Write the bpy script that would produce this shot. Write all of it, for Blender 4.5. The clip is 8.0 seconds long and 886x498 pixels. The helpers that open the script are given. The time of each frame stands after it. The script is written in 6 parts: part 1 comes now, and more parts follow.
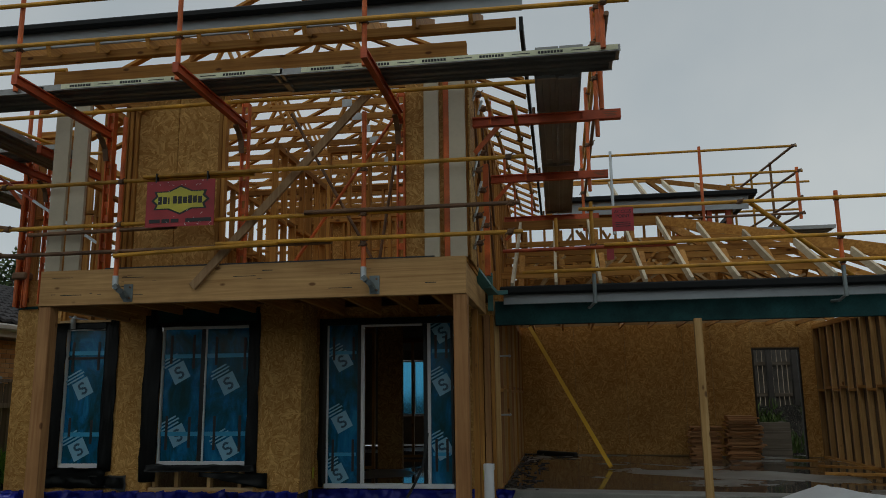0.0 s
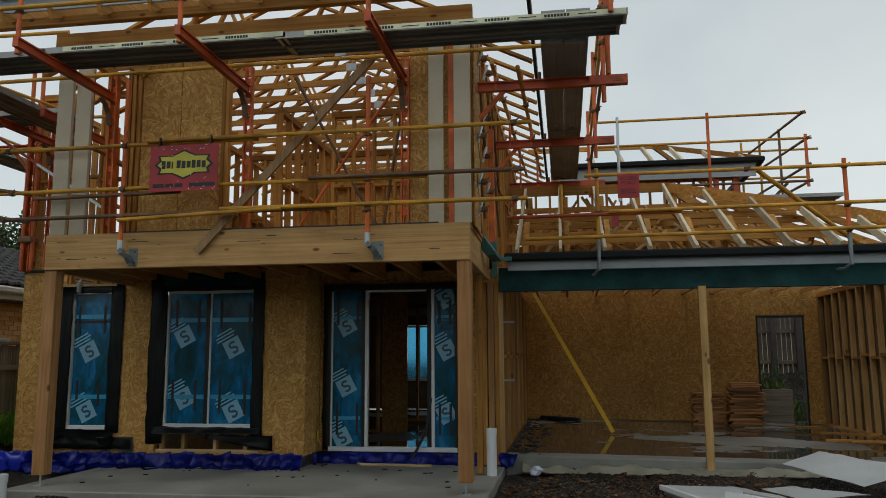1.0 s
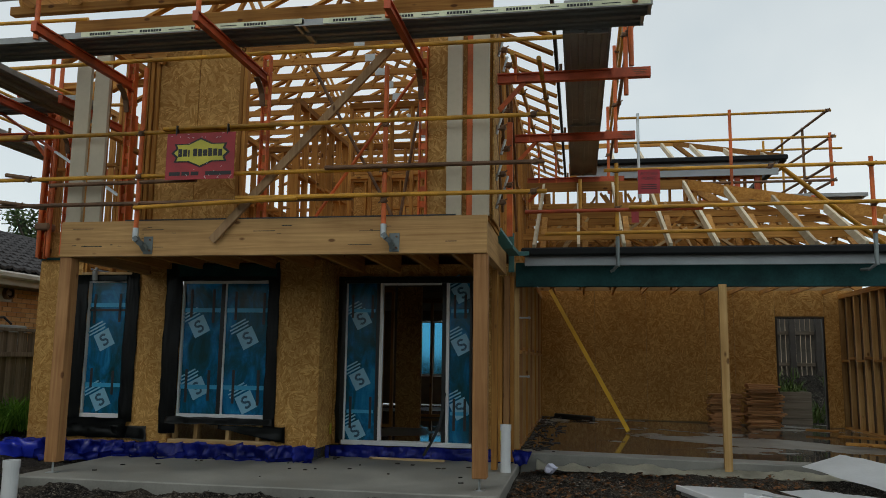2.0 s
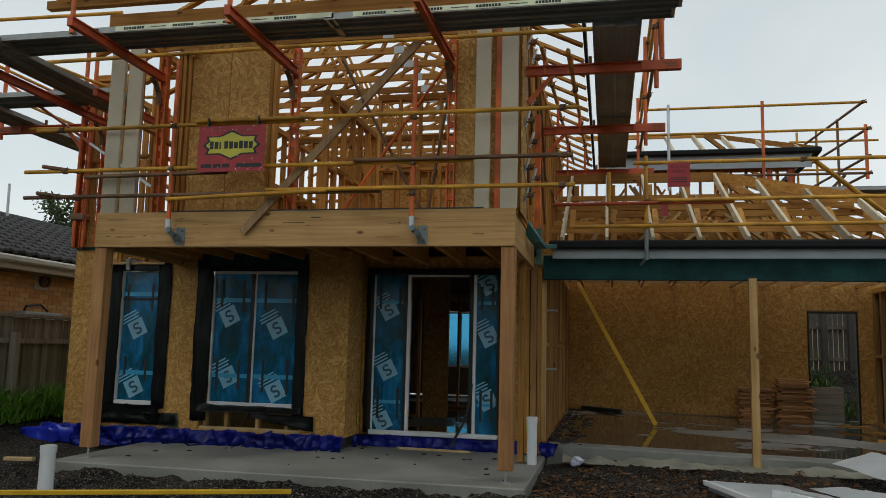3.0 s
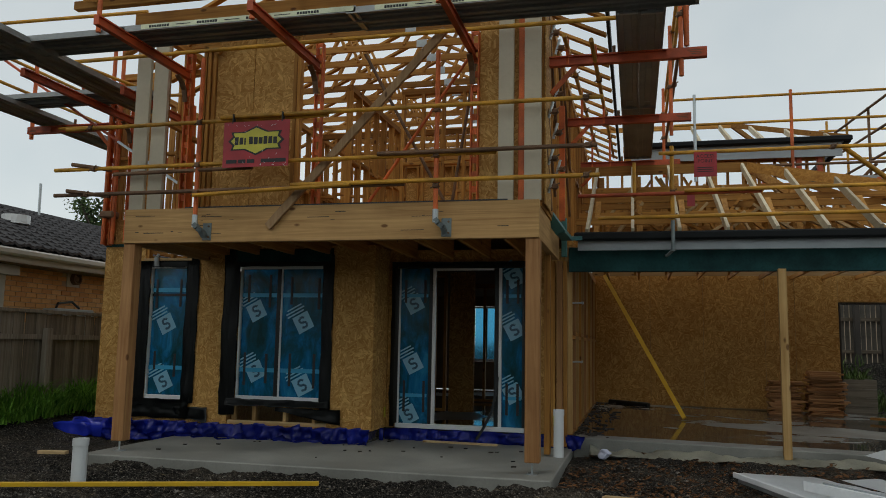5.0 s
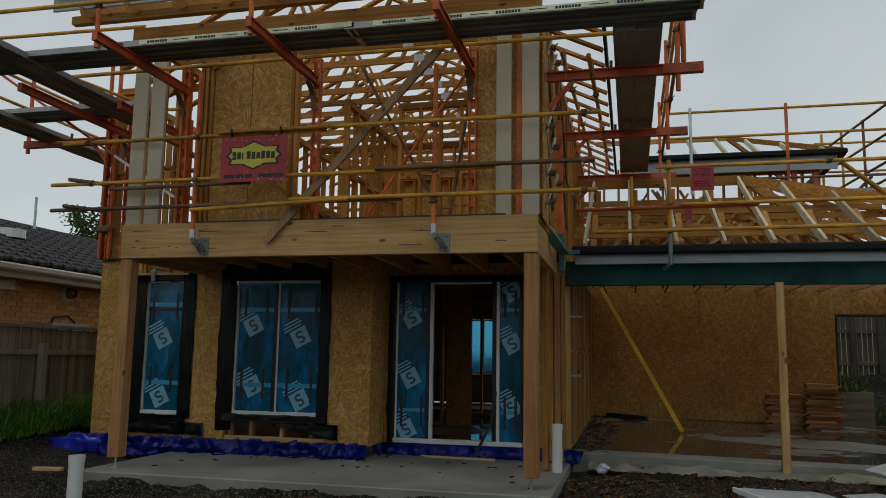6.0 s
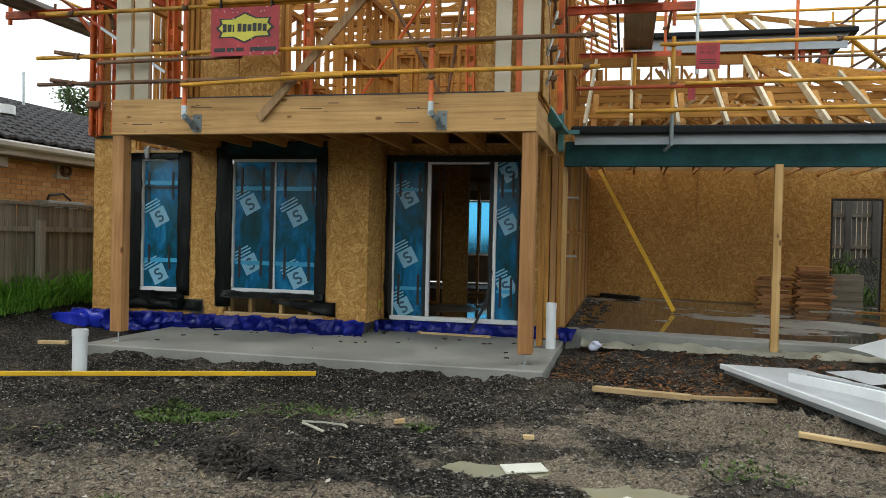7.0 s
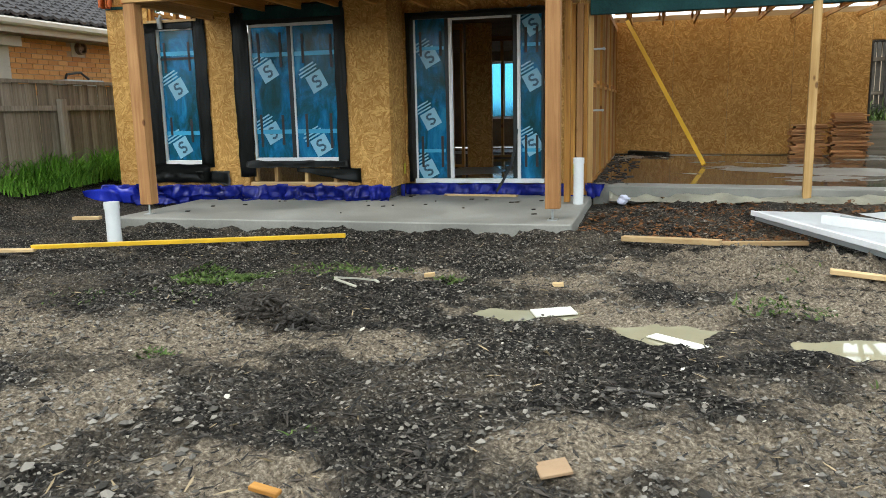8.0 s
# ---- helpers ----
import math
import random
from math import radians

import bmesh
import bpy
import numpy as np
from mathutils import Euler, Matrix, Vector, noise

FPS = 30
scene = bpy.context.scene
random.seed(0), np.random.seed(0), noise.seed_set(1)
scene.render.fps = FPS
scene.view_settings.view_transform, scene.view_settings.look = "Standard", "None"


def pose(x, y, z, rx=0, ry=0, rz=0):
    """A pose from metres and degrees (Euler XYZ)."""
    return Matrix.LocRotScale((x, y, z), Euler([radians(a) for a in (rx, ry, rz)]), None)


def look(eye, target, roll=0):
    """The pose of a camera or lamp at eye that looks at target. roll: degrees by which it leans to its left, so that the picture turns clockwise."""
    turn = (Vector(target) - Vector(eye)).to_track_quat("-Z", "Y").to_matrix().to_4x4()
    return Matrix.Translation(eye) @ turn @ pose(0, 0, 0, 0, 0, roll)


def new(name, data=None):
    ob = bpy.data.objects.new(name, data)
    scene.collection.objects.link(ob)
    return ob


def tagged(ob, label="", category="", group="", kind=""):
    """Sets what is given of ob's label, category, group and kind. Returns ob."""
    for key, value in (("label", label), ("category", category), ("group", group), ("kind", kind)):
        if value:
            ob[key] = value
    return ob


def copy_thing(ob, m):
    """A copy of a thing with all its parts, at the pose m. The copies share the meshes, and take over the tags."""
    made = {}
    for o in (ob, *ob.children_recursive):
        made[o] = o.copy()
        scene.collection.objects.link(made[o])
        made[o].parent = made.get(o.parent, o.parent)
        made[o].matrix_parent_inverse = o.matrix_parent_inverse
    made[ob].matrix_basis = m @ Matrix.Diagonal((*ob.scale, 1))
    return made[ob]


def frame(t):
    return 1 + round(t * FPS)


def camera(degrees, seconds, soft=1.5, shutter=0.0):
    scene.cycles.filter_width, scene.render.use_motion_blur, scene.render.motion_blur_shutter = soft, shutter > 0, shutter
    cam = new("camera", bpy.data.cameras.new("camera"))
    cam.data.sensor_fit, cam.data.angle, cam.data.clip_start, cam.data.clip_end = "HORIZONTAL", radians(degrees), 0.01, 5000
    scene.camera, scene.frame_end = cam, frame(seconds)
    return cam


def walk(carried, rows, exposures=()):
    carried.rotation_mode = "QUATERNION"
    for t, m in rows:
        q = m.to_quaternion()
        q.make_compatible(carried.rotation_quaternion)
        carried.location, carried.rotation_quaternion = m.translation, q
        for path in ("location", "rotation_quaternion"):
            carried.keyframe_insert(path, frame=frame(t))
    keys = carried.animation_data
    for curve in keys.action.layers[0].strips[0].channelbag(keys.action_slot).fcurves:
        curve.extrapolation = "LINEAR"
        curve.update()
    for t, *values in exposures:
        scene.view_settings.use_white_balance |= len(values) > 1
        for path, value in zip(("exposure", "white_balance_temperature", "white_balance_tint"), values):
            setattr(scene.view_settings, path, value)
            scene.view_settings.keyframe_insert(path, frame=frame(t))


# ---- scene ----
cam = camera(59.0, 8.0, soft=0.9)
PATH = [
    (0, (0.983, -8.148, 1.468), (0.699, -6.204, 1.839), -0.7),
    (0.5, (0.985, -8.137, 1.481), (0.695, -6.188, 1.82), -0.5),
    (1, (1.003, -8.131, 1.474), (0.701, -6.175, 1.759), -0.3),
    (1.5, (0.981, -8.041, 1.464), (0.666, -6.086, 1.744), 0.1),
    (1.7, (0.972, -8.019, 1.438), (0.648, -6.066, 1.719), 0.4),
    (3, (0.98, -8.057, 1.466), (0.569, -6.116, 1.717), 1.4),
    (3.5, (0.984, -8.038, 1.467), (0.542, -6.102, 1.708), 1.5),
    (4, (0.968, -8.041, 1.447), (0.51, -6.109, 1.688), 1.4),
    (4.5, (0.978, -8.05, 1.447), (0.507, -6.12, 1.678), 1.2),
    (4.7, (0.992, -8.043, 1.425), (0.517, -6.114, 1.656), 1.1),
    (5.8, (0.977, -8.042, 1.444), (0.511, -6.118, 1.727), 0.9),
    (6, (0.962, -8.046, 1.459), (0.499, -6.119, 1.729), 0.9),
    (6.1, (0.973, -8.035, 1.454), (0.505, -6.105, 1.694), 1.0),
    (6.2, (0.977, -8.018, 1.449), (0.507, -6.083, 1.631), 1.0),
    (6.3, (0.969, -8.003, 1.442), (0.501, -6.062, 1.56), 1.0),
    (6.5, (0.967, -8.0, 1.446), (0.503, -6.055, 1.456), 1.0),
    (7, (0.955, -7.995, 1.437), (0.5, -6.048, 1.407), 1.3),
    (7.5, (0.975, -8.042, 1.38), (0.522, -6.1, 1.229), 1.2),
    (7.8, (1.001, -7.983, 1.306), (0.519, -6.063, 1.022), 0.1),
    (8, (0.956, -7.956, 1.293), (0.442, -6.056, 0.939), -1.3),
]
EXPOSURES = [(0, -0.85, 6850, 6), (0.5, -0.75, 6850, 6), (1, -0.35, 6950, 6), (1.5, -0.2, 6900, 6), (3, -0.2, 6950, 6), (4.5, -0.22, 6950, 6), (5.8, -0.66, 6900, 6), (6.1, -0.52, 6900, 6), (6.5, 0.6, 6900, 6), (7, 0.88, 6900, 6), (7.5, 1.0, 6900, 6), (8, 1.58, 6850, 6)]
walk(cam, [(t, look(eye, target, roll)) for t, eye, target, roll in PATH], EXPOSURES)
scene.view_settings.exposure = 0.0

# ---- sky and sun: overcast ----
world = bpy.data.worlds.new("overcast_sky")
scene.world = world
world.use_nodes = True
wn, wl = world.node_tree.nodes, world.node_tree.links
wn.clear()
w_out = wn.new("ShaderNodeOutputWorld")
w_bg = wn.new("ShaderNodeBackground")
w_sky = wn.new("ShaderNodeTexSky")
w_sky.sky_type = "NISHITA"
w_sky.sun_disc = False
w_sky.sun_elevation, w_sky.sun_rotation = radians(52), radians(200)
w_tc = wn.new("ShaderNodeTexCoord")
w_noise = wn.new("ShaderNodeTexNoise")
w_noise.inputs["Scale"].default_value = 2.2
w_noise.inputs["Detail"].default_value = 5
w_ramp = wn.new("ShaderNodeValToRGB")
w_ramp.color_ramp.elements[0].position, w_ramp.color_ramp.elements[0].color = 0.32, (6.5, 7.5, 8.5, 1)
w_ramp.color_ramp.elements[1].position, w_ramp.color_ramp.elements[1].color = 0.68, (8.9, 9.5, 10.1, 1)
w_mix = wn.new("ShaderNodeMix")
w_mix.data_type = "RGBA"
w_mix.inputs[0].default_value = 0.9
wl.new(w_tc.outputs["Generated"], w_noise.inputs["Vector"])
wl.new(w_noise.outputs["Fac"], w_ramp.inputs["Fac"])
wl.new(w_sky.outputs["Color"], w_mix.inputs[6])
wl.new(w_ramp.outputs["Color"], w_mix.inputs[7])
# the cloud is a little brighter towards the horizon
w_sep = wn.new("ShaderNodeSeparateXYZ")
wl.new(w_tc.outputs["Generated"], w_sep.inputs[0])
w_grad = wn.new("ShaderNodeValToRGB")
w_grad.color_ramp.elements[0].position, w_grad.color_ramp.elements[0].color = 0.0, (1.27, 1.26, 1.24, 1)
w_grad.color_ramp.elements[1].position, w_grad.color_ramp.elements[1].color = 0.45, (0.97, 0.98, 1.0, 1)
wl.new(w_sep.outputs["Z"], w_grad.inputs["Fac"])
w_mul = wn.new("ShaderNodeMix")
w_mul.data_type, w_mul.blend_type = "RGBA", "MULTIPLY"
w_mul.inputs[0].default_value = 1.0
wl.new(w_mix.outputs[2], w_mul.inputs[6])
wl.new(w_grad.outputs["Color"], w_mul.inputs[7])
wl.new(w_mul.outputs[2], w_bg.inputs["Color"])
w_bg.inputs["Strength"].default_value = 0.1
wl.new(w_bg.outputs["Background"], w_out.inputs["Surface"])

sun_data = bpy.data.lights.new("sun", "SUN")
sun_data.energy, sun_data.angle, sun_data.color = 0.5, radians(25), (1.0, 0.97, 0.93)
sun = new("sun", sun_data)
sun.matrix_world = look((-6, -14, 22), (0, 0, 0))


# ---- materials ----
def nodes_of(name):
    m = bpy.data.materials.new(name)
    m.use_nodes = True
    nt = m.node_tree
    return m, nt, nt.nodes["Principled BSDF"]


def ramp(nt, fac, stops):
    r = nt.nodes.new("ShaderNodeValToRGB")
    els = r.color_ramp.elements
    while len(els) < len(stops):
        els.new(0.5)
    for e, (p, c) in zip(els, stops):
        e.position, e.color = p, (*c, 1)
    nt.links.new(fac, r.inputs["Fac"])
    return r.outputs["Color"]


def noise_tex(nt, vec, scale, detail=4, rough=0.55, dist=0.0):
    n = nt.nodes.new("ShaderNodeTexNoise")
    n.inputs["Scale"].default_value = scale
    n.inputs["Detail"].default_value = detail
    n.inputs["Roughness"].default_value = rough
    n.inputs["Distortion"].default_value = dist
    if vec is not None:
        nt.links.new(vec, n.inputs["Vector"])
    return n.outputs["Fac"]


def coords(nt, scale=(1, 1, 1), rot=(0, 0, 0)):
    tc = nt.nodes.new("ShaderNodeTexCoord")
    mp = nt.nodes.new("ShaderNodeMapping")
    mp.inputs["Scale"].default_value = scale
    mp.inputs["Rotation"].default_value = rot
    nt.links.new(tc.outputs["Object"], mp.inputs["Vector"])
    return mp.outputs["Vector"]


def mixc(nt, fac, a, b, mode="MIX"):
    m = nt.nodes.new("ShaderNodeMix")
    m.data_type, m.blend_type = "RGBA", mode
    for sock, val in ((m.inputs[0], fac), (m.inputs[6], a), (m.inputs[7], b)):
        if hasattr(val, "links") or isinstance(val, bpy.types.NodeSocket):
            nt.links.new(val, sock)
        elif isinstance(val, tuple):
            sock.default_value = (*val, 1)
        else:
            sock.default_value = val
    return m.outputs[2]


def bump(nt, bsdf, height, strength=0.3, dist=0.01):
    b = nt.nodes.new("ShaderNodeBump")
    b.inputs["Strength"].default_value = strength
    b.inputs["Distance"].default_value = dist
    nt.links.new(height, b.inputs["Height"])
    nt.links.new(b.outputs["Normal"], bsdf.inputs["Normal"])


def rand_shift(nt, vec, amount=7.0):
    oi = nt.nodes.new("ShaderNodeObjectInfo")
    mul = nt.nodes.new("ShaderNodeMath")
    mul.operation = "MULTIPLY"
    mul.inputs[1].default_value = amount
    nt.links.new(oi.outputs["Random"], mul.inputs[0])
    add = nt.nodes.new("ShaderNodeVectorMath")
    add.operation = "ADD"
    nt.links.new(vec, add.inputs[0])
    nt.links.new(mul.outputs[0], add.inputs[1])
    return add.outputs[0], oi.outputs["Random"]


def plain(name, color, rough=0.6, metal=0.0, vary=0.25, scale=9.0, dark=(0.02, 0.02, 0.02), bumpy=0.08, spec=0.5):
    """A painted or plain surface with soft stains and fine relief."""
    m, nt, b = nodes_of(name)
    v = coords(nt)
    big = noise_tex(nt, v, scale * 0.25, 3)
    fine = noise_tex(nt, v, scale * 5, 5, 0.65)
    lo = tuple(c * (1 - vary) for c in color)
    hi = tuple(min(1, c * (1 + vary * 0.6)) for c in color)
    col = ramp(nt, big, [(0.3, lo), (0.7, hi)])
    grime = ramp(nt, fine, [(0.30, (0.55, 0.55, 0.55)), (0.55, (1, 1, 1))])
    nt.links.new(mixc(nt, vary, col, grime, "MULTIPLY"), b.inputs["Base Color"])
    b.inputs["Roughness"].default_value = rough
    b.inputs["Metallic"].default_value = metal
    b.inputs["Specular IOR Level"].default_value = spec
    bump(nt, b, fine, bumpy, 0.004)
    return m


def timber(name, lo, hi, axis, knot=True, rough=0.65):
    """Sawn pine with the grain along one axis."""
    m, nt, b = nodes_of(name)
    sc = [26.0, 26.0, 26.0]
    sc["xyz".index(axis)] = 0.9
    v, rnd = rand_shift(nt, coords(nt, tuple(sc)))
    grain = noise_tex(nt, v, 1.0, 6, 0.6, 0.6)
    col = ramp(nt, grain, [(0.28, lo), (0.72, hi)])
    tone = ramp(nt, rnd, [(0.0, (0.55, 0.52, 0.49)), (0.5, (0.9, 0.88, 0.85)), (1.0, (1, 1, 1))])
    col = mixc(nt, 1.0, col, tone, "MULTIPLY")
    v2 = coords(nt)
    blot = noise_tex(nt, v2, 1.7, 4)
    col = mixc(nt, 0.5, col, ramp(nt, blot, [(0.3, (0.62, 0.58, 0.55)), (0.6, (1, 1, 1))]), "MULTIPLY")
    if knot:
        ksc = [5.5, 5.5, 5.5]
        ksc["xyz".index(axis)] = 2.6
        vo = nt.nodes.new("ShaderNodeTexVoronoi")
        vo.inputs["Scale"].default_value = 1.0
        nt.links.new(coords(nt, tuple(ksc)), vo.inputs["Vector"])
        k = ramp(nt, vo.outputs["Distance"], [(0.07, (0.18, 0.09, 0.05)), (0.13, (1, 1, 1))])
        col = mixc(nt, 0.8, col, k, "MULTIPLY")
    nt.links.new(col, b.inputs["Base Color"])
    b.inputs["Roughness"].default_value = rough
    b.inputs["Specular IOR Level"].default_value = 0.22
    bump(nt, b, grain, 0.12, 0.003)
    return m


def osb(name, base_lo, base_hi, plane):
    """Oriented strand board: flat overlapping flakes in two directions."""
    m, nt, b = nodes_of(name)
    turn = {"xz": "Y_AXIS", "yz": "X_AXIS", "xy": "Z_AXIS"}[plane]
    layers = []
    for k in range(3):
        tc = nt.nodes.new("ShaderNodeTexCoord")
        mp = nt.nodes.new("ShaderNodeMapping")
        mp.inputs["Location"].default_value = (k * 3.7, k * 1.3, k * 2.1)
        nt.links.new(tc.outputs["Object"], mp.inputs["Vector"])
        cell = nt.nodes.new("ShaderNodeTexVoronoi")
        cell.inputs["Scale"].default_value = 5.5 + 2.0 * k
        nt.links.new(mp.outputs["Vector"], cell.inputs["Vector"])
        cs = nt.nodes.new("ShaderNodeSeparateColor")
        nt.links.new(cell.outputs["Color"], cs.inputs["Color"])
        ang = nt.nodes.new("ShaderNodeMath")
        ang.operation = "MULTIPLY"
        ang.inputs[1].default_value = 6.28
        nt.links.new(cs.outputs["Red"], ang.inputs[0])
        vr = nt.nodes.new("ShaderNodeVectorRotate")
        vr.rotation_type = turn
        nt.links.new(mp.outputs["Vector"], vr.inputs["Vector"])
        nt.links.new(ang.outputs[0], vr.inputs["Angle"])
        st = nt.nodes.new("ShaderNodeMapping")
        st.inputs["Scale"].default_value = {"xz": (9, 3, 46), "yz": (3, 9, 46), "xy": (9, 46, 3)}[plane]
        nt.links.new(vr.outputs["Vector"], st.inputs["Vector"])
        vo = nt.nodes.new("ShaderNodeTexVoronoi")
        vo.inputs["Scale"].default_value = 1.0
        nt.links.new(st.outputs["Vector"], vo.inputs["Vector"])
        sep = nt.nodes.new("ShaderNodeSeparateColor")
        nt.links.new(vo.outputs["Color"], sep.inputs["Color"])
        mid = tuple(a * 0.55 + c * 0.45 for a, c in zip(base_lo, base_hi))
        layers.append((ramp(nt, sep.outputs["Red"], [(0.0, base_lo), (0.6, mid), (1.0, base_hi)]), sep.outputs["Green"]))
    col = layers[0][0]
    hts = [(layers[0][1], None)]
    for c, h in layers[1:]:
        f = nt.nodes.new("ShaderNodeMath")
        f.operation = "GREATER_THAN"
        f.inputs[1].default_value = 0.55
        nt.links.new(h, f.inputs[0])
        col = mixc(nt, f.outputs[0], col, c)
    v = coords(nt)
    stain = noise_tex(nt, v, 0.9, 4)
    col = mixc(nt, 0.55, col, ramp(nt, stain, [(0.3, (0.66, 0.62, 0.58)), (0.62, (1, 1, 1))]), "MULTIPLY")
    nt.links.new(col, b.inputs["Base Color"])
    b.inputs["Roughness"].default_value = 0.66
    b.inputs["Specular IOR Level"].default_value = 0.2
    bump(nt, b, hts[0][0], 0.07, 0.003)
    return m


def ground_material():
    """Dark wet mulch and gravel with patches of pale sandy clay."""
    m, nt, b = nodes_of("site_soil")
    v = coords(nt)
    patch = noise_tex(nt, v, 0.75, 7, 0.62, 0.4)
    mid = noise_tex(nt, v, 6.0, 6, 0.7)
    fine = noise_tex(nt, v, 55.0, 5, 0.7)
    vo = nt.nodes.new("ShaderNodeTexVoronoi")
    vo.inputs["Scale"].default_value = 85.0
    nt.links.new(v, vo.inputs["Vector"])
    sep = nt.nodes.new("ShaderNodeSeparateColor")
    nt.links.new(vo.outputs["Color"], sep.inputs["Color"])
    bits = ramp(nt, sep.outputs["Red"], [(0.0, (0.004, 0.0035, 0.003)), (0.4, (0.020, 0.018, 0.0155)), (0.72, (0.056, 0.051, 0.045)), (0.92, (0.16, 0.148, 0.128)), (1.0, (0.42, 0.39, 0.34))])
    vo2 = nt.nodes.new("ShaderNodeTexVoronoi")
    vo2.inputs["Scale"].default_value = 27.0
    nt.links.new(v, vo2.inputs["Vector"])
    # lump tops lightened and the gaps between darkened, crevice shade put into the colour
    lump_shade = ramp(nt, vo2.outputs["Distance"], [(0.0, (1.5, 1.45, 1.4)), (0.45, (0.8, 0.8, 0.8)), (0.75, (0.3, 0.3, 0.3))])
    bits = mixc(nt, 0.7, bits, lump_shade, "MULTIPLY")
    dark = mixc(nt, 0.7, bits, ramp(nt, fine, [(0.3, (0.4, 0.38, 0.36)), (0.7, (1.25, 1.2, 1.15))]), "MULTIPLY")
    clay = ramp(nt, fine, [(0.30, (0.065, 0.050, 0.036)), (0.5, (0.25, 0.20, 0.145)), (0.68, (0.56, 0.475, 0.365))])
    clay = mixc(nt, 0.5, clay, ramp(nt, sep.outputs["Blue"], [(0.0, (0.45, 0.42, 0.4)), (0.5, (1, 1, 1)), (1.0, (1.15, 1.12, 1.08))]), "MULTIPLY")
    add = nt.nodes.new("ShaderNodeMath")
    add.operation = "MULTIPLY_ADD"
    add.inputs[1].default_value = 0.35
    nt.links.new(mid, add.inputs[0])
    nt.links.new(patch, add.inputs[2])
    at = nt.nodes.new("ShaderNodeAttribute")
    at.attribute_name = "clay"
    both = nt.nodes.new("ShaderNodeMath")
    both.operation = "MULTIPLY_ADD"
    both.inputs[1].default_value = 0.42
    nt.links.new(at.outputs["Fac"], both.inputs[0])
    nt.links.new(add.outputs[0], both.inputs[2])
    speck = nt.nodes.new("ShaderNodeMath")
    speck.operation = "MULTIPLY_ADD"
    speck.inputs[1].default_value = 0.55
    nt.links.new(noise_tex(nt, v, 22.0, 4, 0.7), speck.inputs[0])
    nt.links.new(both.outputs[0], speck.inputs[2])
    part_way = nt.nodes.new("ShaderNodeMath")
    part_way.operation = "MULTIPLY"
    part_way.inputs[1].default_value = 0.6
    nt.links.new(speck.outputs[0], part_way.inputs[0])
    mask = ramp(nt, part_way.outputs[0], [(0.55, (0.0, 0.0, 0.0)), (0.68, (0.32, 0.32, 0.32)), (0.80, (1, 1, 1))])
    nt.links.new(mixc(nt, mask, dark, clay), b.inputs["Base Color"])
    nt.links.new(ramp(nt, mid, [(0.35, (0.55, 0.55, 0.55)), (0.6, (0.9, 0.9, 0.9))]), b.inputs["Roughness"])
    b.inputs["Specular IOR Level"].default_value = 0.12
    h = nt.nodes.new("ShaderNodeMath")
    h.operation = "ADD"
    hl = nt.nodes.new("ShaderNodeMath")
    hl.operation = "MULTIPLY_ADD"
    hl.inputs[1].default_value = -1.6
    nt.links.new(vo2.outputs["Distance"], hl.inputs[0])
    nt.links.new(sep.outputs["Green"], hl.inputs[2])
    nt.links.new(hl.outputs[0], h.inputs[0])
    nt.links.new(fine, h.inputs[1])
    bump(nt, b, h.outputs[0], 1.0, 0.035)
    return m


def concrete_material(name, lo, hi, wet=0.0):
    m, nt, b = nodes_of(name)
    v = coords(nt)
    big = noise_tex(nt, v, 0.8, 5, 0.6, 0.3)
    fine = noise_tex(nt, v, 60, 4)
    col = ramp(nt, big, [(0.3, lo), (0.7, hi)])
    col = mixc(nt, 0.4, col, ramp(nt, fine, [(0.3, (0.7, 0.7, 0.7)), (0.6, (1, 1, 1))]), "MULTIPLY")
    if wet:
        pud = noise_tex(nt, coords(nt, (0.42, 0.62, 1)), 1.0, 5, 0.55, 0.5)
        mask = ramp(nt, pud, [(0.53, (1, 1, 1)), (0.62, (0, 0, 0))])
        col = mixc(nt, mask, col, tuple(c * 0.42 for c in lo))
        nt.links.new(ramp(nt, pud, [(0.53, (0.05, 0.05, 0.05)), (0.62, (0.6, 0.6, 0.6))]), b.inputs["Roughness"])
    else:
        nt.links.new(ramp(nt, big, [(0.3, (0.45, 0.45, 0.45)), (0.7, (0.8, 0.8, 0.8))]), b.inputs["Roughness"])
        bump(nt, b, fine, 0.15, 0.004)
    nt.links.new(col, b.inputs["Base Color"])
    return m


PINE_LO, PINE_HI = (0.36, 0.15, 0.030), (0.70, 0.365, 0.095)
pine_x = timber("pine_along_x", PINE_LO, PINE_HI, "x")
pine_y = timber("pine_along_y", PINE_LO, PINE_HI, "y")
pine_z = timber("pine_upright", PINE_LO, PINE_HI, "z")
post_wood = timber("post_timber", (0.30, 0.135, 0.05), (0.54, 0.295, 0.125), "z")
pale_x = timber("pale_pine_along_x", (0.50, 0.33, 0.155), (0.74, 0.56, 0.32), "x")
pale_z = timber("pale_pine_upright", (0.50, 0.29, 0.10), (0.76, 0.52, 0.235), "z")
pale_y = timber("pale_pine_edge", (0.62, 0.52, 0.34), (0.82, 0.74, 0.56), "y", False)
osb_front = osb("strand_board_front", (0.40, 0.195, 0.046), (0.71, 0.43, 0.15), "xz")
osb_side = osb("strand_board_side", (0.35, 0.17, 0.04), (0.70, 0.43, 0.155), "yz")
grey_board = plain("primed_grey_board", (0.56, 0.49, 0.36), 0.7, vary=0.12, scale=4)
soil = ground_material()
bark_wet = plain("wet_dark_wood", (0.035, 0.028, 0.022), 0.6, vary=0.4)
beam_x = timber("laminated_beam_along_x", (0.38, 0.205, 0.075), (0.67, 0.415, 0.175), "x")
beam_y = timber("laminated_beam_along_y", (0.38, 0.205, 0.075), (0.67, 0.415, 0.175), "y")
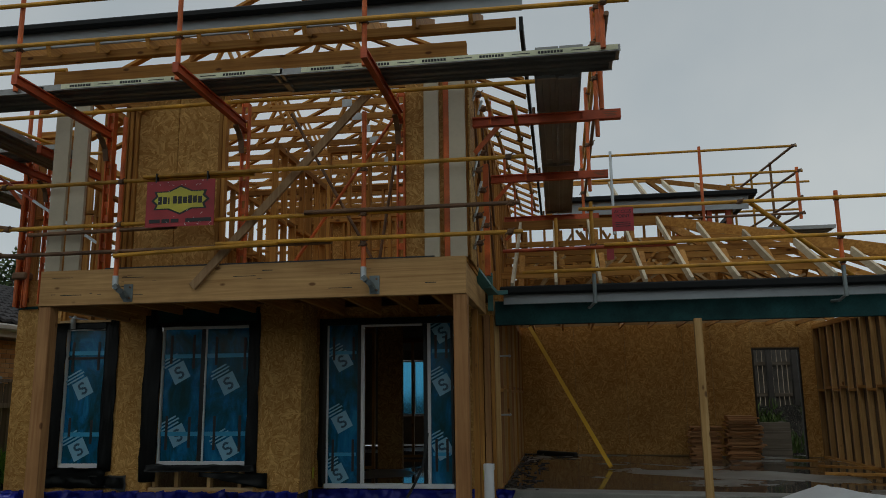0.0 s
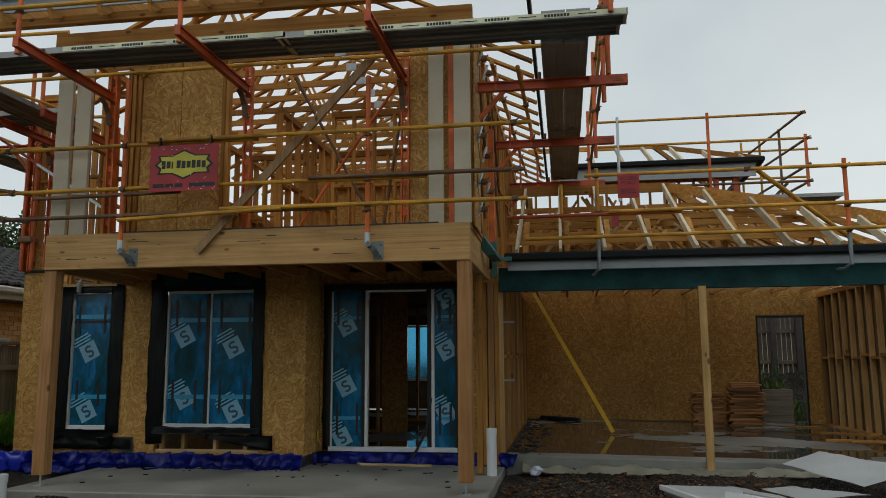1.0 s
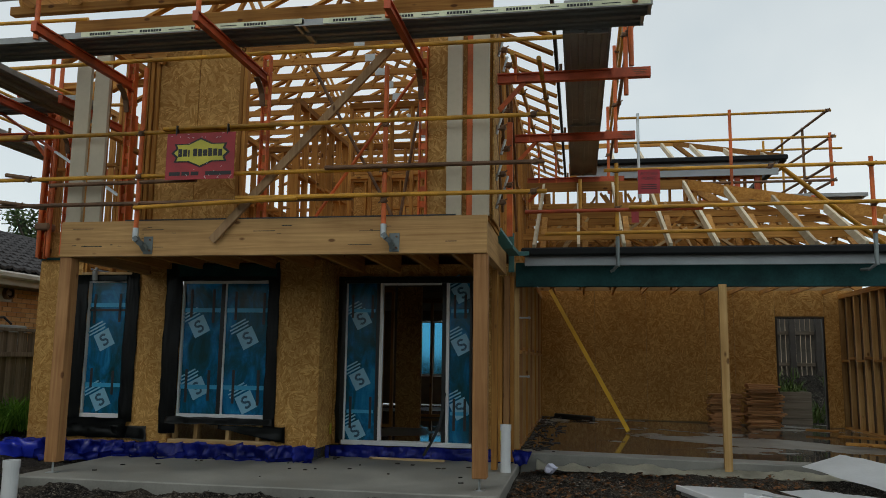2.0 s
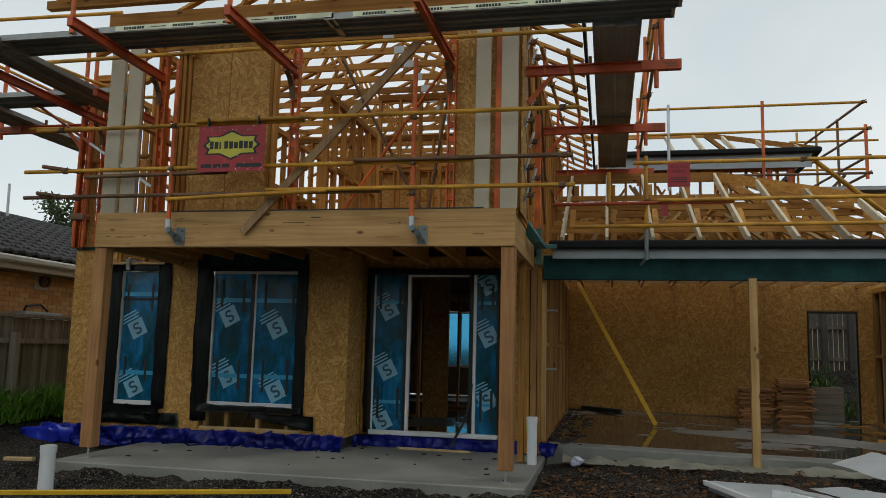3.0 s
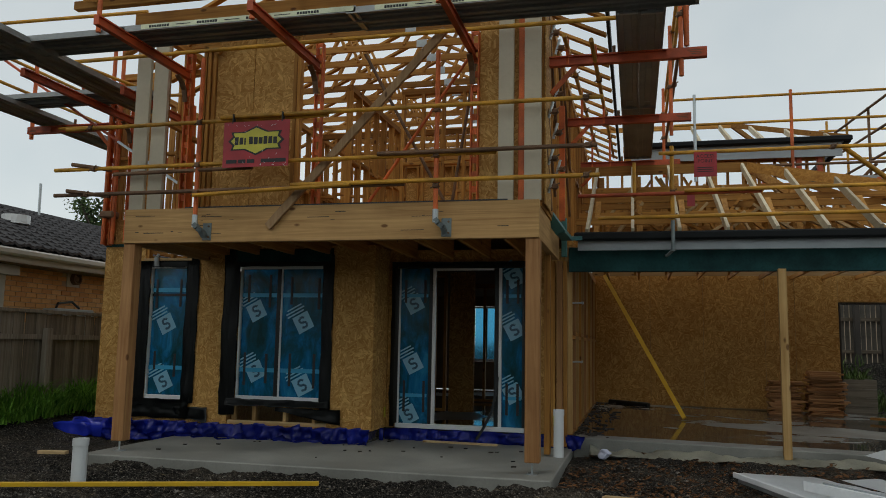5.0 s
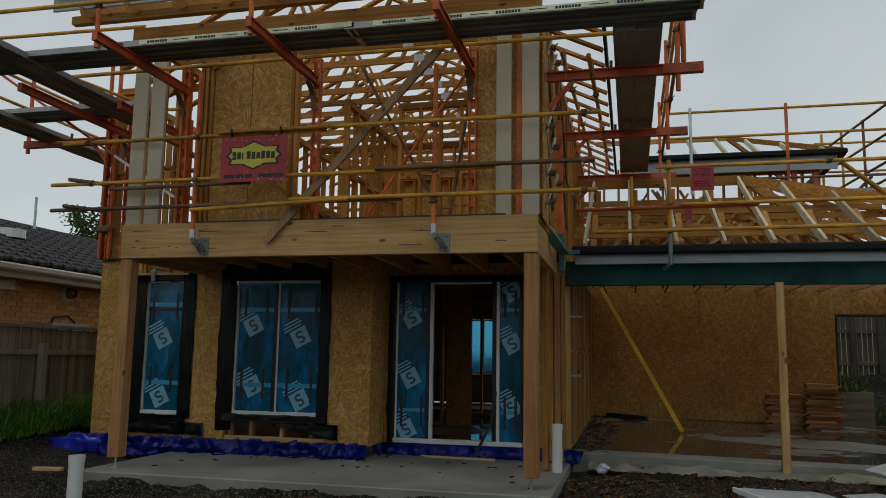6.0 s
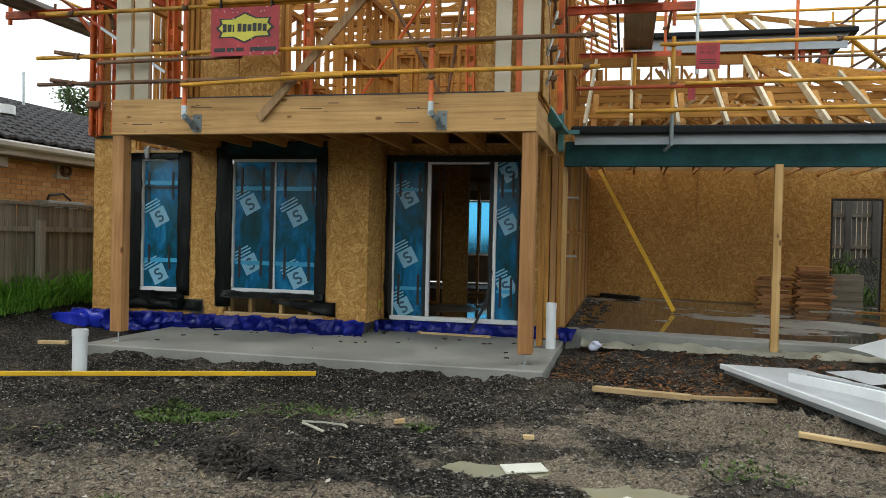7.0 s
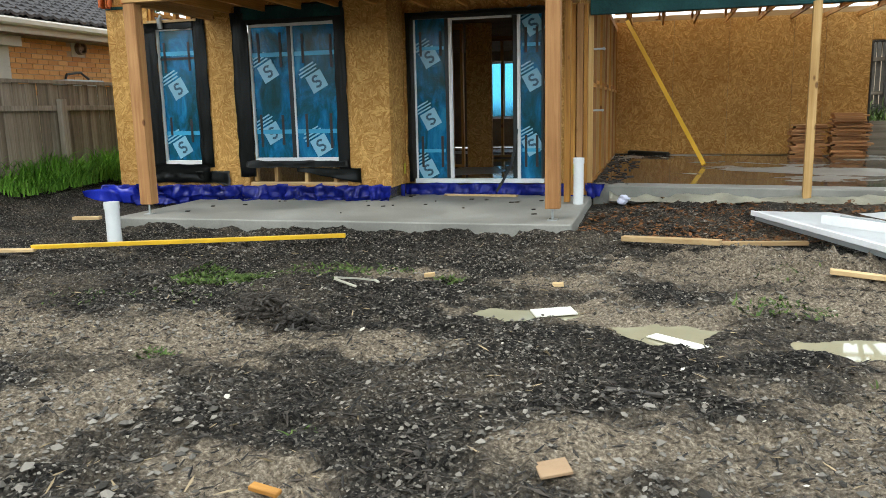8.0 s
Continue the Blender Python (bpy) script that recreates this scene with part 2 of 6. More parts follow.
slab_grey = concrete_material("porch_concrete", (0.14, 0.138, 0.12), (0.33, 0.325, 0.29))
slab_wet = concrete_material("wet_garage_concrete", (0.16, 0.145, 0.12), (0.37, 0.35, 0.30), wet=1)
orange = plain("orange_scaffold_paint", (0.66, 0.135, 0.025), 0.55, vary=0.45, scale=14)
red_paint = plain("red_bracket_paint", (0.50, 0.08, 0.02), 0.55, vary=0.4, scale=12)
yellow = plain("yellow_rail_paint", (0.60, 0.29, 0.022), 0.55, vary=0.45, scale=12)
dark_steel = plain("rusty_tube_steel", (0.19, 0.10, 0.05), 0.6, 0.2, vary=0.5, scale=12)
galv = plain("galvanised_steel", (0.50, 0.54, 0.55), 0.42, 0.8, vary=0.25, scale=8)
plank_steel = plain("grey_plank_steel", (0.32, 0.33, 0.32), 0.5, 0.4, vary=0.3, scale=5)
green_lvl = plain("green_treated_beam", (0.014, 0.066, 0.066), 0.7, vary=0.6, scale=7, spec=0.2)
dark_flash = plain("dark_flashing_steel", (0.05, 0.055, 0.06), 0.5, 0.4, vary=0.3)
gutter_black = plain("black_gutter_paint", (0.010, 0.012, 0.013), 0.6, vary=0.2, spec=0.2)
fascia_grey = plain("grey_fascia_steel", (0.36, 0.39, 0.40), 0.45, 0.2, vary=0.12)
black_wrap = plain("black_window_wrap", (0.009, 0.011, 0.011), 0.38, vary=0.3, scale=10, bumpy=0.3)
white_frame = plain("white_window_frame", (0.78, 0.79, 0.78), 0.4, vary=0.08)
# dark brown that puts shade into closed-in faces: ceiling, back wall, soffit, board
shade_brown = plain("shade_brown_lining", (0.20, 0.135, 0.08), 0.85, vary=0.3)


# ---- mesh helpers ----
def bm_box(bm, lo, hi, bev=0.0):
    """A box between two corners, with its edges eased by bev."""
    c = [(a + b) / 2 for a, b in zip(lo, hi)]
    s = [abs(b - a) for a, b in zip(lo, hi)]
    r = bmesh.ops.create_cube(bm, size=1.0, matrix=Matrix.Translation(c) @ Matrix.Diagonal((*s, 1)))
    if bev:
        edges = {e for v in r["verts"] for e in v.link_edges}
        bmesh.ops.bevel(bm, geom=list(edges), offset=min(bev, min(s) * 0.3), segments=1, affect="EDGES")
    return bm


def bm_beam(bm, a, b, w, h, up=(0, 0, 1), bev=0.0):
    """A bar of section w by h from a to b."""
    a, b = Vector(a), Vector(b)
    d = b - a
    z = d.normalized()
    x = Vector(up).cross(z)
    if x.length < 1e-4:
        x = Vector((1, 0, 0)).cross(z)
    x.normalize()
    y = z.cross(x)
    m = Matrix((x, y, z)).transposed().to_4x4()
    m.translation = (a + b) / 2
    r = bmesh.ops.create_cube(bm, size=1.0, matrix=m @ Matrix.Diagonal((w, h, d.length, 1)))
    if bev:
        edges = {e for v in r["verts"] for e in v.link_edges}
        bmesh.ops.bevel(bm, geom=list(edges), offset=bev, segments=1, affect="EDGES")
    return bm


def bm_tube(bm, a, b, r, seg=10, hollow=0.0):
    """A round tube from a to b; hollow gives the bore's radius."""
    a, b = Vector(a), Vector(b)
    d = b - a
    m = d.to_track_quat("Z", "Y").to_matrix().to_4x4()
    m.translation = (a + b) / 2
    if not hollow:
        bmesh.ops.create_cone(bm, segments=seg, radius1=r, radius2=r, depth=d.length, cap_ends=True, matrix=m)
        return bm
    rings = []
    for rad, z in ((r, -0.5), (r, 0.5), (hollow, 0.5), (hollow, -0.5)):
        rings.append([bm.verts.new(m @ Vector((rad * math.cos(k * math.tau / seg), rad * math.sin(k * math.tau / seg), z * d.length))) for k in range(seg)])
    for i in range(4):
        p, q = rings[i], rings[(i + 1) % 4]
        for k in range(seg):
            bm.faces.new((p[k], p[(k + 1) % seg], q[(k + 1) % seg], q[k]))
    return bm


def mesh_of(name, bm, material, smooth=False):
    bmesh.ops.recalc_face_normals(bm, faces=bm.faces)
    me = bpy.data.meshes.new(name)
    bm.to_mesh(me)
    bm.free()
    me.materials.append(material)
    if smooth:
        for p in me.polygons:
            p.use_smooth = True
    return me


def solid(name, bm, material, label="", category="", group="", kind="", smooth=False):
    """One top-level thing of a single mesh."""
    return tagged(new(name, mesh_of(name, bm, material, smooth)), label, category, group, kind)


def thing(name, base, label, category, group="", kind=""):
    """An Empty at the base of a thing that has parts."""
    e = new(name)
    e.empty_display_size = 0.1
    e.location = base
    e.matrix_basis = Matrix.Translation(base)
    return tagged(e, label, category, group, kind)


def part(name, bm, material, parent, label="", smooth=False, kind=""):
    """One mesh under a thing or under a part; its points are given in the world."""
    ob = new(name, mesh_of(name, bm, material, smooth))
    ob.parent = parent
    # a part's own frame lies at the world's origin, a thing's at its base
    if parent.parent is None:
        ob.matrix_parent_inverse = Matrix.Translation(-parent.matrix_basis.translation)
    return tagged(ob, label, kind=kind)


def box_part(name, lo, hi, material, parent, label="", bev=0.004):
    return part(name, bm_box(bmesh.new(), lo, hi, bev), material, parent, label)


def beam_part(name, a, b, w, h, material, parent, label="", up=(0, 0, 1), bev=0.003):
    return part(name, bm_beam(bmesh.new(), a, b, w, h, up, bev), material, parent, label)


def tube_part(name, a, b, r, material, parent, label="", seg=10, hollow=0.0):
    return part(name, bm_tube(bmesh.new(), a, b, r, seg, hollow), material, parent, label, smooth=False)


FLOOR, PORCH, GAR = 0.30, 0.13, 0.23


def gar_fall(x):
    """The garage slab falls gently away from the house."""
    return 0.035 - 0.0145 * (x - 0.2)


# ---- ground ----
def ground_z(x, y):
    """Height of the soil: nearly level, higher by the garage and by the side fence."""
    z = 0.0
    z += 0.10 * min(1, max(0, (y - 0.2) / 2.0)) * min(1, max(0, (x - 0.2) / 0.8))
    z += 0.42 * min(1, max(0, (-6.5 - x) / 1.1)) * min(1, max(0, (y + 3.5) / 3.0))
    near = min(1, max(0, 1 - (abs(y + 4) - 7) / 6)) * min(1, max(0, 1 - (abs(x) - 9) / 6))
    n = noise.fractal(Vector((x * 0.55, y * 0.55, 3.1)), 1.0, 2.0, 4) * 0.045
    n += noise.fractal(Vector((x * 2.6, y * 2.6, 1.7)), 1.0, 2.0, 3) * 0.03
    n += noise.fractal(Vector((x * 9.0, y * 9.0, 5.2)), 0.8, 2.0, 3) * 0.042
    z += n * near
    for cx, cy, r, h in CLODS:
        d = math.hypot(x - cx, (y - cy) * 1.6) / r
        if d < 1:
            z += 1.6 * h * (1 - d) * (0.7 + 0.7 * noise.noise(Vector((x * 14, y * 14, 0))))
    # shallow hollows where rain has gathered
    for px, py, rx, ry in PUDDLES:
        d = ((x - px) / (rx * 1.35)) ** 2 + ((y - py) / (ry * 1.35)) ** 2
        if d > 3:
            continue
        d *= 1 + 0.8 * noise.noise(Vector((x * 4, y * 5, 8)))
        if d >= 1:
            z = max(z, -0.004)
        else:
            z = z * d * d + (1 - d * d) * -0.03
    if -5.4 < x < 0.5 and -0.9 < y < -0.18:
        z += max(0, 0.045 + 0.06 * noise.noise(Vector((x * 3.5, y * 5, 6)))) * min(1, (y + 0.9) / 0.45)
    if -5.2 < x < 0.4 and -0.24 < y < 2.6:
        z = min(z, 0.07)
    if x > 0.2 and y > 2.32 or -6.6 < x <= 0.2 and y > 1.8:
        z = min(z, 0.02)
    return z


CLODS = [(-1.45, -3.5, 0.28, 0.1), (-1.1, -3.65, 0.2, 0.07), (-2.6, -2.3, 0.3, 0.06), (1.75, -1.2, 0.8, 0.1), (2.3, -1.7, 0.8, 0.13), (1.38, -3.55, 0.1, 0.07), (0.15, -4.25, 0.3, 0.05), (1.75, -3.9, 0.35, 0.05), (0.9, -3.25, 0.15, 0.05), (0.75, -3.62, 0.12, 0.05), (-0.2, -0.7, 0.5, 0.05), (0.6, -0.4, 0.6, 0.06)]
PUDDLES = [(0.24, -3.18, 0.33, 0.17), (1.10, -3.46, 0.30, 0.22), (2.05, -3.56, 0.34, 0.19)]


def axis_steps(lo, hi, near_lo, near_hi, fine):
    vals = list(np.arange(near_lo, near_hi + 1e-6, fine))
    step, v = fine * 1.5, near_lo
    while v > lo:
        v -= step
        step *= 1.5
        vals.append(max(v, lo))
    step, v = fine * 1.5, near_hi
    while v < hi:
        v += step
        step *= 1.5
        vals.append(min(v, hi))
    return sorted(vals)


xs = axis_steps(-900, 900, -5, 4.4, 0.038)
ys = axis_steps(-300, 1500, -6.6, 0.2, 0.036)
verts = [(x, y, ground_z(x, y)) for y in ys for x in xs]
nx = len(xs)
faces = [(j * nx + i, j * nx + i + 1, (j + 1) * nx + i + 1, (j + 1) * nx + i) for j in range(len(ys) - 1) for i in range(nx - 1)]
gm = bpy.data.meshes.new("ground")
gm.from_pydata(verts, [], faces)
gm.materials.append(soil)
CLAY = [(1.75, -1.35, 0.7, 0.45), (2.45, -1.9, 0.8, 0.45), (-2.3, -4.15, 1.3, 0.55), (-1.6, -5.25, 0.4, 0.6), (-1.4, -4.05, 0.8, 0.3), (-0.5, -5.6, 0.45, 0.28), (-0.6, -3.9, 0.5, 0.28), (0.2, -2.3, 0.6, 0.4), (1.2, -1.85, 0.8, 0.5), (2.1, -2.65, 0.8, 0.6), (1.5, -5.0, 0.8, 0.45), (0.75, -5.05, 0.4, 0.35), (2.4, -4.55, 1.0, 0.8), (-3.6, -4.25, 1.2, 0.8), (-1.0, -2.15, 0.6, 0.3), (3.6, -3.25, 1.2, 1.2), (0.9, -3.15, 0.8, 0.3)]
clay = gm.attributes.new("clay", "FLOAT", "POINT")
vals = np.zeros(len(verts), dtype=np.float32)
pv = np.array([(v[0], v[1]) for v in verts])
warp = np.array([1 + 1.1 * noise.noise(Vector((x * 1.9, y * 2.6, 4))) + 0.7 * noise.noise(Vector((x * 6, y * 8, 2))) for x, y in pv])
warp = np.clip(warp, 0.25, 4)
for cx, cy, rx, ry in CLAY:
    d = ((pv[:, 0] - cx) / rx) ** 2 + ((pv[:, 1] - cy) / ry) ** 2
    vals = np.maximum(vals, np.clip(1.25 - d * warp, 0, 1))
clay.data.foreach_set("value", vals)
for p in gm.polygons:
    p.use_smooth = True
ground = tagged(new("ground", gm), "dark mulch, gravel and patches of sandy clay", "ground", kind="structure")

# ---- slabs ----
tagged(solid("porch_slab", bm_box(bmesh.new(), (-5.08, -0.24, -0.15), (0.19, 2.5, PORCH), 0.012), slab_grey), "grey concrete porch slab with muddy footmarks", "slab", kind="structure")
_hs = bm_box(bmesh.new(), (-6.48, 1.86, -0.2), (-2.40, 12.0, FLOOR - 0.02), 0.01)
bm_box(_hs, (-2.398, 2.47, -0.2), (0.2, 12.0, FLOOR - 0.02), 0.01)
tagged(solid("house_slab", _hs, slab_wet), "damp concrete floor slab of the house", "slab", kind="structure")
_gs = bm_box(bmesh.new(), (0.204, 2.722, -0.2), (8.2, 9.7, GAR), 0.006)
_gk = bm_box(bmesh.new(), (0.204, 2.33, -0.2), (8.2, 2.72, GAR + 0.004), 0.014)
for v in (*_gs.verts, *_gk.verts):
    if v.co.z > 0:
        v.co.z += gar_fall(v.co.x)
tagged(solid("garage_kerb", _gk, slab_grey), "pale dry concrete edge of the garage slab", "slab", kind="structure")
tagged(solid("garage_slab", _gs, slab_wet), "wet concrete garage slab with standing water", "slab", kind="structure")

# unseen plain wall added behind the eye, closing the street side and darkening reflections
tagged(solid("light_block_wall", bm_box(bmesh.new(), (-30, -18.4, -0.2), (30, -18, 3.9)), plain("light_block_dark", (0.12, 0.12, 0.10), 0.9, vary=0.5, scale=2)), "unseen plain wall added on the street side to darken reflections", "wall", kind="structure")


# ---- ground-floor walls ----
def wall_with_holes(name, y0, y1, x0, x1, z0, z1, holes, material, label, axis="x"):
    """A wall sheet between y0 and y1 with rectangular holes (a0, a1, z0, z1); axis y makes it run along y."""
    bm = bmesh.new()
    cuts = sorted({x0, x1, *[h[0] for h in holes], *[h[1] for h in holes]})
    for a, b in zip(cuts[:-1], cuts[1:]):
        spans, z = [], z0
        for h in sorted([h for h in holes if h[0] <= a + 1e-6 and h[1] >= b - 1e-6], key=lambda h: h[2]):
            if h[2] > z:
                spans.append((z, h[2]))
            z = h[3]
        if z < z1:
            spans.append((z, z1))
        for p, q in spans:
            if axis == "x":
                bm_box(bm, (a, y0, p), (b, y1, q))
            else:
                bm_box(bm, (y0, a, p), (y1, b, q))
    bmesh.ops.remove_doubles(bm, verts=bm.verts, dist=1e-5)
    return tagged(solid(name, bm, material), label, "wall", kind="structure")


WIN1 = (-5.84, -5.08, 0.42, 2.72)
WIN2 = (-4.44, -2.98, 0.30, 2.50)
DOOR = (-2.26, -0.42, 0.28, 2.53)
wall_with_holes("wall_front_bay", 1.82, 1.94, -6.5, -2.36, FLOOR - 0.02, 2.72, [WIN1, WIN2], osb_front, "strand board wall of the front bay with two wrapped windows")
wall_with_holes("wall_bay_return", -2.48, -2.36, 1.942, 2.55, FLOOR - 0.02, 2.72, [], osb_side, "strand board return beside the glass door", "y")
wall_with_holes("wall_entry", 2.45, 2.56, -2.358, 0.12, FLOOR - 0.02, 2.72, [DOOR], osb_front, "strand board wall round the glass door")
gback = wall_with_holes("wall_garage_back", 9.02, 9.1, 0.1, 6.45, GAR - 0.06, 3.03, [(4.93, 5.87, GAR - 0.06, 2.38)], pale_x, "garage back wall lined with strand board sheets")
JOINTS = (0.12, 1.3, 2.36, 3.55, 4.12, 4.93)
for k, (a, b) in enumerate(zip(JOINTS[:-1], JOINTS[1:])):
    box_part("sheet", (a, 9.003 + 0.002 * (k % 2), GAR + gar_fall(a) + 0.01), (b - 0.007, 9.019, 2.925), osb_front, gback, bev=0)
box_part("sheet", (4.93, 9.004, 2.40), (5.87, 9.019, 2.925), osb_front, gback, bev=0)
box_part("sheet", (5.875, 9.003, GAR - 0.04), (6.44, 9.019, 2.925), osb_front, gback, bev=0)
for lo, hi in (((4.93, 9.0, 0.18), (4.965, 9.1, 2.38)), ((5.835, 9.0, 0.18), (5.87, 9.1, 2.38)), ((4.966, 9.0, 2.345), (5.834, 9.1, 2.38))):
    box_part("opening_trim", lo, hi, bark_wet, gback, "dark wet timber edge")
wall_with_holes("wall_house_side", -6.5, -6.4, 1.942, 12.0, FLOOR - 0.02, 2.72, [], osb_side, "strand board side wall of the house", "y")
# the wider opening is an unseen addition that lets daylight into the rooms
wall_with_holes("wall_house_back", 11.9, 12.0, -6.4, 0.1, FLOOR, 2.72, [(-3.06, -2.41, 0.99, 2.41), (-1.7, -0.3, FLOOR, 2.37)], shade_brown, "plain back wall of the house with a window hole and an added light opening")
tagged(solid("ceiling", bm_box(bm_box(bmesh.new(), (-4.9, 2.56, 2.66), (0.1, 11.9, 2.70)), (-6.4, 5.2, 2.66), (-4.901, 11.9, 2.70)), shade_brown), "underside of the upper floor sheeting", "ceiling", kind="structure")
tagged(solid("upper_floor", bm_box(bmesh.new(), (-4.85, 0.1, 2.89), (0.05, 8.4, 2.93)), pine_x), "timber sheet floor of the upper storey", "floor", kind="structure")

tagged(solid("wall_upper_back", bm_box(bmesh.new(), (-4.8, 8.26, 2.94), (-0.05, 8.28, 5.7)), osb_front), "strand board at the back of the upper storey", "wall", kind="structure")

tagged(solid("wall_upper_side", bm_box(bmesh.new(), (-4.93, 3.4, 2.94), (-4.905, 8.3, 4.35)), osb_side), "strand board on the far side wall of the upper storey", "wall", kind="structure")
tagged(solid("wall_rear_wing", bm_box(bmesh.new(), (0.2, 7.36, 2.95), (4.4, 7.38, 4.2)), osb_front), "strand board on the rear wing wall", "wall", kind="structure")

# ---- porch beam and posts ----
beam = thing("porch_beam", (-2.45, 0, 2.53), "long laminated pine beam over the porch", "beam")
box_part("front_beam", (-4.895, 0, 2.54), (0.035, 0.09, 2.943), beam_x, beam)
box_part("side_beam", (-0.055, 0.092, 2.54), (0.033, 2.2, 2.90), beam_y, beam)
box_part("side_beam", (-4.9, 0.092, 2.53), (-4.812, 1.82, 2.90), beam_y, beam)
box_part("flashing", (-4.1, -0.006, 2.944), (-0.3, 0.014, 2.956), dark_flash, beam, "dark steel flashing along the top edge", bev=0)
_splits = random.Random(31)
bm_ = bmesh.new()
for k in range(22):
    x, z = _splits.uniform(-4.8, -0.3), 2.54 + 0.4 * _splits.choice((0.28, 0.46, 0.62, 0.78)) + _splits.uniform(-0.02, 0.02)
    bm_box(bm_, (x, -0.0015, z), (x + _splits.choice((0.03, 0.05, 0.12, 0.26)), 0.003, z + _splits.uniform(0.004, 0.009)))
part("split", bm_, bark_wet, beam, "dark splits and pitch pockets")


def porch_post(x, label):
    t = thing("porch_post", (x + 0.07, 0.09, PORCH), label, "post", "porch posts")
    box_part("shaft", (x, 0.02, 0.25), (x + 0.15, 0.17, 2.539), post_wood, t, bev=0.006)
    tube_part("stirrup_rod", (x + 0.07, 0.09, PORCH), (x + 0.07, 0.09, 0.25), 0.012, galv, t)
    box_part("base_plate", (x + 0.02, 0.04, PORCH), (x + 0.12, 0.14, PORCH + 0.008), galv, t, bev=0)


porch_post(-4.9, "weathered timber porch post on a steel stirrup")
porch_post(-0.11, "reddish timber porch post with knots on a steel stirrup")

# ---- garage front ----
solid("garage_beam", bm_box(bmesh.new(), (0.15, 2.32, 2.40), (8.4, 2.42, 2.72), 0.004), green_lvl, "green treated timber beam over the garage opening", "beam")
gut = thing("garage_gutter", (2, 2.1, 2.66), "black gutter on a grey steel fascia above the garage", "gutter")
box_part("fascia", (0.28, 2.14, 2.655), (8.4, 2.17, 2.79), fascia_grey, gut)
box_part("gutter_channel", (0.24, 2.02, 2.775), (8.4, 2.14, 2.88), gutter_black, gut, bev=0.02)
solid("garage_prop", bm_box(bmesh.new(), (2.705, 2.245, 0.05), (2.80, 2.318, 2.42), 0.003), pale_z, "pale timber prop under the green beam", "prop")


# ---- framing: stud walls, trusses, rafters ----
UP, PLATE = 2.93, 5.34


def stud_wall(axis, c, a0, a1, z0, z1, label, spacing=0.45, group="stud walls", skip=(), w=0.045, d=0.09, nog=True, stud_mat=None):
    """A frame of studs, plates and noggins; axis x or y is the way it runs, c its place across."""
    at = (lambda a, z, o=0: (a, c + o, z)) if axis == "x" else (lambda a, z, o=0: (c + o, a, z))
    mat = pine_x if axis == "x" else pine_y
    t = thing("stud_wall", at((a0 + a1) / 2, z0), label, "wall frame", group)

    def bar(name, p, q, m):
        lo = tuple(min(u, v) for u, v in zip(p, q))
        hi = tuple(max(u, v) for u, v in zip(p, q))
        return part(name, bm_box(bmesh.new(), lo, hi), m, t)
    bar("bottom_plate", at(a0, z0, -d / 2), at(a1, z0 + w, d / 2), mat)
    bar("top_plate", at(a0, z1 - w * 2, -d / 2), at(a1, z1, d / 2), mat)
    n = max(1, round((a1 - a0) / spacing))
    mid = (z0 + z1) / 2
    stud_mat = stud_mat or (pine_z,)
    for k in range(n + 1):
        a = a0 + (a1 - a0 - w) * k / n
        if any(s0 < a < s1 for s0, s1 in skip):
            continue
        bar("stud", at(a, z0 + w, -d / 2), at(a + w, z1 - 2 * w, d / 2), stud_mat[k % len(stud_mat)])
        if nog and k < n and not any(s0 < a + spacing < s1 for s0, s1 in skip):
            dz = 0.03 if k % 2 else -0.02
            bar("noggin", at(a + w, mid + dz, -d / 2), at(a0 + (a1 - a0 - w) * (k + 1) / n, mid + dz + w, d / 2), mat)
    return t


# garage side frames, seen end on and along
# pale and darker timbers alternate to paint in the studs' lit and shaded stripes
stud_wall("y", 0.14, 2.44, 9.0, GAR + 0.02, 2.84, "pine stud frame between porch and garage with services", 0.6, stud_mat=(pale_z, post_wood, pale_z, pine_z))
stud_wall("y", 6.2, 2.44, 9.0, GAR - 0.06, 2.84, "pine stud frame along the open garage", 0.45, stud_mat=(pale_z,))
tagged(solid("garage_wall_sheet", bm_box(bmesh.new(), (6.26, 2.44, GAR - 0.06), (6.28, 9.0, 2.84)), shade_brown), "board outside the garage frame, coloured dark as shade", "wall", kind="structure")
tagged(solid("entry_lining", bm_box(bmesh.new(), (-0.06, 2.57, FLOOR - 0.02), (-0.04, 9.0, 2.66)), osb_side), "strand board lining behind the garage studs", "wall", kind="structure")

# doubled posts at the corner between porch and garage
corner = thing("corner_post", (0.0, 2.2, PORCH), "bundle of pine studs forming the corner post", "post")
for k, (px, py, w) in enumerate([(-0.075, 2.22, 0.06), (0.0, 2.2, 0.075), (0.085, 2.24, 0.045), (-0.075, 1.45, 0.07)]):
    box_part("stud", (px, py, PORCH + 0.02), (px + w, py + 0.12, 2.53), pine_z if k != 1 else post_wood, corner, bev=0.003)

# upper storey frames
stud_wall("y", 0.02, 0.14, 8.3, UP, PLATE, "pine stud frame of the upper side wall", 0.45)
stud_wall("y", -4.85, 0.14, 8.3, UP, PLATE, "pine stud frame of the upper far side wall", 0.45)
stud_wall("x", 5.6, -4.8, -0.05, UP, PLATE, "pine stud frame across the upper storey", 0.3, skip=((-3.3, -2.6),))
stud_wall("x", 8.2, -4.8, -0.05, UP, PLATE, "pine stud frame at the back of the upper storey", 0.4)
stud_wall("y", -1.05, 3.0, 5.5, UP, PLATE - 0.1, "pine stud partition in the upper storey", 0.4)
stud_wall("y", -3.1, 2.6, 5.5, UP, PLATE - 0.1, "pine stud partition in the upper storey", 0.4)
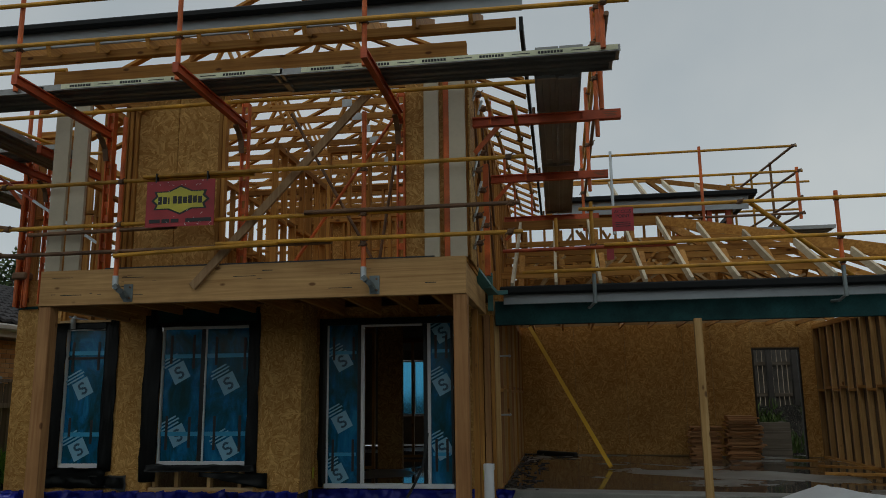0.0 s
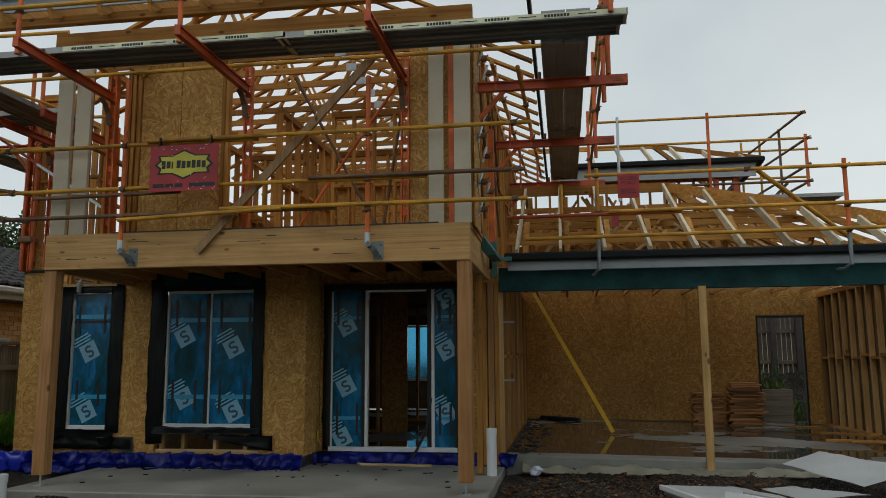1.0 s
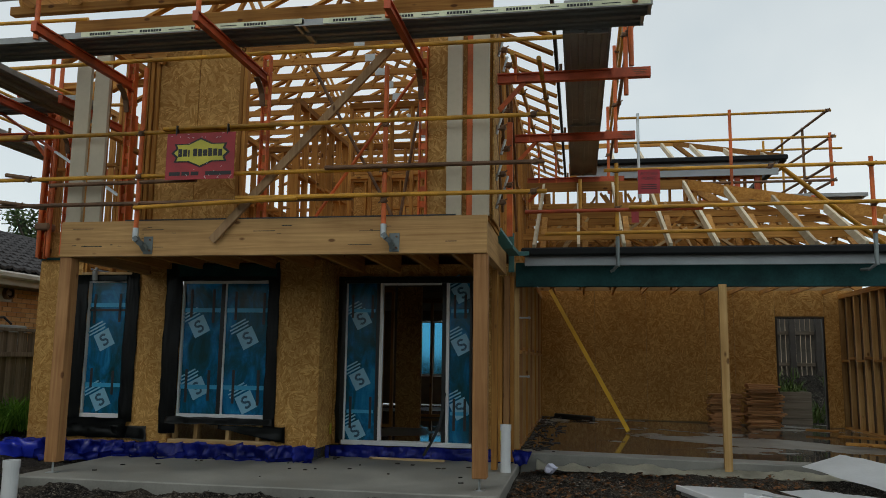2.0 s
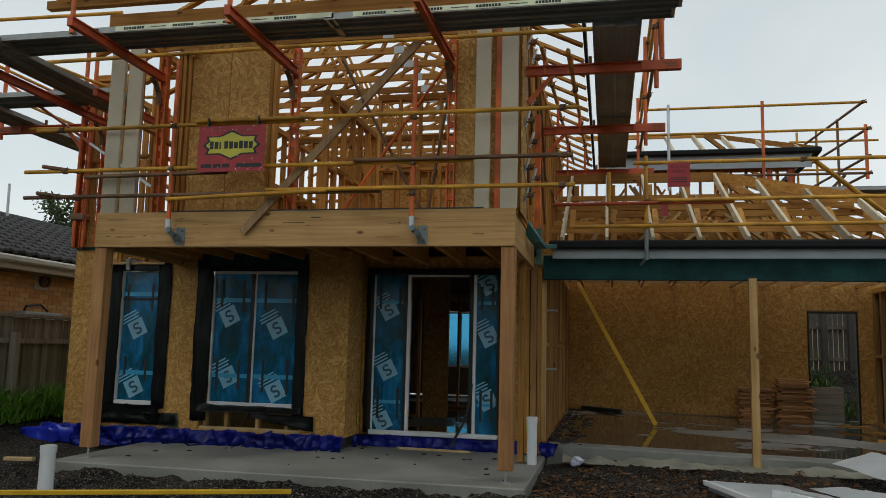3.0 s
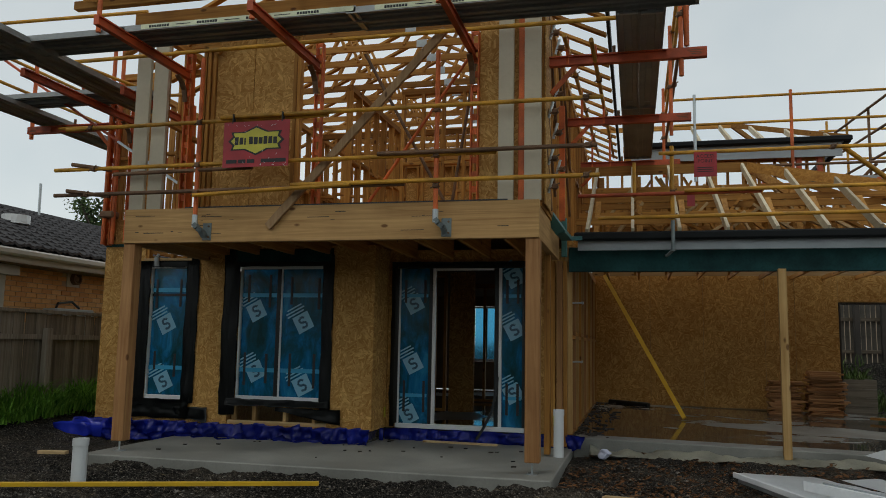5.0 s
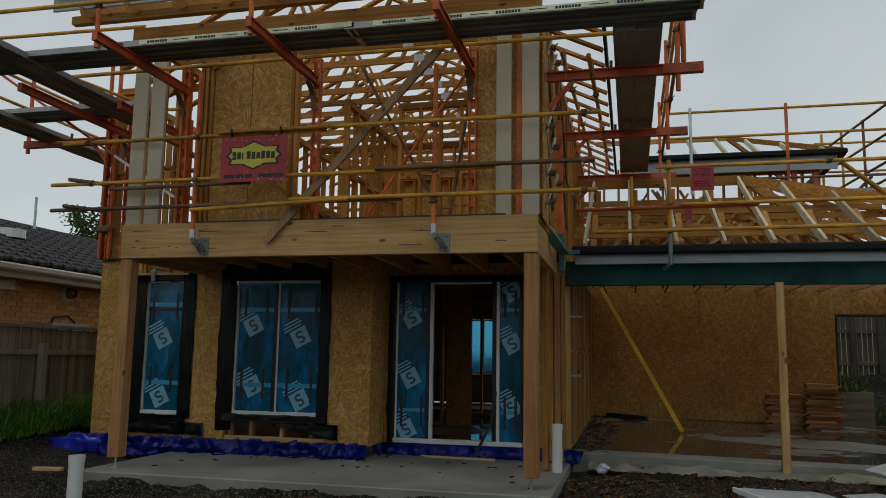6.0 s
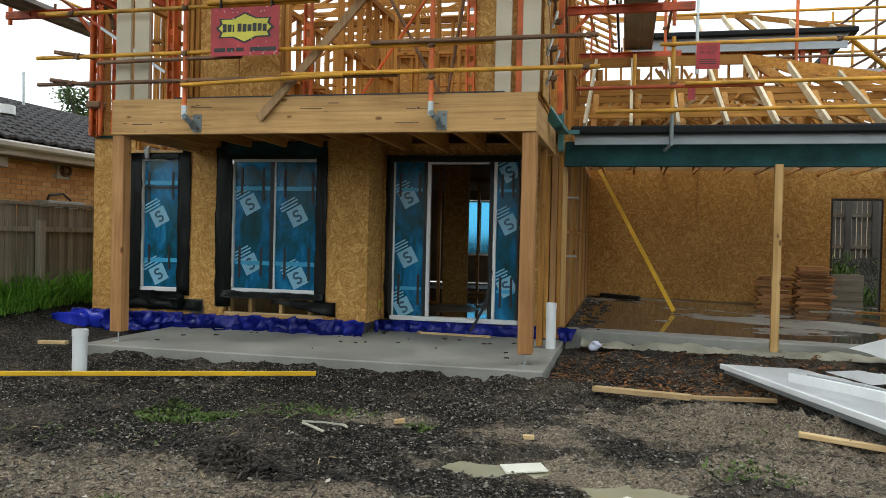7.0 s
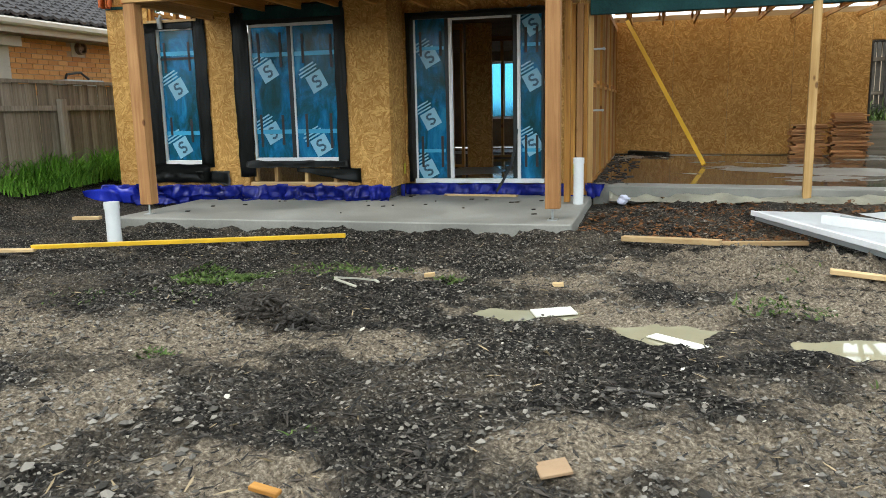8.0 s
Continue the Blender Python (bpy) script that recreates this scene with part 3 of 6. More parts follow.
stud_wall("x", 3.0, -2.4, -1.1, UP, PLATE - 0.1, "short pine stud partition in the upper storey", 0.3)
stud_wall("x", 1.86, -6.4, -4.95, 2.76, PLATE, "pine stud frame of the set-back upper wall", 0.5)
stud_wall("y", -6.42, 1.95, 5.0, 2.76, PLATE, "pine stud frame of the set-back upper side", 0.6)
stud_wall("x", 7.3, 0.2, 4.4, 2.95, 5.0, "pine stud frame of the rear upper wing", 0.28)

front = thing("upper_front_wall", (-2.4, 0.1, UP), "upper front wall frame, partly sheeted in strand board", "wall frame")
box_part("top_plate", (-4.95, 0.02, PLATE - 0.12), (0.08, 0.115, PLATE + 0.06), pine_x, front)
box_part("lintel", (-2.72, 0.13, 5.06), (-0.62, 0.2, 5.22), pine_x, front)
box_part("sheet", (-3.95, 0.30, UP), (-3.452, 0.325, 5.22), osb_front, front, "strand board panel")
box_part("sheet", (-3.446, 0.302, UP), (-2.93, 0.325, 5.22), osb_front, front, "strand board panel")
box_part("sheet", (-0.64, 0.12, UP), (-0.205, 0.14, 5.22), osb_front, front, "strand board strip")
box_part("sheet", (0.075, 0.10, UP - 0.02), (0.092, 0.62, 5.22), osb_side, front, "strand board corner strip")
for a in (-4.13, -4.07, -4.0, -2.925, -2.875):
    box_part("stud", (a, 0.27, UP), (a + 0.045, 0.36, 5.22), pine_z, front)
for a in (-0.02, 0.03):
    box_part("stud", (a, 0.66, UP), (a + 0.045, 0.75, 5.22), pine_z, front)
# short bird's-mouth offcut beside the panel
bm_ = bmesh.new()
bm_beam(bm_, (-4.15, 0.22, 5.12), (-3.86, 0.22, 4.92), 0.05, 0.12)
part("packer", bm_, pine_x, front)

for x0, x1 in ((-4.87, -4.68), (-4.63, -4.44), (-0.41, -0.245), (-0.13, 0.05)):
    solid("cladding_board", bm_box(bmesh.new(), (x0, 0.016, 2.942), (x1, 0.066, 5.2), 0.004), grey_board, "upright grey primed board on the upper wall", "board", "grey boards")

solid("diagonal_brace", bm_beam(bmesh.new(), (-3.02, -0.03, 2.70), (-1.0, -0.03, 4.86), 0.09, 0.045, (0, 1, 0), 0.003), timber("weathered_brace", (0.28, 0.165, 0.08), (0.46, 0.30, 0.16), "z"), "weathered timber brace nailed across the upper opening", "brace")


def truss(x0, x1, y, z, rise, over, label, webs=4):
    """A nailed roof truss that spans along x at y."""
    t = thing("roof_truss", ((x0 + x1) / 2, y, z), label, "truss", "upper roof trusses")
    ax = (x0 + x1) / 2
    part("bottom_chord", bm_box(bmesh.new(), (x0, y - 0.0175, z), (x1, y + 0.0175, z + 0.09)), pine_x, t)
    pitch = rise / (ax - x0)
    for s, xe in ((1, x1), (-1, x0)):
        part("top_chord", bm_beam(bmesh.new(), (xe + s * over, y, z + 0.07 - over * pitch), (ax, y, z + rise), 0.035, 0.09, (0, 1, 0)), pine_x, t)
    for k in range(webs):
        f = (k + 0.5) / webs
        xa = x0 + (x1 - x0) * f
        xb = x0 + (x1 - x0) * (f + (0.5 / webs if k % 2 else -0.5 / webs) * 0.9)
        zt = z + rise * (1 - abs(xb - ax) / (ax - x0))
        part("web", bm_beam(bmesh.new(), (xa, y, z + 0.05), (xb, y, max(zt, z + 0.12)), 0.035, 0.07, (0, 1, 0)), pine_z, t)
    xg = x0 + (x1 - x0) * 0.62
    part("nail_plate", bm_box(bmesh.new(), (xg, y - 0.0205, z - 0.005), (xg + 0.14, y - 0.0178, z + 0.1)), galv, t)
    return t


t0 = truss(-4.95, 0.07, 0.7, PLATE + 0.06, 1.25, 0.62, "pine roof truss with diagonal webs", 6)
for k in range(1, 16):
    copy_thing(t0, Matrix.Translation((-2.44, 0.7 + 0.53 * k, PLATE + 0.06)))


def rafter_set(rows, label, mat, w=0.045, h=0.12, group="rafters"):
    for a, b in rows:
        solid("rafter", bm_beam(bmesh.new(), a, b, w, h), mat, label, "rafter", group)


# jack rafters over the front eave and the side eaves
rafter_set([((x, -0.6, 5.36), (x, 0.72, 5.36 + 0.62)) for x in np.arange(-5.2, 0.5, 0.6)], "pine jack rafter over the front eave", pine_y, group="front jack rafters")
eave = thing("upper_eave", (-2.3, -0.58, 5.4), "grey steel fascia and gutter of the upper eave", "gutter")
box_part("fascia", (-5.6, -0.60, 5.40), (0.74, -0.57, 5.60), fascia_grey, eave)
box_part("gutter_channel", (-5.6, -0.71, 5.575), (0.74, -0.602, 5.66), gutter_black, eave, bev=0.02)
box_part("side_fascia", (0.70, -0.568, 5.18), (0.74, 8.6, 5.34), gutter_black, eave)
box_part("eave_batten", (-5.5, -0.40, 5.32), (0.66, -0.31, 5.42), pine_x, eave)

# ---- garage roof ----
GZ0, GPITCH = 2.90, 0.48
rows = []
for k in range(11):
    x = 0.40 + 0.575 * k
    ytop = 5.2 if x < 2.8 else max(2.6, 5.2 - (x - 2.8) * 0.95)
    rows.append(((x, 2.12, GZ0 - 0.02), (x, ytop, GZ0 + (ytop - 2.12) * GPITCH)))
rafter_set(rows, "pale sawn rafter of the open garage roof", pale_y, 0.04, 0.11, "garage rafters")
rafter_set([((2.78, 5.2, 4.36), (6.6, 1.9, 2.86)), ((0.1, 5.22, 4.37), (2.78, 5.22, 4.37)), ((2.78, 5.2, 4.36), (6.4, 8.4, 2.88))], "pine ridge or hip rafter of the garage roof", pine_x, 0.04, 0.16, "hips and ridge")
rafter_set([((x, 8.3, 2.92), (x, 5.3, 4.33)) for x in np.arange(0.4, 2.9, 0.6)], "pine rafter on the far side of the garage roof", pine_y, 0.04, 0.1, "far garage rafters")
rafter_set([((6.55, y, 2.9), (6.55 - (3.8 - abs(y - 5.2) * 1.15) * 0.97, y, 2.9 + (3.8 - abs(y - 5.2) * 1.15) * 0.39)) for y in np.arange(2.8, 7.9, 0.6)], "pine jack rafter on the hipped end of the garage roof", pine_x, 0.04, 0.1, "hip jack rafters")


def garage_truss(x):
    t = thing("garage_truss", (x, 5, 2.74), "pine truss with webs inside the open garage roof", "truss", "garage trusses")
    part("bottom_chord", bm_box(bmesh.new(), (x - 0.018, 2.44, 2.845), (x + 0.018, 9.0, 2.925)), pine_y, t)
    top = 4.25 if x < 2.8 else max(3.0, 4.25 - (x - 2.8) * 0.44)
    for ya, yb, zb in ((3.0, 3.9, 3.6), (4.6, 3.9, 3.6), (4.6, 5.2, top), (6.0, 5.2, top), (6.0, 6.7, 3.5), (7.6, 6.7, 3.5)):
        part("web", bm_beam(bmesh.new(), (x, ya, 2.88), (x, yb, min(zb, top)), 0.035, 0.08, (1, 0, 0)), pine_y, t)
    return t


for k in range(10):
    garage_truss(0.47 + 0.6 * k)
for k, y in enumerate((3.3, 4.3, 6.1, 7.4)):
    solid("roof_binder", bm_box(bmesh.new(), (0.2, y, 2.926), (6.2, y + 0.09, 2.97)), pine_x, "pine binder along the garage trusses", "batten", "binders")
rng_ = random.Random(21)
for k in range(48):
    x, y = 0.9 + 0.075 * k, rng_.uniform(3.0, 6.2)
    top = GZ0 + (min(y, 5.2) - 2.12) * GPITCH - 0.12 - max(0, x - 2.8) * 0.25
    solid("roof_web", bm_beam(bmesh.new(), (x + rng_.choice((-1, 1)) * rng_.uniform(0.6, 0.95), y, 2.81), (x, y + 0.05, max(top, 3.1)), 0.035, 0.09, (0, 1, 0)), pale_x if k % 2 else pine_x, "pine web between the garage rafters", "web", "roof webs")
for y, z in ((3.0, 3.12), (3.6, 3.3), (4.1, 3.52), (4.5, 3.7), (5.1, 3.15), (5.0, 3.95)):
    solid("roof_binder", bm_box(bmesh.new(), (0.2, y, z), (4.6, y + 0.04, z + 0.09)), pine_x, "pine binder along the garage trusses", "batten", "binders")
solid("roof_girder", bm_box(bmesh.new(), (0.15, 5.9, 3.35), (4.3, 5.95, 3.52)), pine_x, "pine girder inside the garage roof", "beam")
solid("roof_girder", bm_box(bmesh.new(), (0.15, 6.5, 4.05), (4.0, 6.55, 4.19)), pine_x, "pine girder inside the garage roof", "beam")

# ---- rear wing ----
rear = thing("rear_gutter", (3, 6.8, 5.1), "dark gutter on the pale fascia of the rear wing", "gutter")
box_part("gutter_channel", (0.9, 6.70, 5.12), (4.75, 6.82, 5.22), gutter_black, rear, bev=0.02)
box_part("fascia", (0.95, 6.825, 4.87), (4.6, 6.85, 5.14), fascia_grey, rear)
box_part("side_gutter", (4.63, 6.83, 5.12), (4.75, 10.0, 5.22), gutter_black, rear)
box_part("soffit_frame", (0.95, 6.86, 4.98), (4.58, 7.3, 5.02), pine_x, rear)
rows = [((x, 6.85, 5.2), (x, 8.9 - max(0, x - 3.0) * 1.1, 5.2 + (2.05 - max(0, x - 3.0) * 1.1) * 0.42)) for x in np.arange(1.1, 4.6, 0.55)]
rafter_set(rows, "pale sawn rafter of the rear wing roof", pale_y, 0.045, 0.1, "rear wing rafters")
rafter_set([((0.3, 8.9, 6.08), (3.0, 8.9, 6.08)), ((3.0, 8.9, 6.08), (4.7, 6.82, 5.2)), ((3.0, 8.9, 6.08), (4.7, 10.4, 5.2)), ((0.8, 7.9, 5.3), (3.7, 7.9, 5.3)), ((0.8, 7.5, 5.3), (4.0, 7.5, 5.3)), ((0.8, 8.4, 5.32), (3.4, 8.4, 5.32))], "pine ridge or chord of the rear wing roof", pine_x, 0.04, 0.1, "rear wing chords")


# ---- scaffold ----
R = 0.024


def coupler(parent, p):
    bm = bmesh.new()
    bm_box(bm, (p[0] - 0.031, p[1] - 0.034, p[2] - 0.03), (p[0] + 0.031, p[1] + 0.034, p[2] + 0.03), 0.012)
    bm_tube(bm, (p[0] - 0.05, p[1] - 0.03, p[2] - 0.03), (p[0] + 0.055, p[1] - 0.03, p[2] + 0.035), 0.008, 6)
    bm_tube(bm, (p[0] + 0.03, p[1] - 0.05, p[2]), (p[0] + 0.03, p[1] + 0.05, p[2]), 0.009, 6)
    part("coupler", bm, dark_steel, parent)


def rail(a, b, mat, label, group, joints=(), both=False):
    t = thing("guard_rail", a, label, "rail", group)
    tube_part("tube", a, b, R, mat, t)
    va, vb = Vector(a), Vector(b)
    for f in joints:
        p = va.lerp(vb, f)
        coupler(t, p)
    return t


# front guard rails of the upper floor, doubled where lengths lap
F = "front guard rails"
for z, x0, x1, xm, m1, m2 in ((3.935, -5.7, 0.70, -2.9, yellow, yellow), (3.435, -5.82, 0.64, -1.0, yellow, dark_steel), (3.125, -5.8, 0.66, -2.0, dark_steel, yellow)):
    rail((x0, -0.12, z - 0.01), (xm + 0.6, -0.12, z), m1, "long scaffold tube rail with worn paint", F, (0.1,))
    rail((xm - 0.7, -0.165, z + 0.02), (x1, -0.165, z + 0.02), m2, "long scaffold tube rail with worn paint", F, (0.96,))
rail((-5.0, -0.12, 3.35), (-3.2, -0.12, 3.37), dark_steel, "short dark scaffold tube lapped on the rail", F)
rail((-3.9, -0.17, 3.06), (-2.0, -0.17, 3.13), yellow, "short yellow scaffold tube lapped on the rail", F)
# short tubes that stick out beyond the corner
for z, x in ((3.46, -5.55), (3.14, -5.6)):
    rail((-5.05, -0.1, z - 0.05), (x, -0.16, z + 0.02), dark_steel, "dark tube end beyond the corner upright", F)


cast_grey = plain("weathered_cast_steel", (0.22, 0.26, 0.26), 0.5, 0.5, vary=0.3)


def fascia_upright(x, ztop, label):
    t = thing("scaffold_upright", (x, -0.06, 2.6), label, "upright", "fascia uprights")
    tube_part("tube", (x, -0.12, 2.83), (x, -0.12, ztop), 0.026, orange, t)
    tube_part("foot_socket", (x, -0.12, 2.70), (x, -0.12, 2.84), 0.033, galv, t, "galvanised socket")
    bm = bmesh.new()
    # curved arm down to the plate on the beam
    pts = [(x + 0.0, -0.12, 2.74), (x + 0.03, -0.115, 2.69), (x + 0.07, -0.09, 2.66), (x + 0.09, -0.05, 2.60)]
    for p, q in zip(pts[:-1], pts[1:]):
        bm_beam(bm, p, q, 0.05, 0.07, (0, 1, 0))
    part("arm", bm, cast_grey, t, "dark galvanised cast arm")
    box_part("plate", (x + 0.04, -0.012, 2.56), (x + 0.15, 0.0, 2.76), cast_grey, t, "dark galvanised bolt plate")
    for z in (2.6, 2.72):
        tube_part("bolt", (x + 0.12, -0.025, z), (x + 0.12, -0.01, z), 0.012, dark_steel, t, seg=6)
    for z in (3.09, 3.42, 3.92):
        if z < ztop:
            coupler(t, (x, -0.13, z))


fascia_upright(-3.89, 4.7, "orange scaffold upright on a galvanised bracket")
fascia_upright(-1.05, 4.58, "orange scaffold upright on a galvanised bracket")


def hop_bracket(x, y_wall, y_tip, z, label, z_foot, mat=red_paint):
    """An upright channel on the wall that carries an arm towards -y."""
    t = thing("scaffold_bracket", (x, y_wall, z_foot), label, "bracket", "platform brackets")
    bm = bmesh.new()
    for o in (-0.045, 0.03):
        bm_box(bm, (x + o, y_wall - 0.03, z_foot), (x + o + 0.015, y_wall + 0.045, z + 0.28))
    for zz in np.arange(z_foot + 0.1, z + 0.25, 0.16):
        bm_box(bm, (x - 0.03, y_wall + 0.0, zz), (x + 0.03, y_wall + 0.012, zz + 0.07))
    part("upright", bm, orange, t)
    bm = bmesh.new()
    bm_box(bm, (x - 0.03, y_tip, z - 0.05), (x + 0.03, y_wall - 0.02, z - 0.035))
    bm_box(bm, (x - 0.03, y_tip, z + 0.035), (x + 0.03, y_wall - 0.02, z + 0.05))
    bm_box(bm, (x - 0.008, y_tip, z - 0.035), (x + 0.008, y_wall - 0.02, z + 0.035))
    bm_box(bm, (x - 0.03, y_tip - 0.006, z - 0.05), (x + 0.03, y_tip, z + 0.05))
    part("arm", bm, mat, t, "red steel arm")
    bm = bmesh.new()
    pts = [(x - 0.02, y_wall - 0.24, z - 0.06), (x - 0.02, y_wall - 0.15, z - 0.11), (x - 0.02, y_wall - 0.08, z - 0.19), (x - 0.02, y_wall - 0.045, z - 0.33)]
    for p, q in zip(pts[:-1], pts[1:]):
        bm_beam(bm, p, q, 0.02, 0.06, (1, 0, 0))
    part("gusset", bm, dark_steel, t, "dark curved gusset")
    return t


for x in (-4.185, -2.51, -0.68):
    hop_bracket(x, 0.08, -1.62, 4.57, "orange and red steel bracket carrying the front platform", 2.95)
hop_bracket(-6.1, 1.72, -0.45, 4.57, "orange and red steel bracket on the set-back wall", 2.8)
hop_bracket(-6.42, 1.72, 1.0, 4.9, "orange and red steel bracket on the set-back wall", 2.75)
hop_bracket(-5.2, 1.765, 0.2, 4.5, "orange and red steel bracket on the set-back wall", 2.95)


def side_bracket(y, x0, x1, z, label):
    t = thing("scaffold_bracket", (x0, y, z), label, "bracket", "side brackets")
    s = 1 if x1 > x0 else -1
    lo, hi = min(x0, x1), max(x0, x1)
    bm = bmesh.new()
    bm_box(bm, (lo, y - 0.035, z - 0.055), (hi, y + 0.035, z - 0.04))
    bm_box(bm, (lo, y - 0.035, z + 0.04), (hi, y + 0.035, z + 0.055))
    bm_box(bm, (lo, y - 0.008, z - 0.04), (hi, y + 0.008, z + 0.04))
    part("arm", bm, red_paint, t)
    e = x1 - s * 0.42
    bm = bmesh.new()
    bm_box(bm, (min(e, x1), y - 0.039, z - 0.05), (max(e, x1), y - 0.0355, z + 0.05))
    part("end_plate", bm, red_paint, t, "red end plate with faded marks")
    bm = bmesh.new()
    for k, (u, v, zz) in enumerate(((0.04, 0.2, 0.02), (0.06, 0.18, 0.0), (0.05, 0.16, -0.02))):
        bm_box(bm, (x1 - s * v, y - 0.041, z + zz - 0.004), (x1 - s * u, y - 0.0395, z + zz + 0.004))
    part("faded_lettering", bm, dark_steel, t, "dark bars of unreadable lettering")
    bm = bmesh.new()
    bm_beam(bm, (x0 + s * 0.02, y, z - 0.36), (x0 + s * 0.3, y, z - 0.05), 0.03, 0.05)
    part("knee", bm, orange, t)
    tube_part("bolt", (x0 + s * 0.7, y, z + 0.05), (x0 + s * 0.7, y, z + 0.14), 0.02, dark_steel, t, seg=6)
    return t


for y in (0.36, 2.78, 5.5):
    side_bracket(y, 0.1, 1.76, 4.545, "red steel arm carrying the side platform")
for y in (1.75, 3.9):
    side_bracket(y, -6.44, -7.95, 4.53, "red steel arm carrying the far side platform")


def plank(a, b, across, width=0.225, tape=False, label="pressed steel scaffold plank with a ribbed underside"):
    """A steel plank from a to b; across points along its width."""
    a, b, c = Vector(a), Vector(b), Vector(across).normalized()
    t = thing("scaffold_plank", a, label, "plank", "scaffold planks")
    d = (b - a).normalized()
    up = Vector((0, 0, 1))
    prof = [(0, 0), (0.012, 0), (0.016, 0.03), (0.07, 0.03), (0.075, 0.045), (0.15, 0.045), (0.155, 0.03), (width - 0.016, 0.03), (width - 0.012, 0), (width, 0), (width, 0.065), (0, 0.065)]
    bm = bmesh.new()
    ends = [[bm.verts.new(p + c * u + up * v) for u, v in prof] for p in (a, b)]
    n = len(prof)
    for k in range(n):
        bm.faces.new((ends[0][k], ends[0][(k + 1) % n], ends[1][(k + 1) % n], ends[1][k]))
    bm.faces.new(ends[0])
    bm.faces.new(ends[1][::-1])
    part("deck", bm, plank_steel, t)
    for p, s in ((a, 1), (b, -1)):
        bm = bmesh.new()
        bm_beam(bm, p + c * 0.01 + up * 0.03 + d * s * 0.02, p + c * (width - 0.01) + up * 0.03 + d * s * 0.02, 0.03, 0.05)
        part("end_hook", bm, galv, t)
    if tape:
        bm = bmesh.new()
        o = c * -0.003
        bm_beam(bm, a + o + up * 0.036 + d * 0.3, b + o + up * 0.036 - d * 0.02, 0.052, 0.004, c)
        band = part("tape", bm, tape_mat, t, "pale tape printed with repeated dark marks")
        ln = (b - a).length
        s, k = 0.4, 0
        bm = bmesh.new()
        while s < ln - 0.4:
            wd = 0.24 if k % 2 == 0 else 0.17
            hh = 0.026 if k % 2 == 0 else 0.008
            if k % 2 == 0:
                for j in range(8):
                    p0 = a + d * (s + wd * j / 8)
                    bm_beam(bm, p0 + c * -0.006 + up * 0.034, p0 + c * -0.006 + up * 0.034 + d * wd * 0.1, hh, 0.002, c)
            else:
                bm_beam(bm, a + d * s + c * -0.006 + up * 0.034, a + d * (s + wd) + c * -0.006 + up * 0.034, hh, 0.002, c)
            s += wd + 0.075
            k += 1
        part("print", bm, black_wrap, t, "dark printed bars", kind="stuff")
    return t


tape_mat = plain("pale_safety_tape", (0.70, 0.72, 0.50), 0.6, vary=0.3, scale=10)
ZP = 4.645
cuts = (-7.6, -4.35, -1.75, 1.56)
for k, (x0, x1) in enumerate(zip(cuts[:-1], cuts[1:])):
    dz = 0.012 * (k % 2)
    plank((x0, -1.10, ZP + dz), (x1 + 0.1, -1.10, ZP + dz), (0, 1, 0), tape=k > 0)
    plank((x0 + 0.05, -0.865, ZP + dz), (x1 + 0.05, -0.865, ZP + dz), (0, 1, 0))
for y0, y1 in ((-0.62, 2.55), (2.3, 5.6)):
    z = ZP - 0.03 - (0.0 if y0 < 0 else 0.0)
    off = 0.0 if y0 < 0 else 0.035
    plank((1.065, y0, z + off), (1.065, y1, z + off), (-1, 0, 0))
    plank((1.292, y0 + 0.03, z + off), (1.292, y1, z + off), (-1, 0, 0))
# upper end stack of planks at the corner
for k in range(2):
    plank((0.86 + 0.235 * k, -0.98, 4.724), (0.86 + 0.235 * k, 0.9, 4.724), (1, 0, 0), label="steel plank laid across the corner of the platforms")
for x in (-5.9, -5.66):
    plank((x, -1.6, 4.62), (x, 1.55, 4.62), (1, 0, 0))
for x in (-7.75, -7.5):
    plank((x, -0.2, 4.6), (x, 3.4, 4.6), (1, 0, 0))
plank((-8.4, 0.75, 4.686), (-5.3, 0.75, 4.686), (0, 1, 0))
plank((-8.4, 1.0, 4.686), (-5.3, 1.0, 4.686), (0, 1, 0))

# guard rails above the platforms
G = "platform guard rails"
for x in (-4.55, -2.75, -0.8, 1.5):
    t = thing("scaffold_upright", (x, -1.12, 4.71), "orange upright standing at the edge of the front platform", "upright", "platform uprights")
    tube_part("tube", (x, -1.13, 4.665), (x, -1.13, 6.0), 0.026, orange, t)
    coupler(t, (x, -1.13, 5.13))
rail((-6.6, -1.17, 5.16), (-0.2, -1.17, 5.14), yellow, "yellow guard rail over the front platform", G)
rail((-1.6, -1.2, 5.13), (1.75, -1.2, 5.10), yellow, "yellow guard rail over the front platform", G, (0.93,))
rail((-6.6, -1.17, 5.62), (1.7, -1.17, 5.60), yellow, "yellow guard rail over the front platform", G)
rail((-2.9, -0.12, 4.80), (0.85, -0.12, 4.80), yellow, "yellow tube below the front platform", G)
rail((-5.9, -0.12, 4.78), (-2.4, -0.12, 4.80), yellow, "yellow tube below the front platform", G)
for y in (-0.5, 0.36, 2.78, 5.5):
    t = thing("scaffold_upright", (1.5, y, 4.55), "orange upright at the edge of the side platform", "upright", "side uprights")
    tube_part("tube", (1.5, y, 4.3), (1.5, y, 5.85), 0.026, orange, t)
    for z in (4.98, 5.4):
        coupler(t, (1.49, y, z))
for z in (4.98, 5.4, 5.75):
    rail((1.54, -1.2, z), (1.54, 5.9, z), yellow if z > 5 else dark_steel, "scaffold tube rail along the side platform", G, (0.2, 0.55))
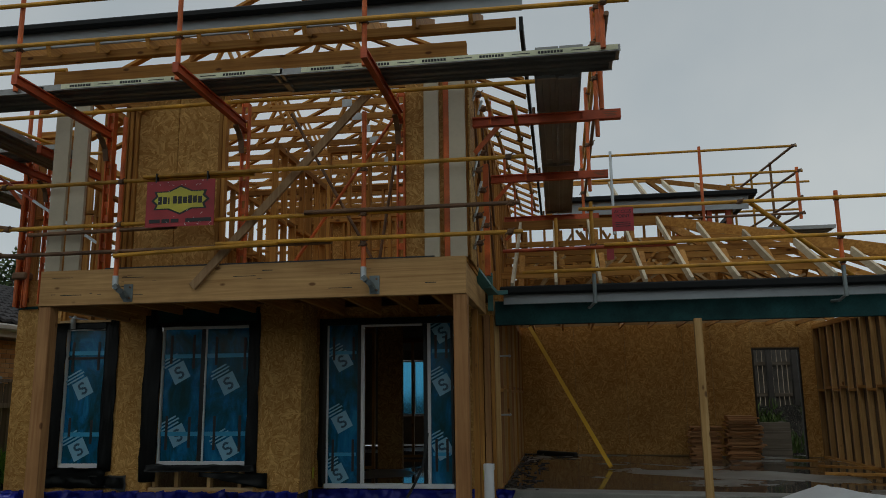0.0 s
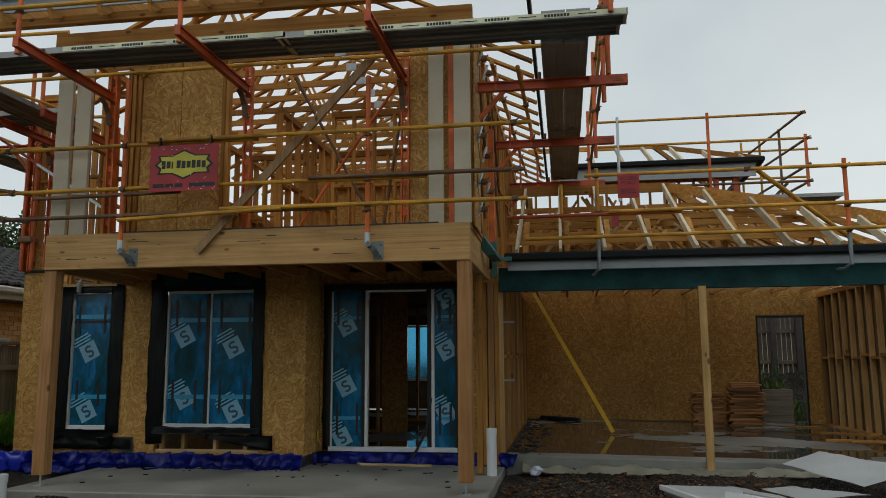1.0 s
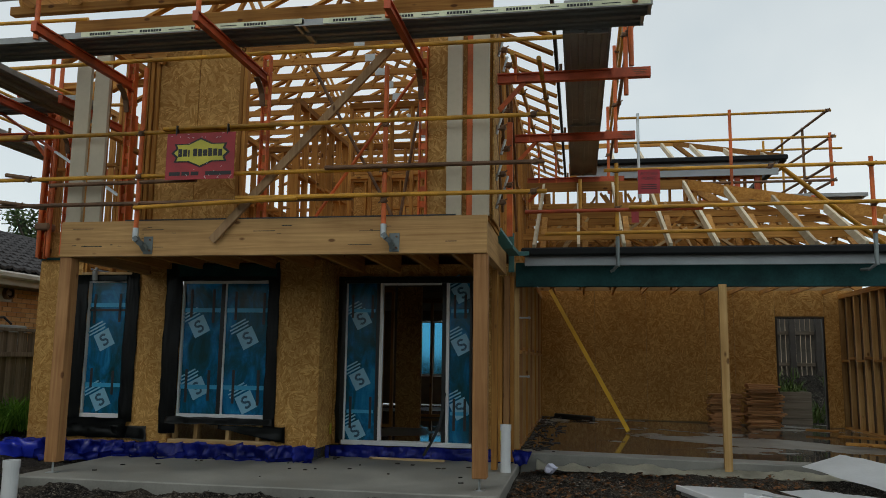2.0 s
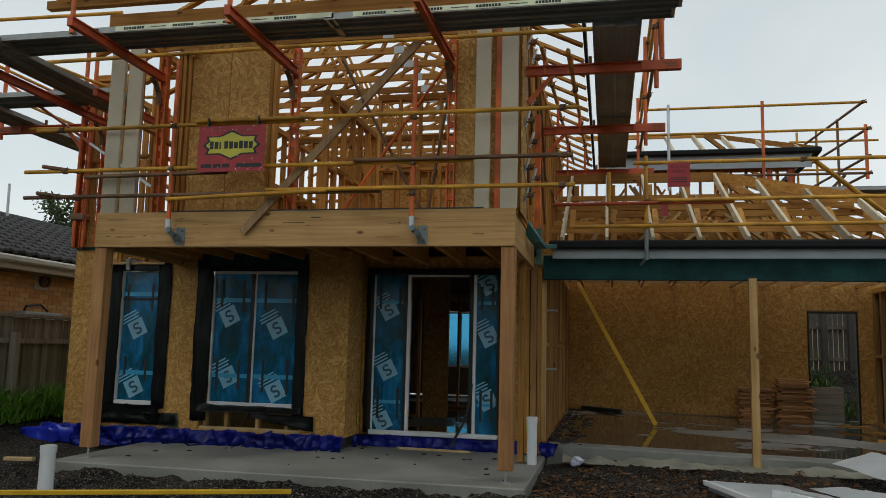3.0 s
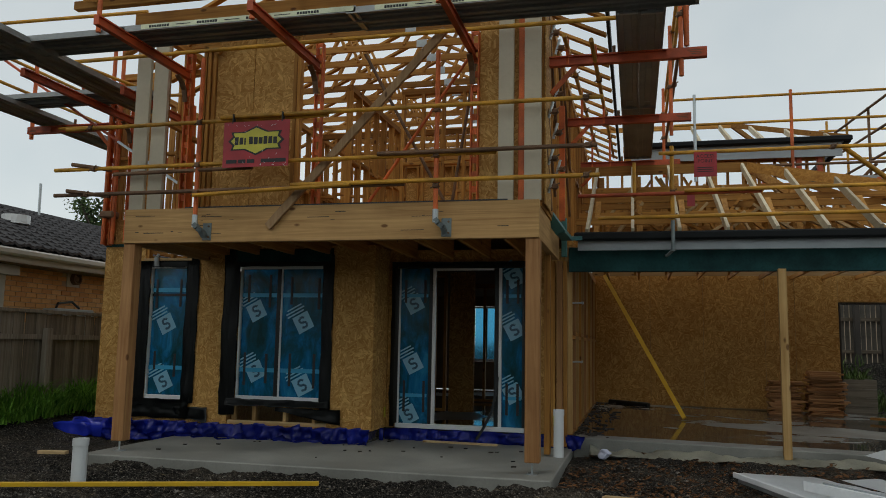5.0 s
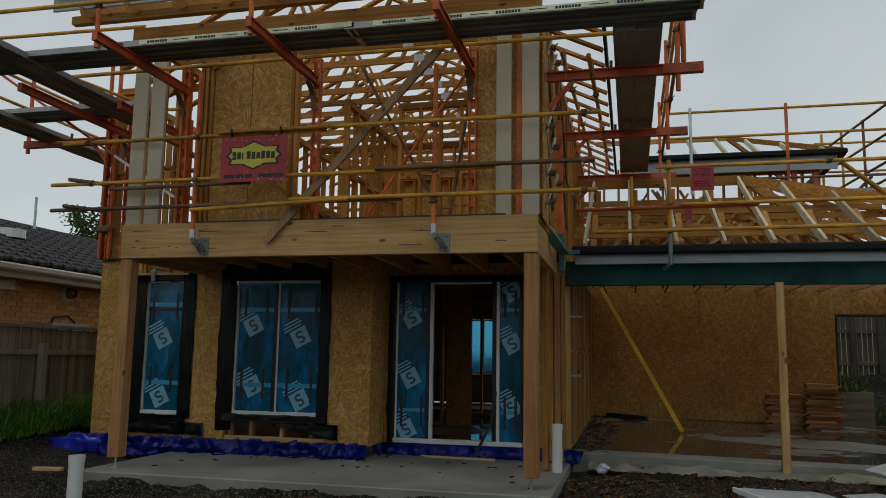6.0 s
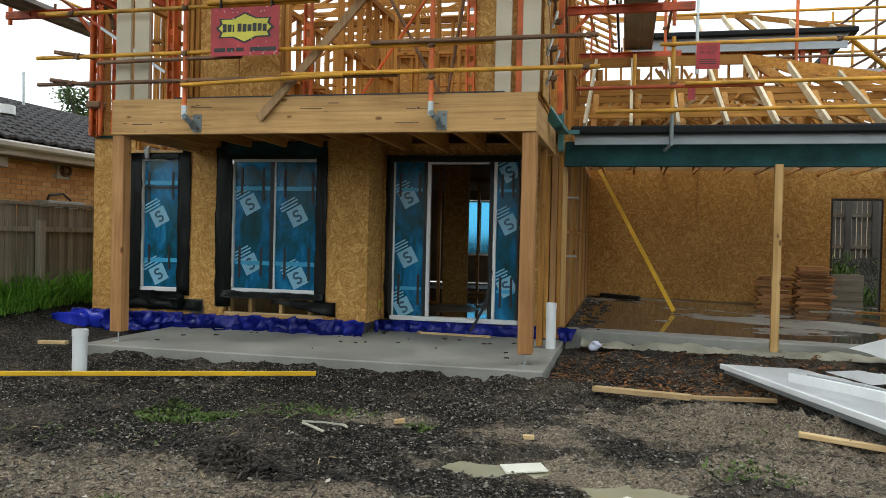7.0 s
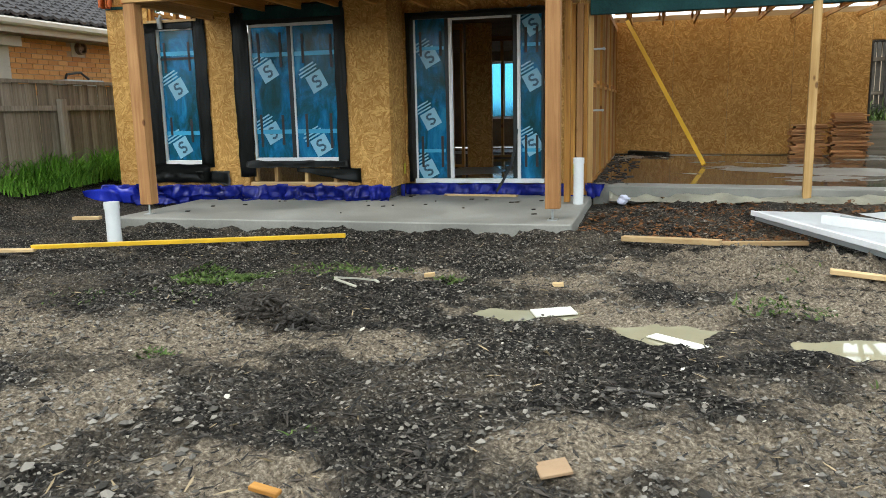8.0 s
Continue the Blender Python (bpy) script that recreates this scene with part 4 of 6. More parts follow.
# tubes that climb along the side wall, held on the red arms
for x, p, q in ((0.3, (-0.1, 4.66), (8.2, 5.35)), (0.6, (-0.5, 4.43), (8.1, 5.30))):
    t = rail((x, *p), (x, *q), yellow, "yellow tube climbing along the side wall", "climbing tubes", (0.2, 0.45, 0.7))
    for y in (0.36, 2.78, 5.5):
        zr = p[1] + (q[1] - p[1]) * (y - p[0]) / (q[0] - p[0])
        tube_part("hanger", (x, y, min(zr, 4.5)), (x, y, max(zr, 4.6) + 0.1), 0.018, orange, t, seg=8)
# braces and clamps along the upper side wall
for y0, z0, y1, z1 in ((0.3, 4.0, 1.2, 3.2), (0.4, 5.1, 1.4, 4.0), (1.7, 5.0, 3.3, 3.3), (2.3, 5.0, 3.4, 4.0), (0.2, 3.55, 0.75, 2.95)):
    solid("scaffold_brace", bm_tube(bmesh.new(), (0.082, y0, z0), (0.082, y1, z1), 0.018), dark_steel, "dark diagonal scaffold tube on the side wall", "brace", "side braces")
side_tie = thing("wall_ties", (0.15, 0.9, 3.0), "cluster of couplers and short tubes on the side wall", "clamp")
for y, z in ((0.9, 4.35), (0.75, 3.85), (1.1, 3.5), (0.25, 3.95), (0.25, 3.43), (0.25, 3.12), (0.4, 4.9), (1.0, 4.95)):
    coupler(side_tie, (0.17, y, z))
    tube_part("short_tube", (0.10, y + 0.03, z - 0.06), (0.15, y + 0.03, z + 0.12), 0.016, galv, side_tie, seg=8)
for y in (1.5,):
    t = thing("scaffold_bracket", (0.2, y, 3.0), "orange steel upright on the side wall", "bracket", "side uprights on the wall")
    box_part("upright", (0.1, y, 2.95), (0.17, y + 0.06, 4.4), orange, t)
# orange upright between grey boards
solid("scaffold_channel", bm_box(bmesh.new(), (-0.2, 0.07, 2.95), (-0.135, 0.115, 5.1), 0.004), orange, "orange steel channel between grey boards", "upright")
# cross braces inside the upper opening
for a, b, m in (((-2.2, 0.75, 4.95), (-1.15, 0.75, 3.05), dark_steel), ((-0.85, 0.7, 4.85), (-2.15, 0.7, 3.0), orange), ((-0.82, 0.8, 4.8), (-1.1, 0.8, 3.0), dark_steel), ((-4.6, 1.4, 4.0), (-3.42, 0.69, 2.94), dark_steel)):
    solid("scaffold_brace", bm_tube(bmesh.new(), a, b, 0.019), m, "thin steel brace tube across the upper opening", "brace", "cross braces")
solid("scaffold_brace", bm_beam(bmesh.new(), (-8.2, 1.2, 5.6), (-5.95, 1.2, 4.13), 0.03, 0.06, (0, 1, 0)), red_paint, "red flat brace running down to the wall", "brace", "cross braces")
solid("scaffold_brace", bm_beam(bmesh.new(), (-5.95, 1.19, 4.13), (-4.95, 1.15, 3.5), 0.03, 0.05, (0, 1, 0)), galv, "galvanised end of a flat brace", "brace", "cross braces")
# uprights and rails of the far side platform
for x, y in ((-6.45, 1.66), (-6.3, 1.66), (-7.9, 1.75), (-7.9, -0.2)):
    solid("scaffold_upright", bm_tube(bmesh.new(), (x, y, 2.76 if x > -7 else 4.4), (x, y, 5.75), 0.03), orange, "orange scaffold upright by the set-back wall", "upright", "far uprights")
for a, b in (((-9.5, 0.6, 5.3), (-5.2, 0.6, 5.22)), ((-9.5, 0.6, 5.75), (-5.2, 0.6, 5.7)), ((-7.95, -1.4, 5.1), (-7.95, 4.0, 5.1)), ((-7.95, -1.4, 5.5), (-7.95, 4.0, 5.5)), ((-6.7, -1.2, 5.1), (-6.0, 2.2, 5.1)), ((-8.6, 1.5, 4.95), (-5.0, 1.5, 4.85)), ((-7.3, 1.62, 4.5), (-5.0, 1.62, 4.46))):
    rail(a, b, yellow, "yellow guard rail of the far platform", "far guard rails")
# tube clamp at the foot of the far upright
foot = thing("upright_foot", (-6.4, 1.7, 2.76), "dark steel foot clamp on the wall plate", "clamp")
box_part("clamp", (-6.5, 1.6, 3.14), (-6.28, 1.78, 3.24), dark_steel, foot, bev=0.02)
box_part("wall_head", (-6.5, 1.82, 2.722), (-6.2, 1.9, 3.14), osb_front, foot, "strand board head piece")
box_part("green_strap", (-6.505, 1.81, 2.74), (-6.2, 1.818, 2.78), green_lvl, foot)

# garage eave guard rail
for x, zt in ((1.46, 3.95), (4.48, 3.95)):
    t = thing("scaffold_upright", (x, 2.0, 2.6), "galvanised and orange upright clamped to the garage fascia", "upright", "garage uprights")
    tube_part("tube", (x, 1.985, 3.0), (x, 1.985, zt), 0.026, orange if x > 2 else yellow, t)
    tube_part("lower_tube", (x, 1.985, 2.62), (x, 1.985, 3.01), 0.026, cast_grey, t)
    bm = bmesh.new()
    bm_tube(bm, (x, 1.985, 2.64), (x - 0.06, 2.06, 2.58), 0.02, 8)
    bm_tube(bm, (x - 0.06, 2.06, 2.58), (x - 0.07, 2.32, 2.60), 0.02, 8)
    part("hook", bm, cast_grey, t)
    for z in (3.05, 3.36, 3.85):
        coupler(t, (x, 1.98, z))
H = "garage guard rails"
rail((0.3, 1.94, 3.33), (2.5, 1.94, 3.34), red_paint, "worn red scaffold rail along the garage eave", H)
rail((1.6, 1.90, 3.36), (8.0, 1.90, 3.40), yellow, "yellow scaffold rail along the garage eave", H)
rail((0.55, 1.94, 3.04), (8.0, 1.94, 3.09), yellow, "yellow scaffold rail along the garage eave", H)
rail((1.3, 1.94, 3.85), (8.0, 1.94, 3.86), yellow, "yellow scaffold rail along the garage eave", H, (0.3,))
rail((1.0, 1.98, 3.3), (1.0, 1.98, 3.75), yellow, "short upright tube on the garage rail", H)
solid("scaffold_brace", bm_tube(bmesh.new(), (3.45, 2.02, 3.86), (4.8, 2.6, 2.95), 0.03), yellow, "yellow diagonal tube at the garage eave", "brace", "cross braces")

# rear guard rails
for x in (2.06, 3.66, 5.32):
    solid("scaffold_upright", bm_tube(bmesh.new(), (x, 6.2, 4.35 if x < 5 else 4.5), (x, 6.2, 5.93 if x < 5 else 5.45), 0.028), galv if x < 3 else orange, "scaffold upright of the rear platform", "upright", "rear uprights")
K = "rear guard rails"
for z, x1 in ((5.85, 5.36), (5.38, 5.42), (4.6, 5.4)):
    rail((1.7, 6.2, z), (x1, 6.2, z), yellow if z > 5 else dark_steel, "thin rusty guard rail of the rear platform", K, (0.98,))
for a, b in (((5.3, 6.15, 5.85), (5.0, 9.0, 5.85)), ((5.36, 6.15, 5.38), (5.05, 9.0, 5.4)), ((5.36, 6.15, 4.9), (5.05, 9.0, 4.9)), ((5.36, 6.15, 4.6), (5.05, 9.0, 4.6)), ((5.1, 8.5, 4.4), (5.1, 8.5, 6.0)), ((5.2, 7.4, 4.4), (5.2, 7.4, 5.9)), ((4.7, 9.0, 5.9), (6.4, 9.0, 5.9)), ((4.7, 9.0, 5.3), (6.2, 9.0, 5.3)), ((4.85, 9.0, 4.4), (4.85, 9.0, 6.1))):
    rail(a, b, dark_steel if a[0] > 5.15 else yellow, "rusty scaffold tube round the rear wing", K)
for y in (6.25, 6.5):
    plank((3.9, y, 4.32), (5.9, y, 4.32), (0, 1, 0))
for x in (3.85, 4.2):
    solid("scaffold_channel", bm_box(bmesh.new(), (x, 6.9, 4.2), (x + 0.09, 7.0, 4.98), 0.004), red_paint, "red steel channel on the rear wing wall", "upright", "rear channels")
for x, z in ((3.2, 3.5), (5.0, 3.3)):
    side = thing("scaffold_bracket", (x, 6.4, 4.3), "orange arm under the rear platform", "bracket", "rear arms")
    beam_part("arm", (x, 6.2, 4.3), (x, 7.2, 4.3), 0.06, 0.08, orange, side)
    beam_part("knee", (x - 0.5, 7.2, 4.0), (x, 6.3, 4.6), 0.03, 0.05, dark_steel, side)

# green wall bracket at the corner
gb = thing("corner_bracket", (0.1, 1.3, 2.6), "teal painted steel bracket at the corner of the porch beam", "bracket")
teal = plain("teal_steel_paint", (0.06, 0.20, 0.19), 0.45, 0.2, vary=0.3)
bm_ = bmesh.new()
pts = [(0.02, 1.1, 2.95), (0.14, 1.25, 2.78), (0.2, 1.45, 2.72), (0.3, 1.85, 2.78)]
for p, q in zip(pts[:-1], pts[1:]):
    bm_beam(bm_, p, q, 0.05, 0.12, (1, 0, 0))
part("arm", bm_, teal, gb)
box_part("plate", (0.002, 0.95, 2.6), (0.016, 1.6, 2.9), teal, gb)
box_part("back_plate", (0.09, 1.9, 2.55), (0.16, 1.95, 3.05), teal, gb)


# ---- signs ----
def words(text, size, loc, rot, material, parent, name="lettering", label=""):
    cu = bpy.data.curves.new(name, "FONT")
    cu.body, cu.size, cu.extrude, cu.align_x, cu.align_y = text, size, 0.001, "CENTER", "CENTER"
    tmp = bpy.data.objects.new(name, cu)
    scene.collection.objects.link(tmp)
    dg = bpy.context.evaluated_depsgraph_get()
    me = bpy.data.meshes.new_from_object(tmp.evaluated_get(dg))
    bpy.data.objects.remove(tmp)
    me.transform(Matrix.LocRotScale(loc, Euler([radians(a) for a in rot]), None))
    me.materials.clear()
    me.materials.append(material)
    ob = new(name, me)
    ob.parent = parent
    ob.matrix_parent_inverse = Matrix.Translation(-parent.matrix_basis.translation)
    return tagged(ob, label)


sign_red = plain("sign_red", (0.42, 0.028, 0.035), 0.5, vary=0.3, scale=16)
sign_yellow = plain("sign_yellow", (0.62, 0.55, 0.06), 0.5, vary=0.2, scale=16)
ink = plain("sign_black", (0.012, 0.012, 0.012), 0.5, vary=0.1)
sign = thing("site_sign", (-3.25, -0.2, 3.4), "scuffed red sign with a yellow badge hung on the rails", "sign")
bm_ = bmesh.new()
SX0, SX1, SZ0, SZ1 = -3.525, -2.72, 3.355, 3.88
bm_box(bm_, (SX0, -0.212, SZ0), (SX1, -0.206, SZ1))
part("panel", bm_, sign_red, sign)
for x in (SX0 + 0.1, SX1 - 0.1):
    box_part("tie", (x, -0.216, SZ1 - 0.02), (x + 0.012, -0.16, SZ1 + 0.095), ink, sign, "black wire tie", bev=0)


def badge(cx, cz, w, h, y0, y1):
    bm = bmesh.new()
    out = [(-1, 0), (-0.84, 0.3), (-0.9, 0.62), (-0.42, 0.62), (0, 1), (0.42, 0.62), (0.9, 0.62), (0.84, 0.3), (1, 0), (0.84, -0.3), (0.9, -0.62), (0.42, -0.62), (0, -1), (-0.42, -0.62), (-0.9, -0.62), (-0.84, -0.3)]
    fr = [bm.verts.new((cx + u * w, y0, cz + v * h)) for u, v in out]
    bk = [bm.verts.new((cx + u * w, y1, cz + v * h)) for u, v in out]
    bm.faces.new(fr)
    bm.faces.new(bk[::-1])
    n = len(out)
    for k in range(n):
        bm.faces.new((fr[k], bk[k], bk[(k + 1) % n], fr[(k + 1) % n]))
    return bm


part("badge_edge", badge(-3.12, 3.655, 0.345, 0.17, -0.2155, -0.2122), ink, sign, "black badge outline")
part("badge", badge(-3.12, 3.655, 0.31, 0.148, -0.2185, -0.2157), sign_yellow, sign, "yellow badge")
for k in range(9):
    w = 0.046 if k not in (2,) else 0.018
    x = -3.38 + k * 0.059
    box_part("badge_block", (x, -0.221, 3.61 + 0.004 * (k % 2)), (x + w, -0.2187, 3.70 - 0.006 * (k % 3)), ink, sign, "heavy black block", bev=0.004)
bm_ = bmesh.new()
for x, w in ((-3.48, 0.13), (-3.33, 0.09), (-3.22, 0.09), (-3.05, 0.30)):
    bm_box(bm_, (x, -0.2155, 3.40), (x + w, -0.2122, 3.442))
part("contact_bars", bm_, ink, sign, "dark bars of lettering")
bm_ = bmesh.new()
for k in range(26):
    x, z = random.uniform(SX0 + 0.01, SX1 - 0.03), random.choice((random.uniform(SZ0 + 0.01, SZ0 + 0.05), random.uniform(SZ1 - 0.06, SZ1 - 0.01), random.uniform(SZ0, SZ1 - 0.02)))
    bm_beam(bm_, (x, -0.2225, z), (x + random.uniform(0.005, 0.025), -0.2225, z + random.uniform(-0.02, 0.02)), 0.003, 0.004, (0, 1, 0))
part("scuff", bm_, white_frame, sign, "pale scratches", kind="stuff")

acc = thing("access_sign", (1.85, 1.86, 3.53), "red sign marking the scaffold access point", "sign")
box_part("panel", (1.72, 1.908, 3.53), (1.99, 1.915, 3.84), sign_red, acc, bev=0)
words("ACCESS", 0.062, (1.855, 1.906, 3.785), (90, 0, 0), ink, acc)
words("POINT", 0.062, (1.855, 1.906, 3.725), (90, 0, 0), ink, acc)
bm_ = bmesh.new()
for z in (3.64, 3.615, 3.59):
    bm_box(bm_, (1.76, 1.9055, z), (1.95, 1.9078, z + 0.009))
part("small_print", bm_, ink, acc, "dark bars of unreadable lettering")
solid("red_tag", bm_box(bmesh.new(), (1.63, 1.885, 3.16), (1.72, 1.89, 3.30)), sign_red, "small red inspection tag on the rail", "tag")


# ---- windows and glass door ----
def film_material():
    """Blue protective film, creased, over glass."""
    m, nt, b = nodes_of("blue_protective_film")
    v = coords(nt)
    reflect_patches = noise_tex(nt, coords(nt, (2.2, 1, 1)), 1.9, 6, 0.65, 0.8)
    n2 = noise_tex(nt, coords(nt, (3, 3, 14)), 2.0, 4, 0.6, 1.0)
    # film blue, with teal and bright patches coloured in to imitate reflections
    col = ramp(nt, reflect_patches, [(0.32, (0.014, 0.075, 0.082)), (0.46, (0.010, 0.13, 0.21)), (0.57, (0.010, 0.21, 0.45)), (0.72, (0.04, 0.40, 0.70))])
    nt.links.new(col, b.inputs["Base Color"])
    b.inputs["Roughness"].default_value = 0.1
    b.inputs["Specular IOR Level"].default_value = 0.28
    b.inputs["Transmission Weight"].default_value = 0.35
    bump(nt, b, n2, 0.22, 0.012)
    return m


film = film_material()
film_pale = plain("pale_blue_print", (0.24, 0.50, 0.64), 0.3, vary=0.15)
film_mid = plain("bright_blue_tape", (0.04, 0.36, 0.60), 0.3, vary=0.2)
film_dark = plain("dark_blue_print", (0.015, 0.075, 0.13), 0.3, vary=0.1)


def flap(x0, x1, z0, z1, y, parent, name="wrap_flap", mat=None, wav=0.02, ragged=0.02, nx=14, nz=14, sag=0.0, thick=0.004, seed=0.0):
    """A loose plastic sheet hung in the xz plane, rippled and uneven at its edges."""
    bm = bmesh.new()
    rows_ = []
    for j in range(nz + 1):
        r = []
        for i in range(nx + 1):
            u, w = i / nx, j / nz
            x, z = x0 + (x1 - x0) * u, z0 + (z1 - z0) * w
            e = ragged * noise.noise(Vector((z * 5 + seed, u * 2, seed)))
            f = ragged * noise.noise(Vector((x * 5 + seed, w * 2, seed + 4)))
            x += e * (1 if i in (0, nx) else 0.3)
            z += f * (1 if j in (0, nz) else 0.3) - sag * (u - 0.5) * (1 - w)
            yy = y - abs(wav * noise.noise(Vector((x * 6, z * 3 + seed, 1)))) - wav * 0.6 * abs(noise.noise(Vector((x * 19, z * 9, seed))))
            r.append(bm.verts.new((x, yy, z)))
        rows_.append(r)
    for j in range(nz):
        for i in range(nx):
            bm.faces.new((rows_[j][i], rows_[j][i + 1], rows_[j + 1][i + 1], rows_[j + 1][i]))
    bmesh.ops.solidify(bm, geom=list(bm.faces), thickness=thick)
    return part(name, bm, mat or black_wrap, parent, smooth=True)


def print_mark(cx, cz, y, parent, size=0.24, ang=28):
    """A tilted pale square with a curved dark stroke, and slanting bars beside it."""
    c, s = math.cos(radians(ang)), math.sin(radians(ang))
    rot = lambda u, v: (cx + u * c - v * s, cz + u * s + v * c)
    h = size / 2

    def slab(bm, pts, d0, d1):
        f = [bm.verts.new((*rot(*p)[:1], y - d1, rot(*p)[1])) for p in pts]
        k = [bm.verts.new((*rot(*p)[:1], y - d0, rot(*p)[1])) for p in pts]
        bm.faces.new(f)
        bm.faces.new(k[::-1])
        n = len(pts)
        for i in range(n):
            bm.faces.new((f[i], k[i], k[(i + 1) % n], f[(i + 1) % n]))
    bm = bmesh.new()
    slab(bm, [(-h, -h), (h, -h), (h, h), (-h, h)], 0.0, 0.0012)
    sq = part("printed_square", bm, film_pale, parent, "pale blue printed square")
    bm = bmesh.new()
    pts = [(h * 0.36 * math.cos(radians(a)), h * 0.30 + h * 0.30 * math.sin(radians(a))) for a in range(25, 271, 20)]
    pts += [(h * 0.36 * math.cos(radians(a)), -h * 0.30 + h * 0.30 * math.sin(radians(a))) for a in range(70, -160, -20)]
    wd = h * 0.13
    for p, q in zip(pts[:-1], pts[1:]):
        dx, dz = q[0] - p[0], q[1] - p[1]
        ln = math.hypot(dx, dz)
        nxn, nzn = -dz / ln * wd, dx / ln * wd
        slab(bm, [(p[0] - nxn, p[1] - nzn), (q[0] - nxn, q[1] - nzn), (q[0] + nxn, q[1] + nzn), (p[0] + nxn, p[1] + nzn)], 0.0013, 0.0022)
    part("printed_stroke", bm, film_dark, sq, "dark curved stroke")
    for k, (w0, w1) in enumerate(((-1.5, 0.7), (-1.5, 0.9), (-1.2, 0.7))):
        v0 = h * (1.2 + 0.36 * k)
        bm = bmesh.new()
        slab(bm, [(h * w0, v0), (h * w1, v0), (h * w1, v0 + h * 0.17), (h * w0, v0 + h * 0.17)], 0.0, 0.0012)
        part("printed_bar", bm, film_pale, sq)


def framed_window(name, x0, x1, z0, z1, y, label, mullions=(), transoms=(), marks=(), straps=(), glass=None):
    t = thing(name, ((x0 + x1) / 2, y, z0), label, "window", "wrapped windows")
    f = 0.045
    for nm, lo, hi in (("sill", (x0, y - 0.03, z0), (x1, y + 0.06, z0 + f * 1.3)), ("head", (x0, y - 0.03, z1 - f), (x1, y + 0.06, z1)),
                       ("jamb", (x0, y - 0.03, z0 + f * 1.3 + 0.001), (x0 + f * 0.38, y + 0.06, z1 - f - 0.001)), ("jamb", (x1 - f * 0.38, y - 0.03, z0 + f * 1.3 + 0.001), (x1, y + 0.06, z1 - f - 0.001))):
        box_part(nm, lo, hi, white_frame, t)
    edges = [x0 + f * 0.7, *mullions, x1 - f * 0.7]
    for mx in mullions:
        box_part("mullion", (mx - 0.03, y - 0.025, z0 + f), (mx + 0.03, y + 0.05, z1 - f), black_wrap, t)
        box_part("sash_edge", (mx + 0.031, y - 0.03, z0 + f), (mx + 0.046, y + 0.02, z1 - f), white_frame, t)
    for a, b in zip(edges[:-1], edges[1:]):
        bm = bmesh.new()
        bm_box(bm, (a + 0.002, y + 0.005, z0 + f), (b - 0.002, y + 0.015, z1 - f))
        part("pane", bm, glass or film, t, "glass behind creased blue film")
    for z in transoms:
        box_part("tape_band", (x0 + 0.03, y - 0.002, z), (x1 - 0.03, y + 0.004, z + 0.055), film_mid, t, bev=0)
    for x, za, zb in straps:
        box_part("dark_strap", (x - 0.018, y - 0.006, za), (x + 0.018, y - 0.0025, zb), ink, t, bev=0.001)
    for x, z in marks:
        print_mark(x, z, y + 0.0035, t)
    return t


YW = 1.86
w1 = framed_window("window_unit", -5.74, -5.14, 0.59, 2.47, YW, "narrow white window in black wrap and blue film", transoms=(2.09, 1.0), marks=((-5.47, 1.64), (-5.47, 0.83)),
                   straps=((-5.64, 1.86, 2.27), (-5.26, 1.88, 2.27), (-5.62, 1.0, 1.25), (-5.3, 0.9, 1.22)))
box_part("tape_band", (-5.71, YW - 0.006, 2.03), (-5.17, YW - 0.003, 2.065), ink, w1, bev=0)
w2 = framed_window("window_unit", -4.33, -3.08, 0.62, 2.45, YW, "double white window in black wrap and blue film", mullions=(-3.74,), transoms=(1.0, 2.02), marks=((-4.08, 1.83), (-4.06, 1.01), (-3.38, 1.68), (-3.36, 0.84)),
                   straps=((-4.2, 1.95, 2.33), (-3.88, 1.88, 2.33), (-3.56, 1.92, 2.3), (-3.16, 1.86, 2.28), (-4.22, 0.82, 1.26), (-3.9, 0.85, 1.25), (-3.55, 0.82, 1.26), (-3.2, 0.8, 1.26)))
wr = thing("window_wrap", (-5.45, 1.81, 0.4), "loose black plastic wrap round the narrow window", "wrap", "window wraps")
flap(-5.97, -5.72, 0.5, 2.52, 1.815, wr, seed=1.0, wav=0.04)
flap(-5.15, -4.95, 0.55, 2.58, 1.815, wr, seed=2.0, wav=0.05)
flap(-5.9, -4.97, 2.44, 2.53, 1.815, wr, seed=3.0, nz=5)
flap(-5.98, -5.0, 0.34, 0.60, 1.80, wr, seed=4.0, wav=0.09)
flap(-5.25, -4.72, 0.34, 0.50, 1.805, wr, seed=5.0, wav=0.07, sag=0.12, nz=6)
box_part("head_batten", (-5.84, 1.79, 2.53), (-5.08, 1.86, 2.565), pale_x, wr, "pale timber over the wrapped window")
for x in (-5.84, -5.45, -5.13):
    box_part("head_stud", (x, 1.84, 2.566), (x + 0.045, 1.93, 2.755), pine_z, wr, "short pine stud")
wr = thing("window_wrap", (-3.7, 1.81, 0.4), "loose black plastic wrap round the double window", "wrap", "window wraps")
flap(-4.56, -4.32, 0.42, 2.6, 1.815, wr, seed=6.0, wav=0.05)
flap(-3.09, -2.93, 0.5, 2.6, 1.815, wr, seed=7.0, wav=0.04)
flap(-4.5, -2.95, 2.44, 2.68, 1.815, wr, seed=8.0, nz=5)
flap(-4.45, -2.95, 0.55, 0.64, 1.80, wr, seed=9.0, wav=0.07, nz=5, nx=24)
flap(-3.7, -2.76, 0.42, 0.54, 1.79, wr, seed=11.0, wav=0.08, sag=0.16, nz=6)
box_part("green_board", (-4.4, 1.79, 2.5), (-2.98, 1.80, 2.66), green_lvl, wr)
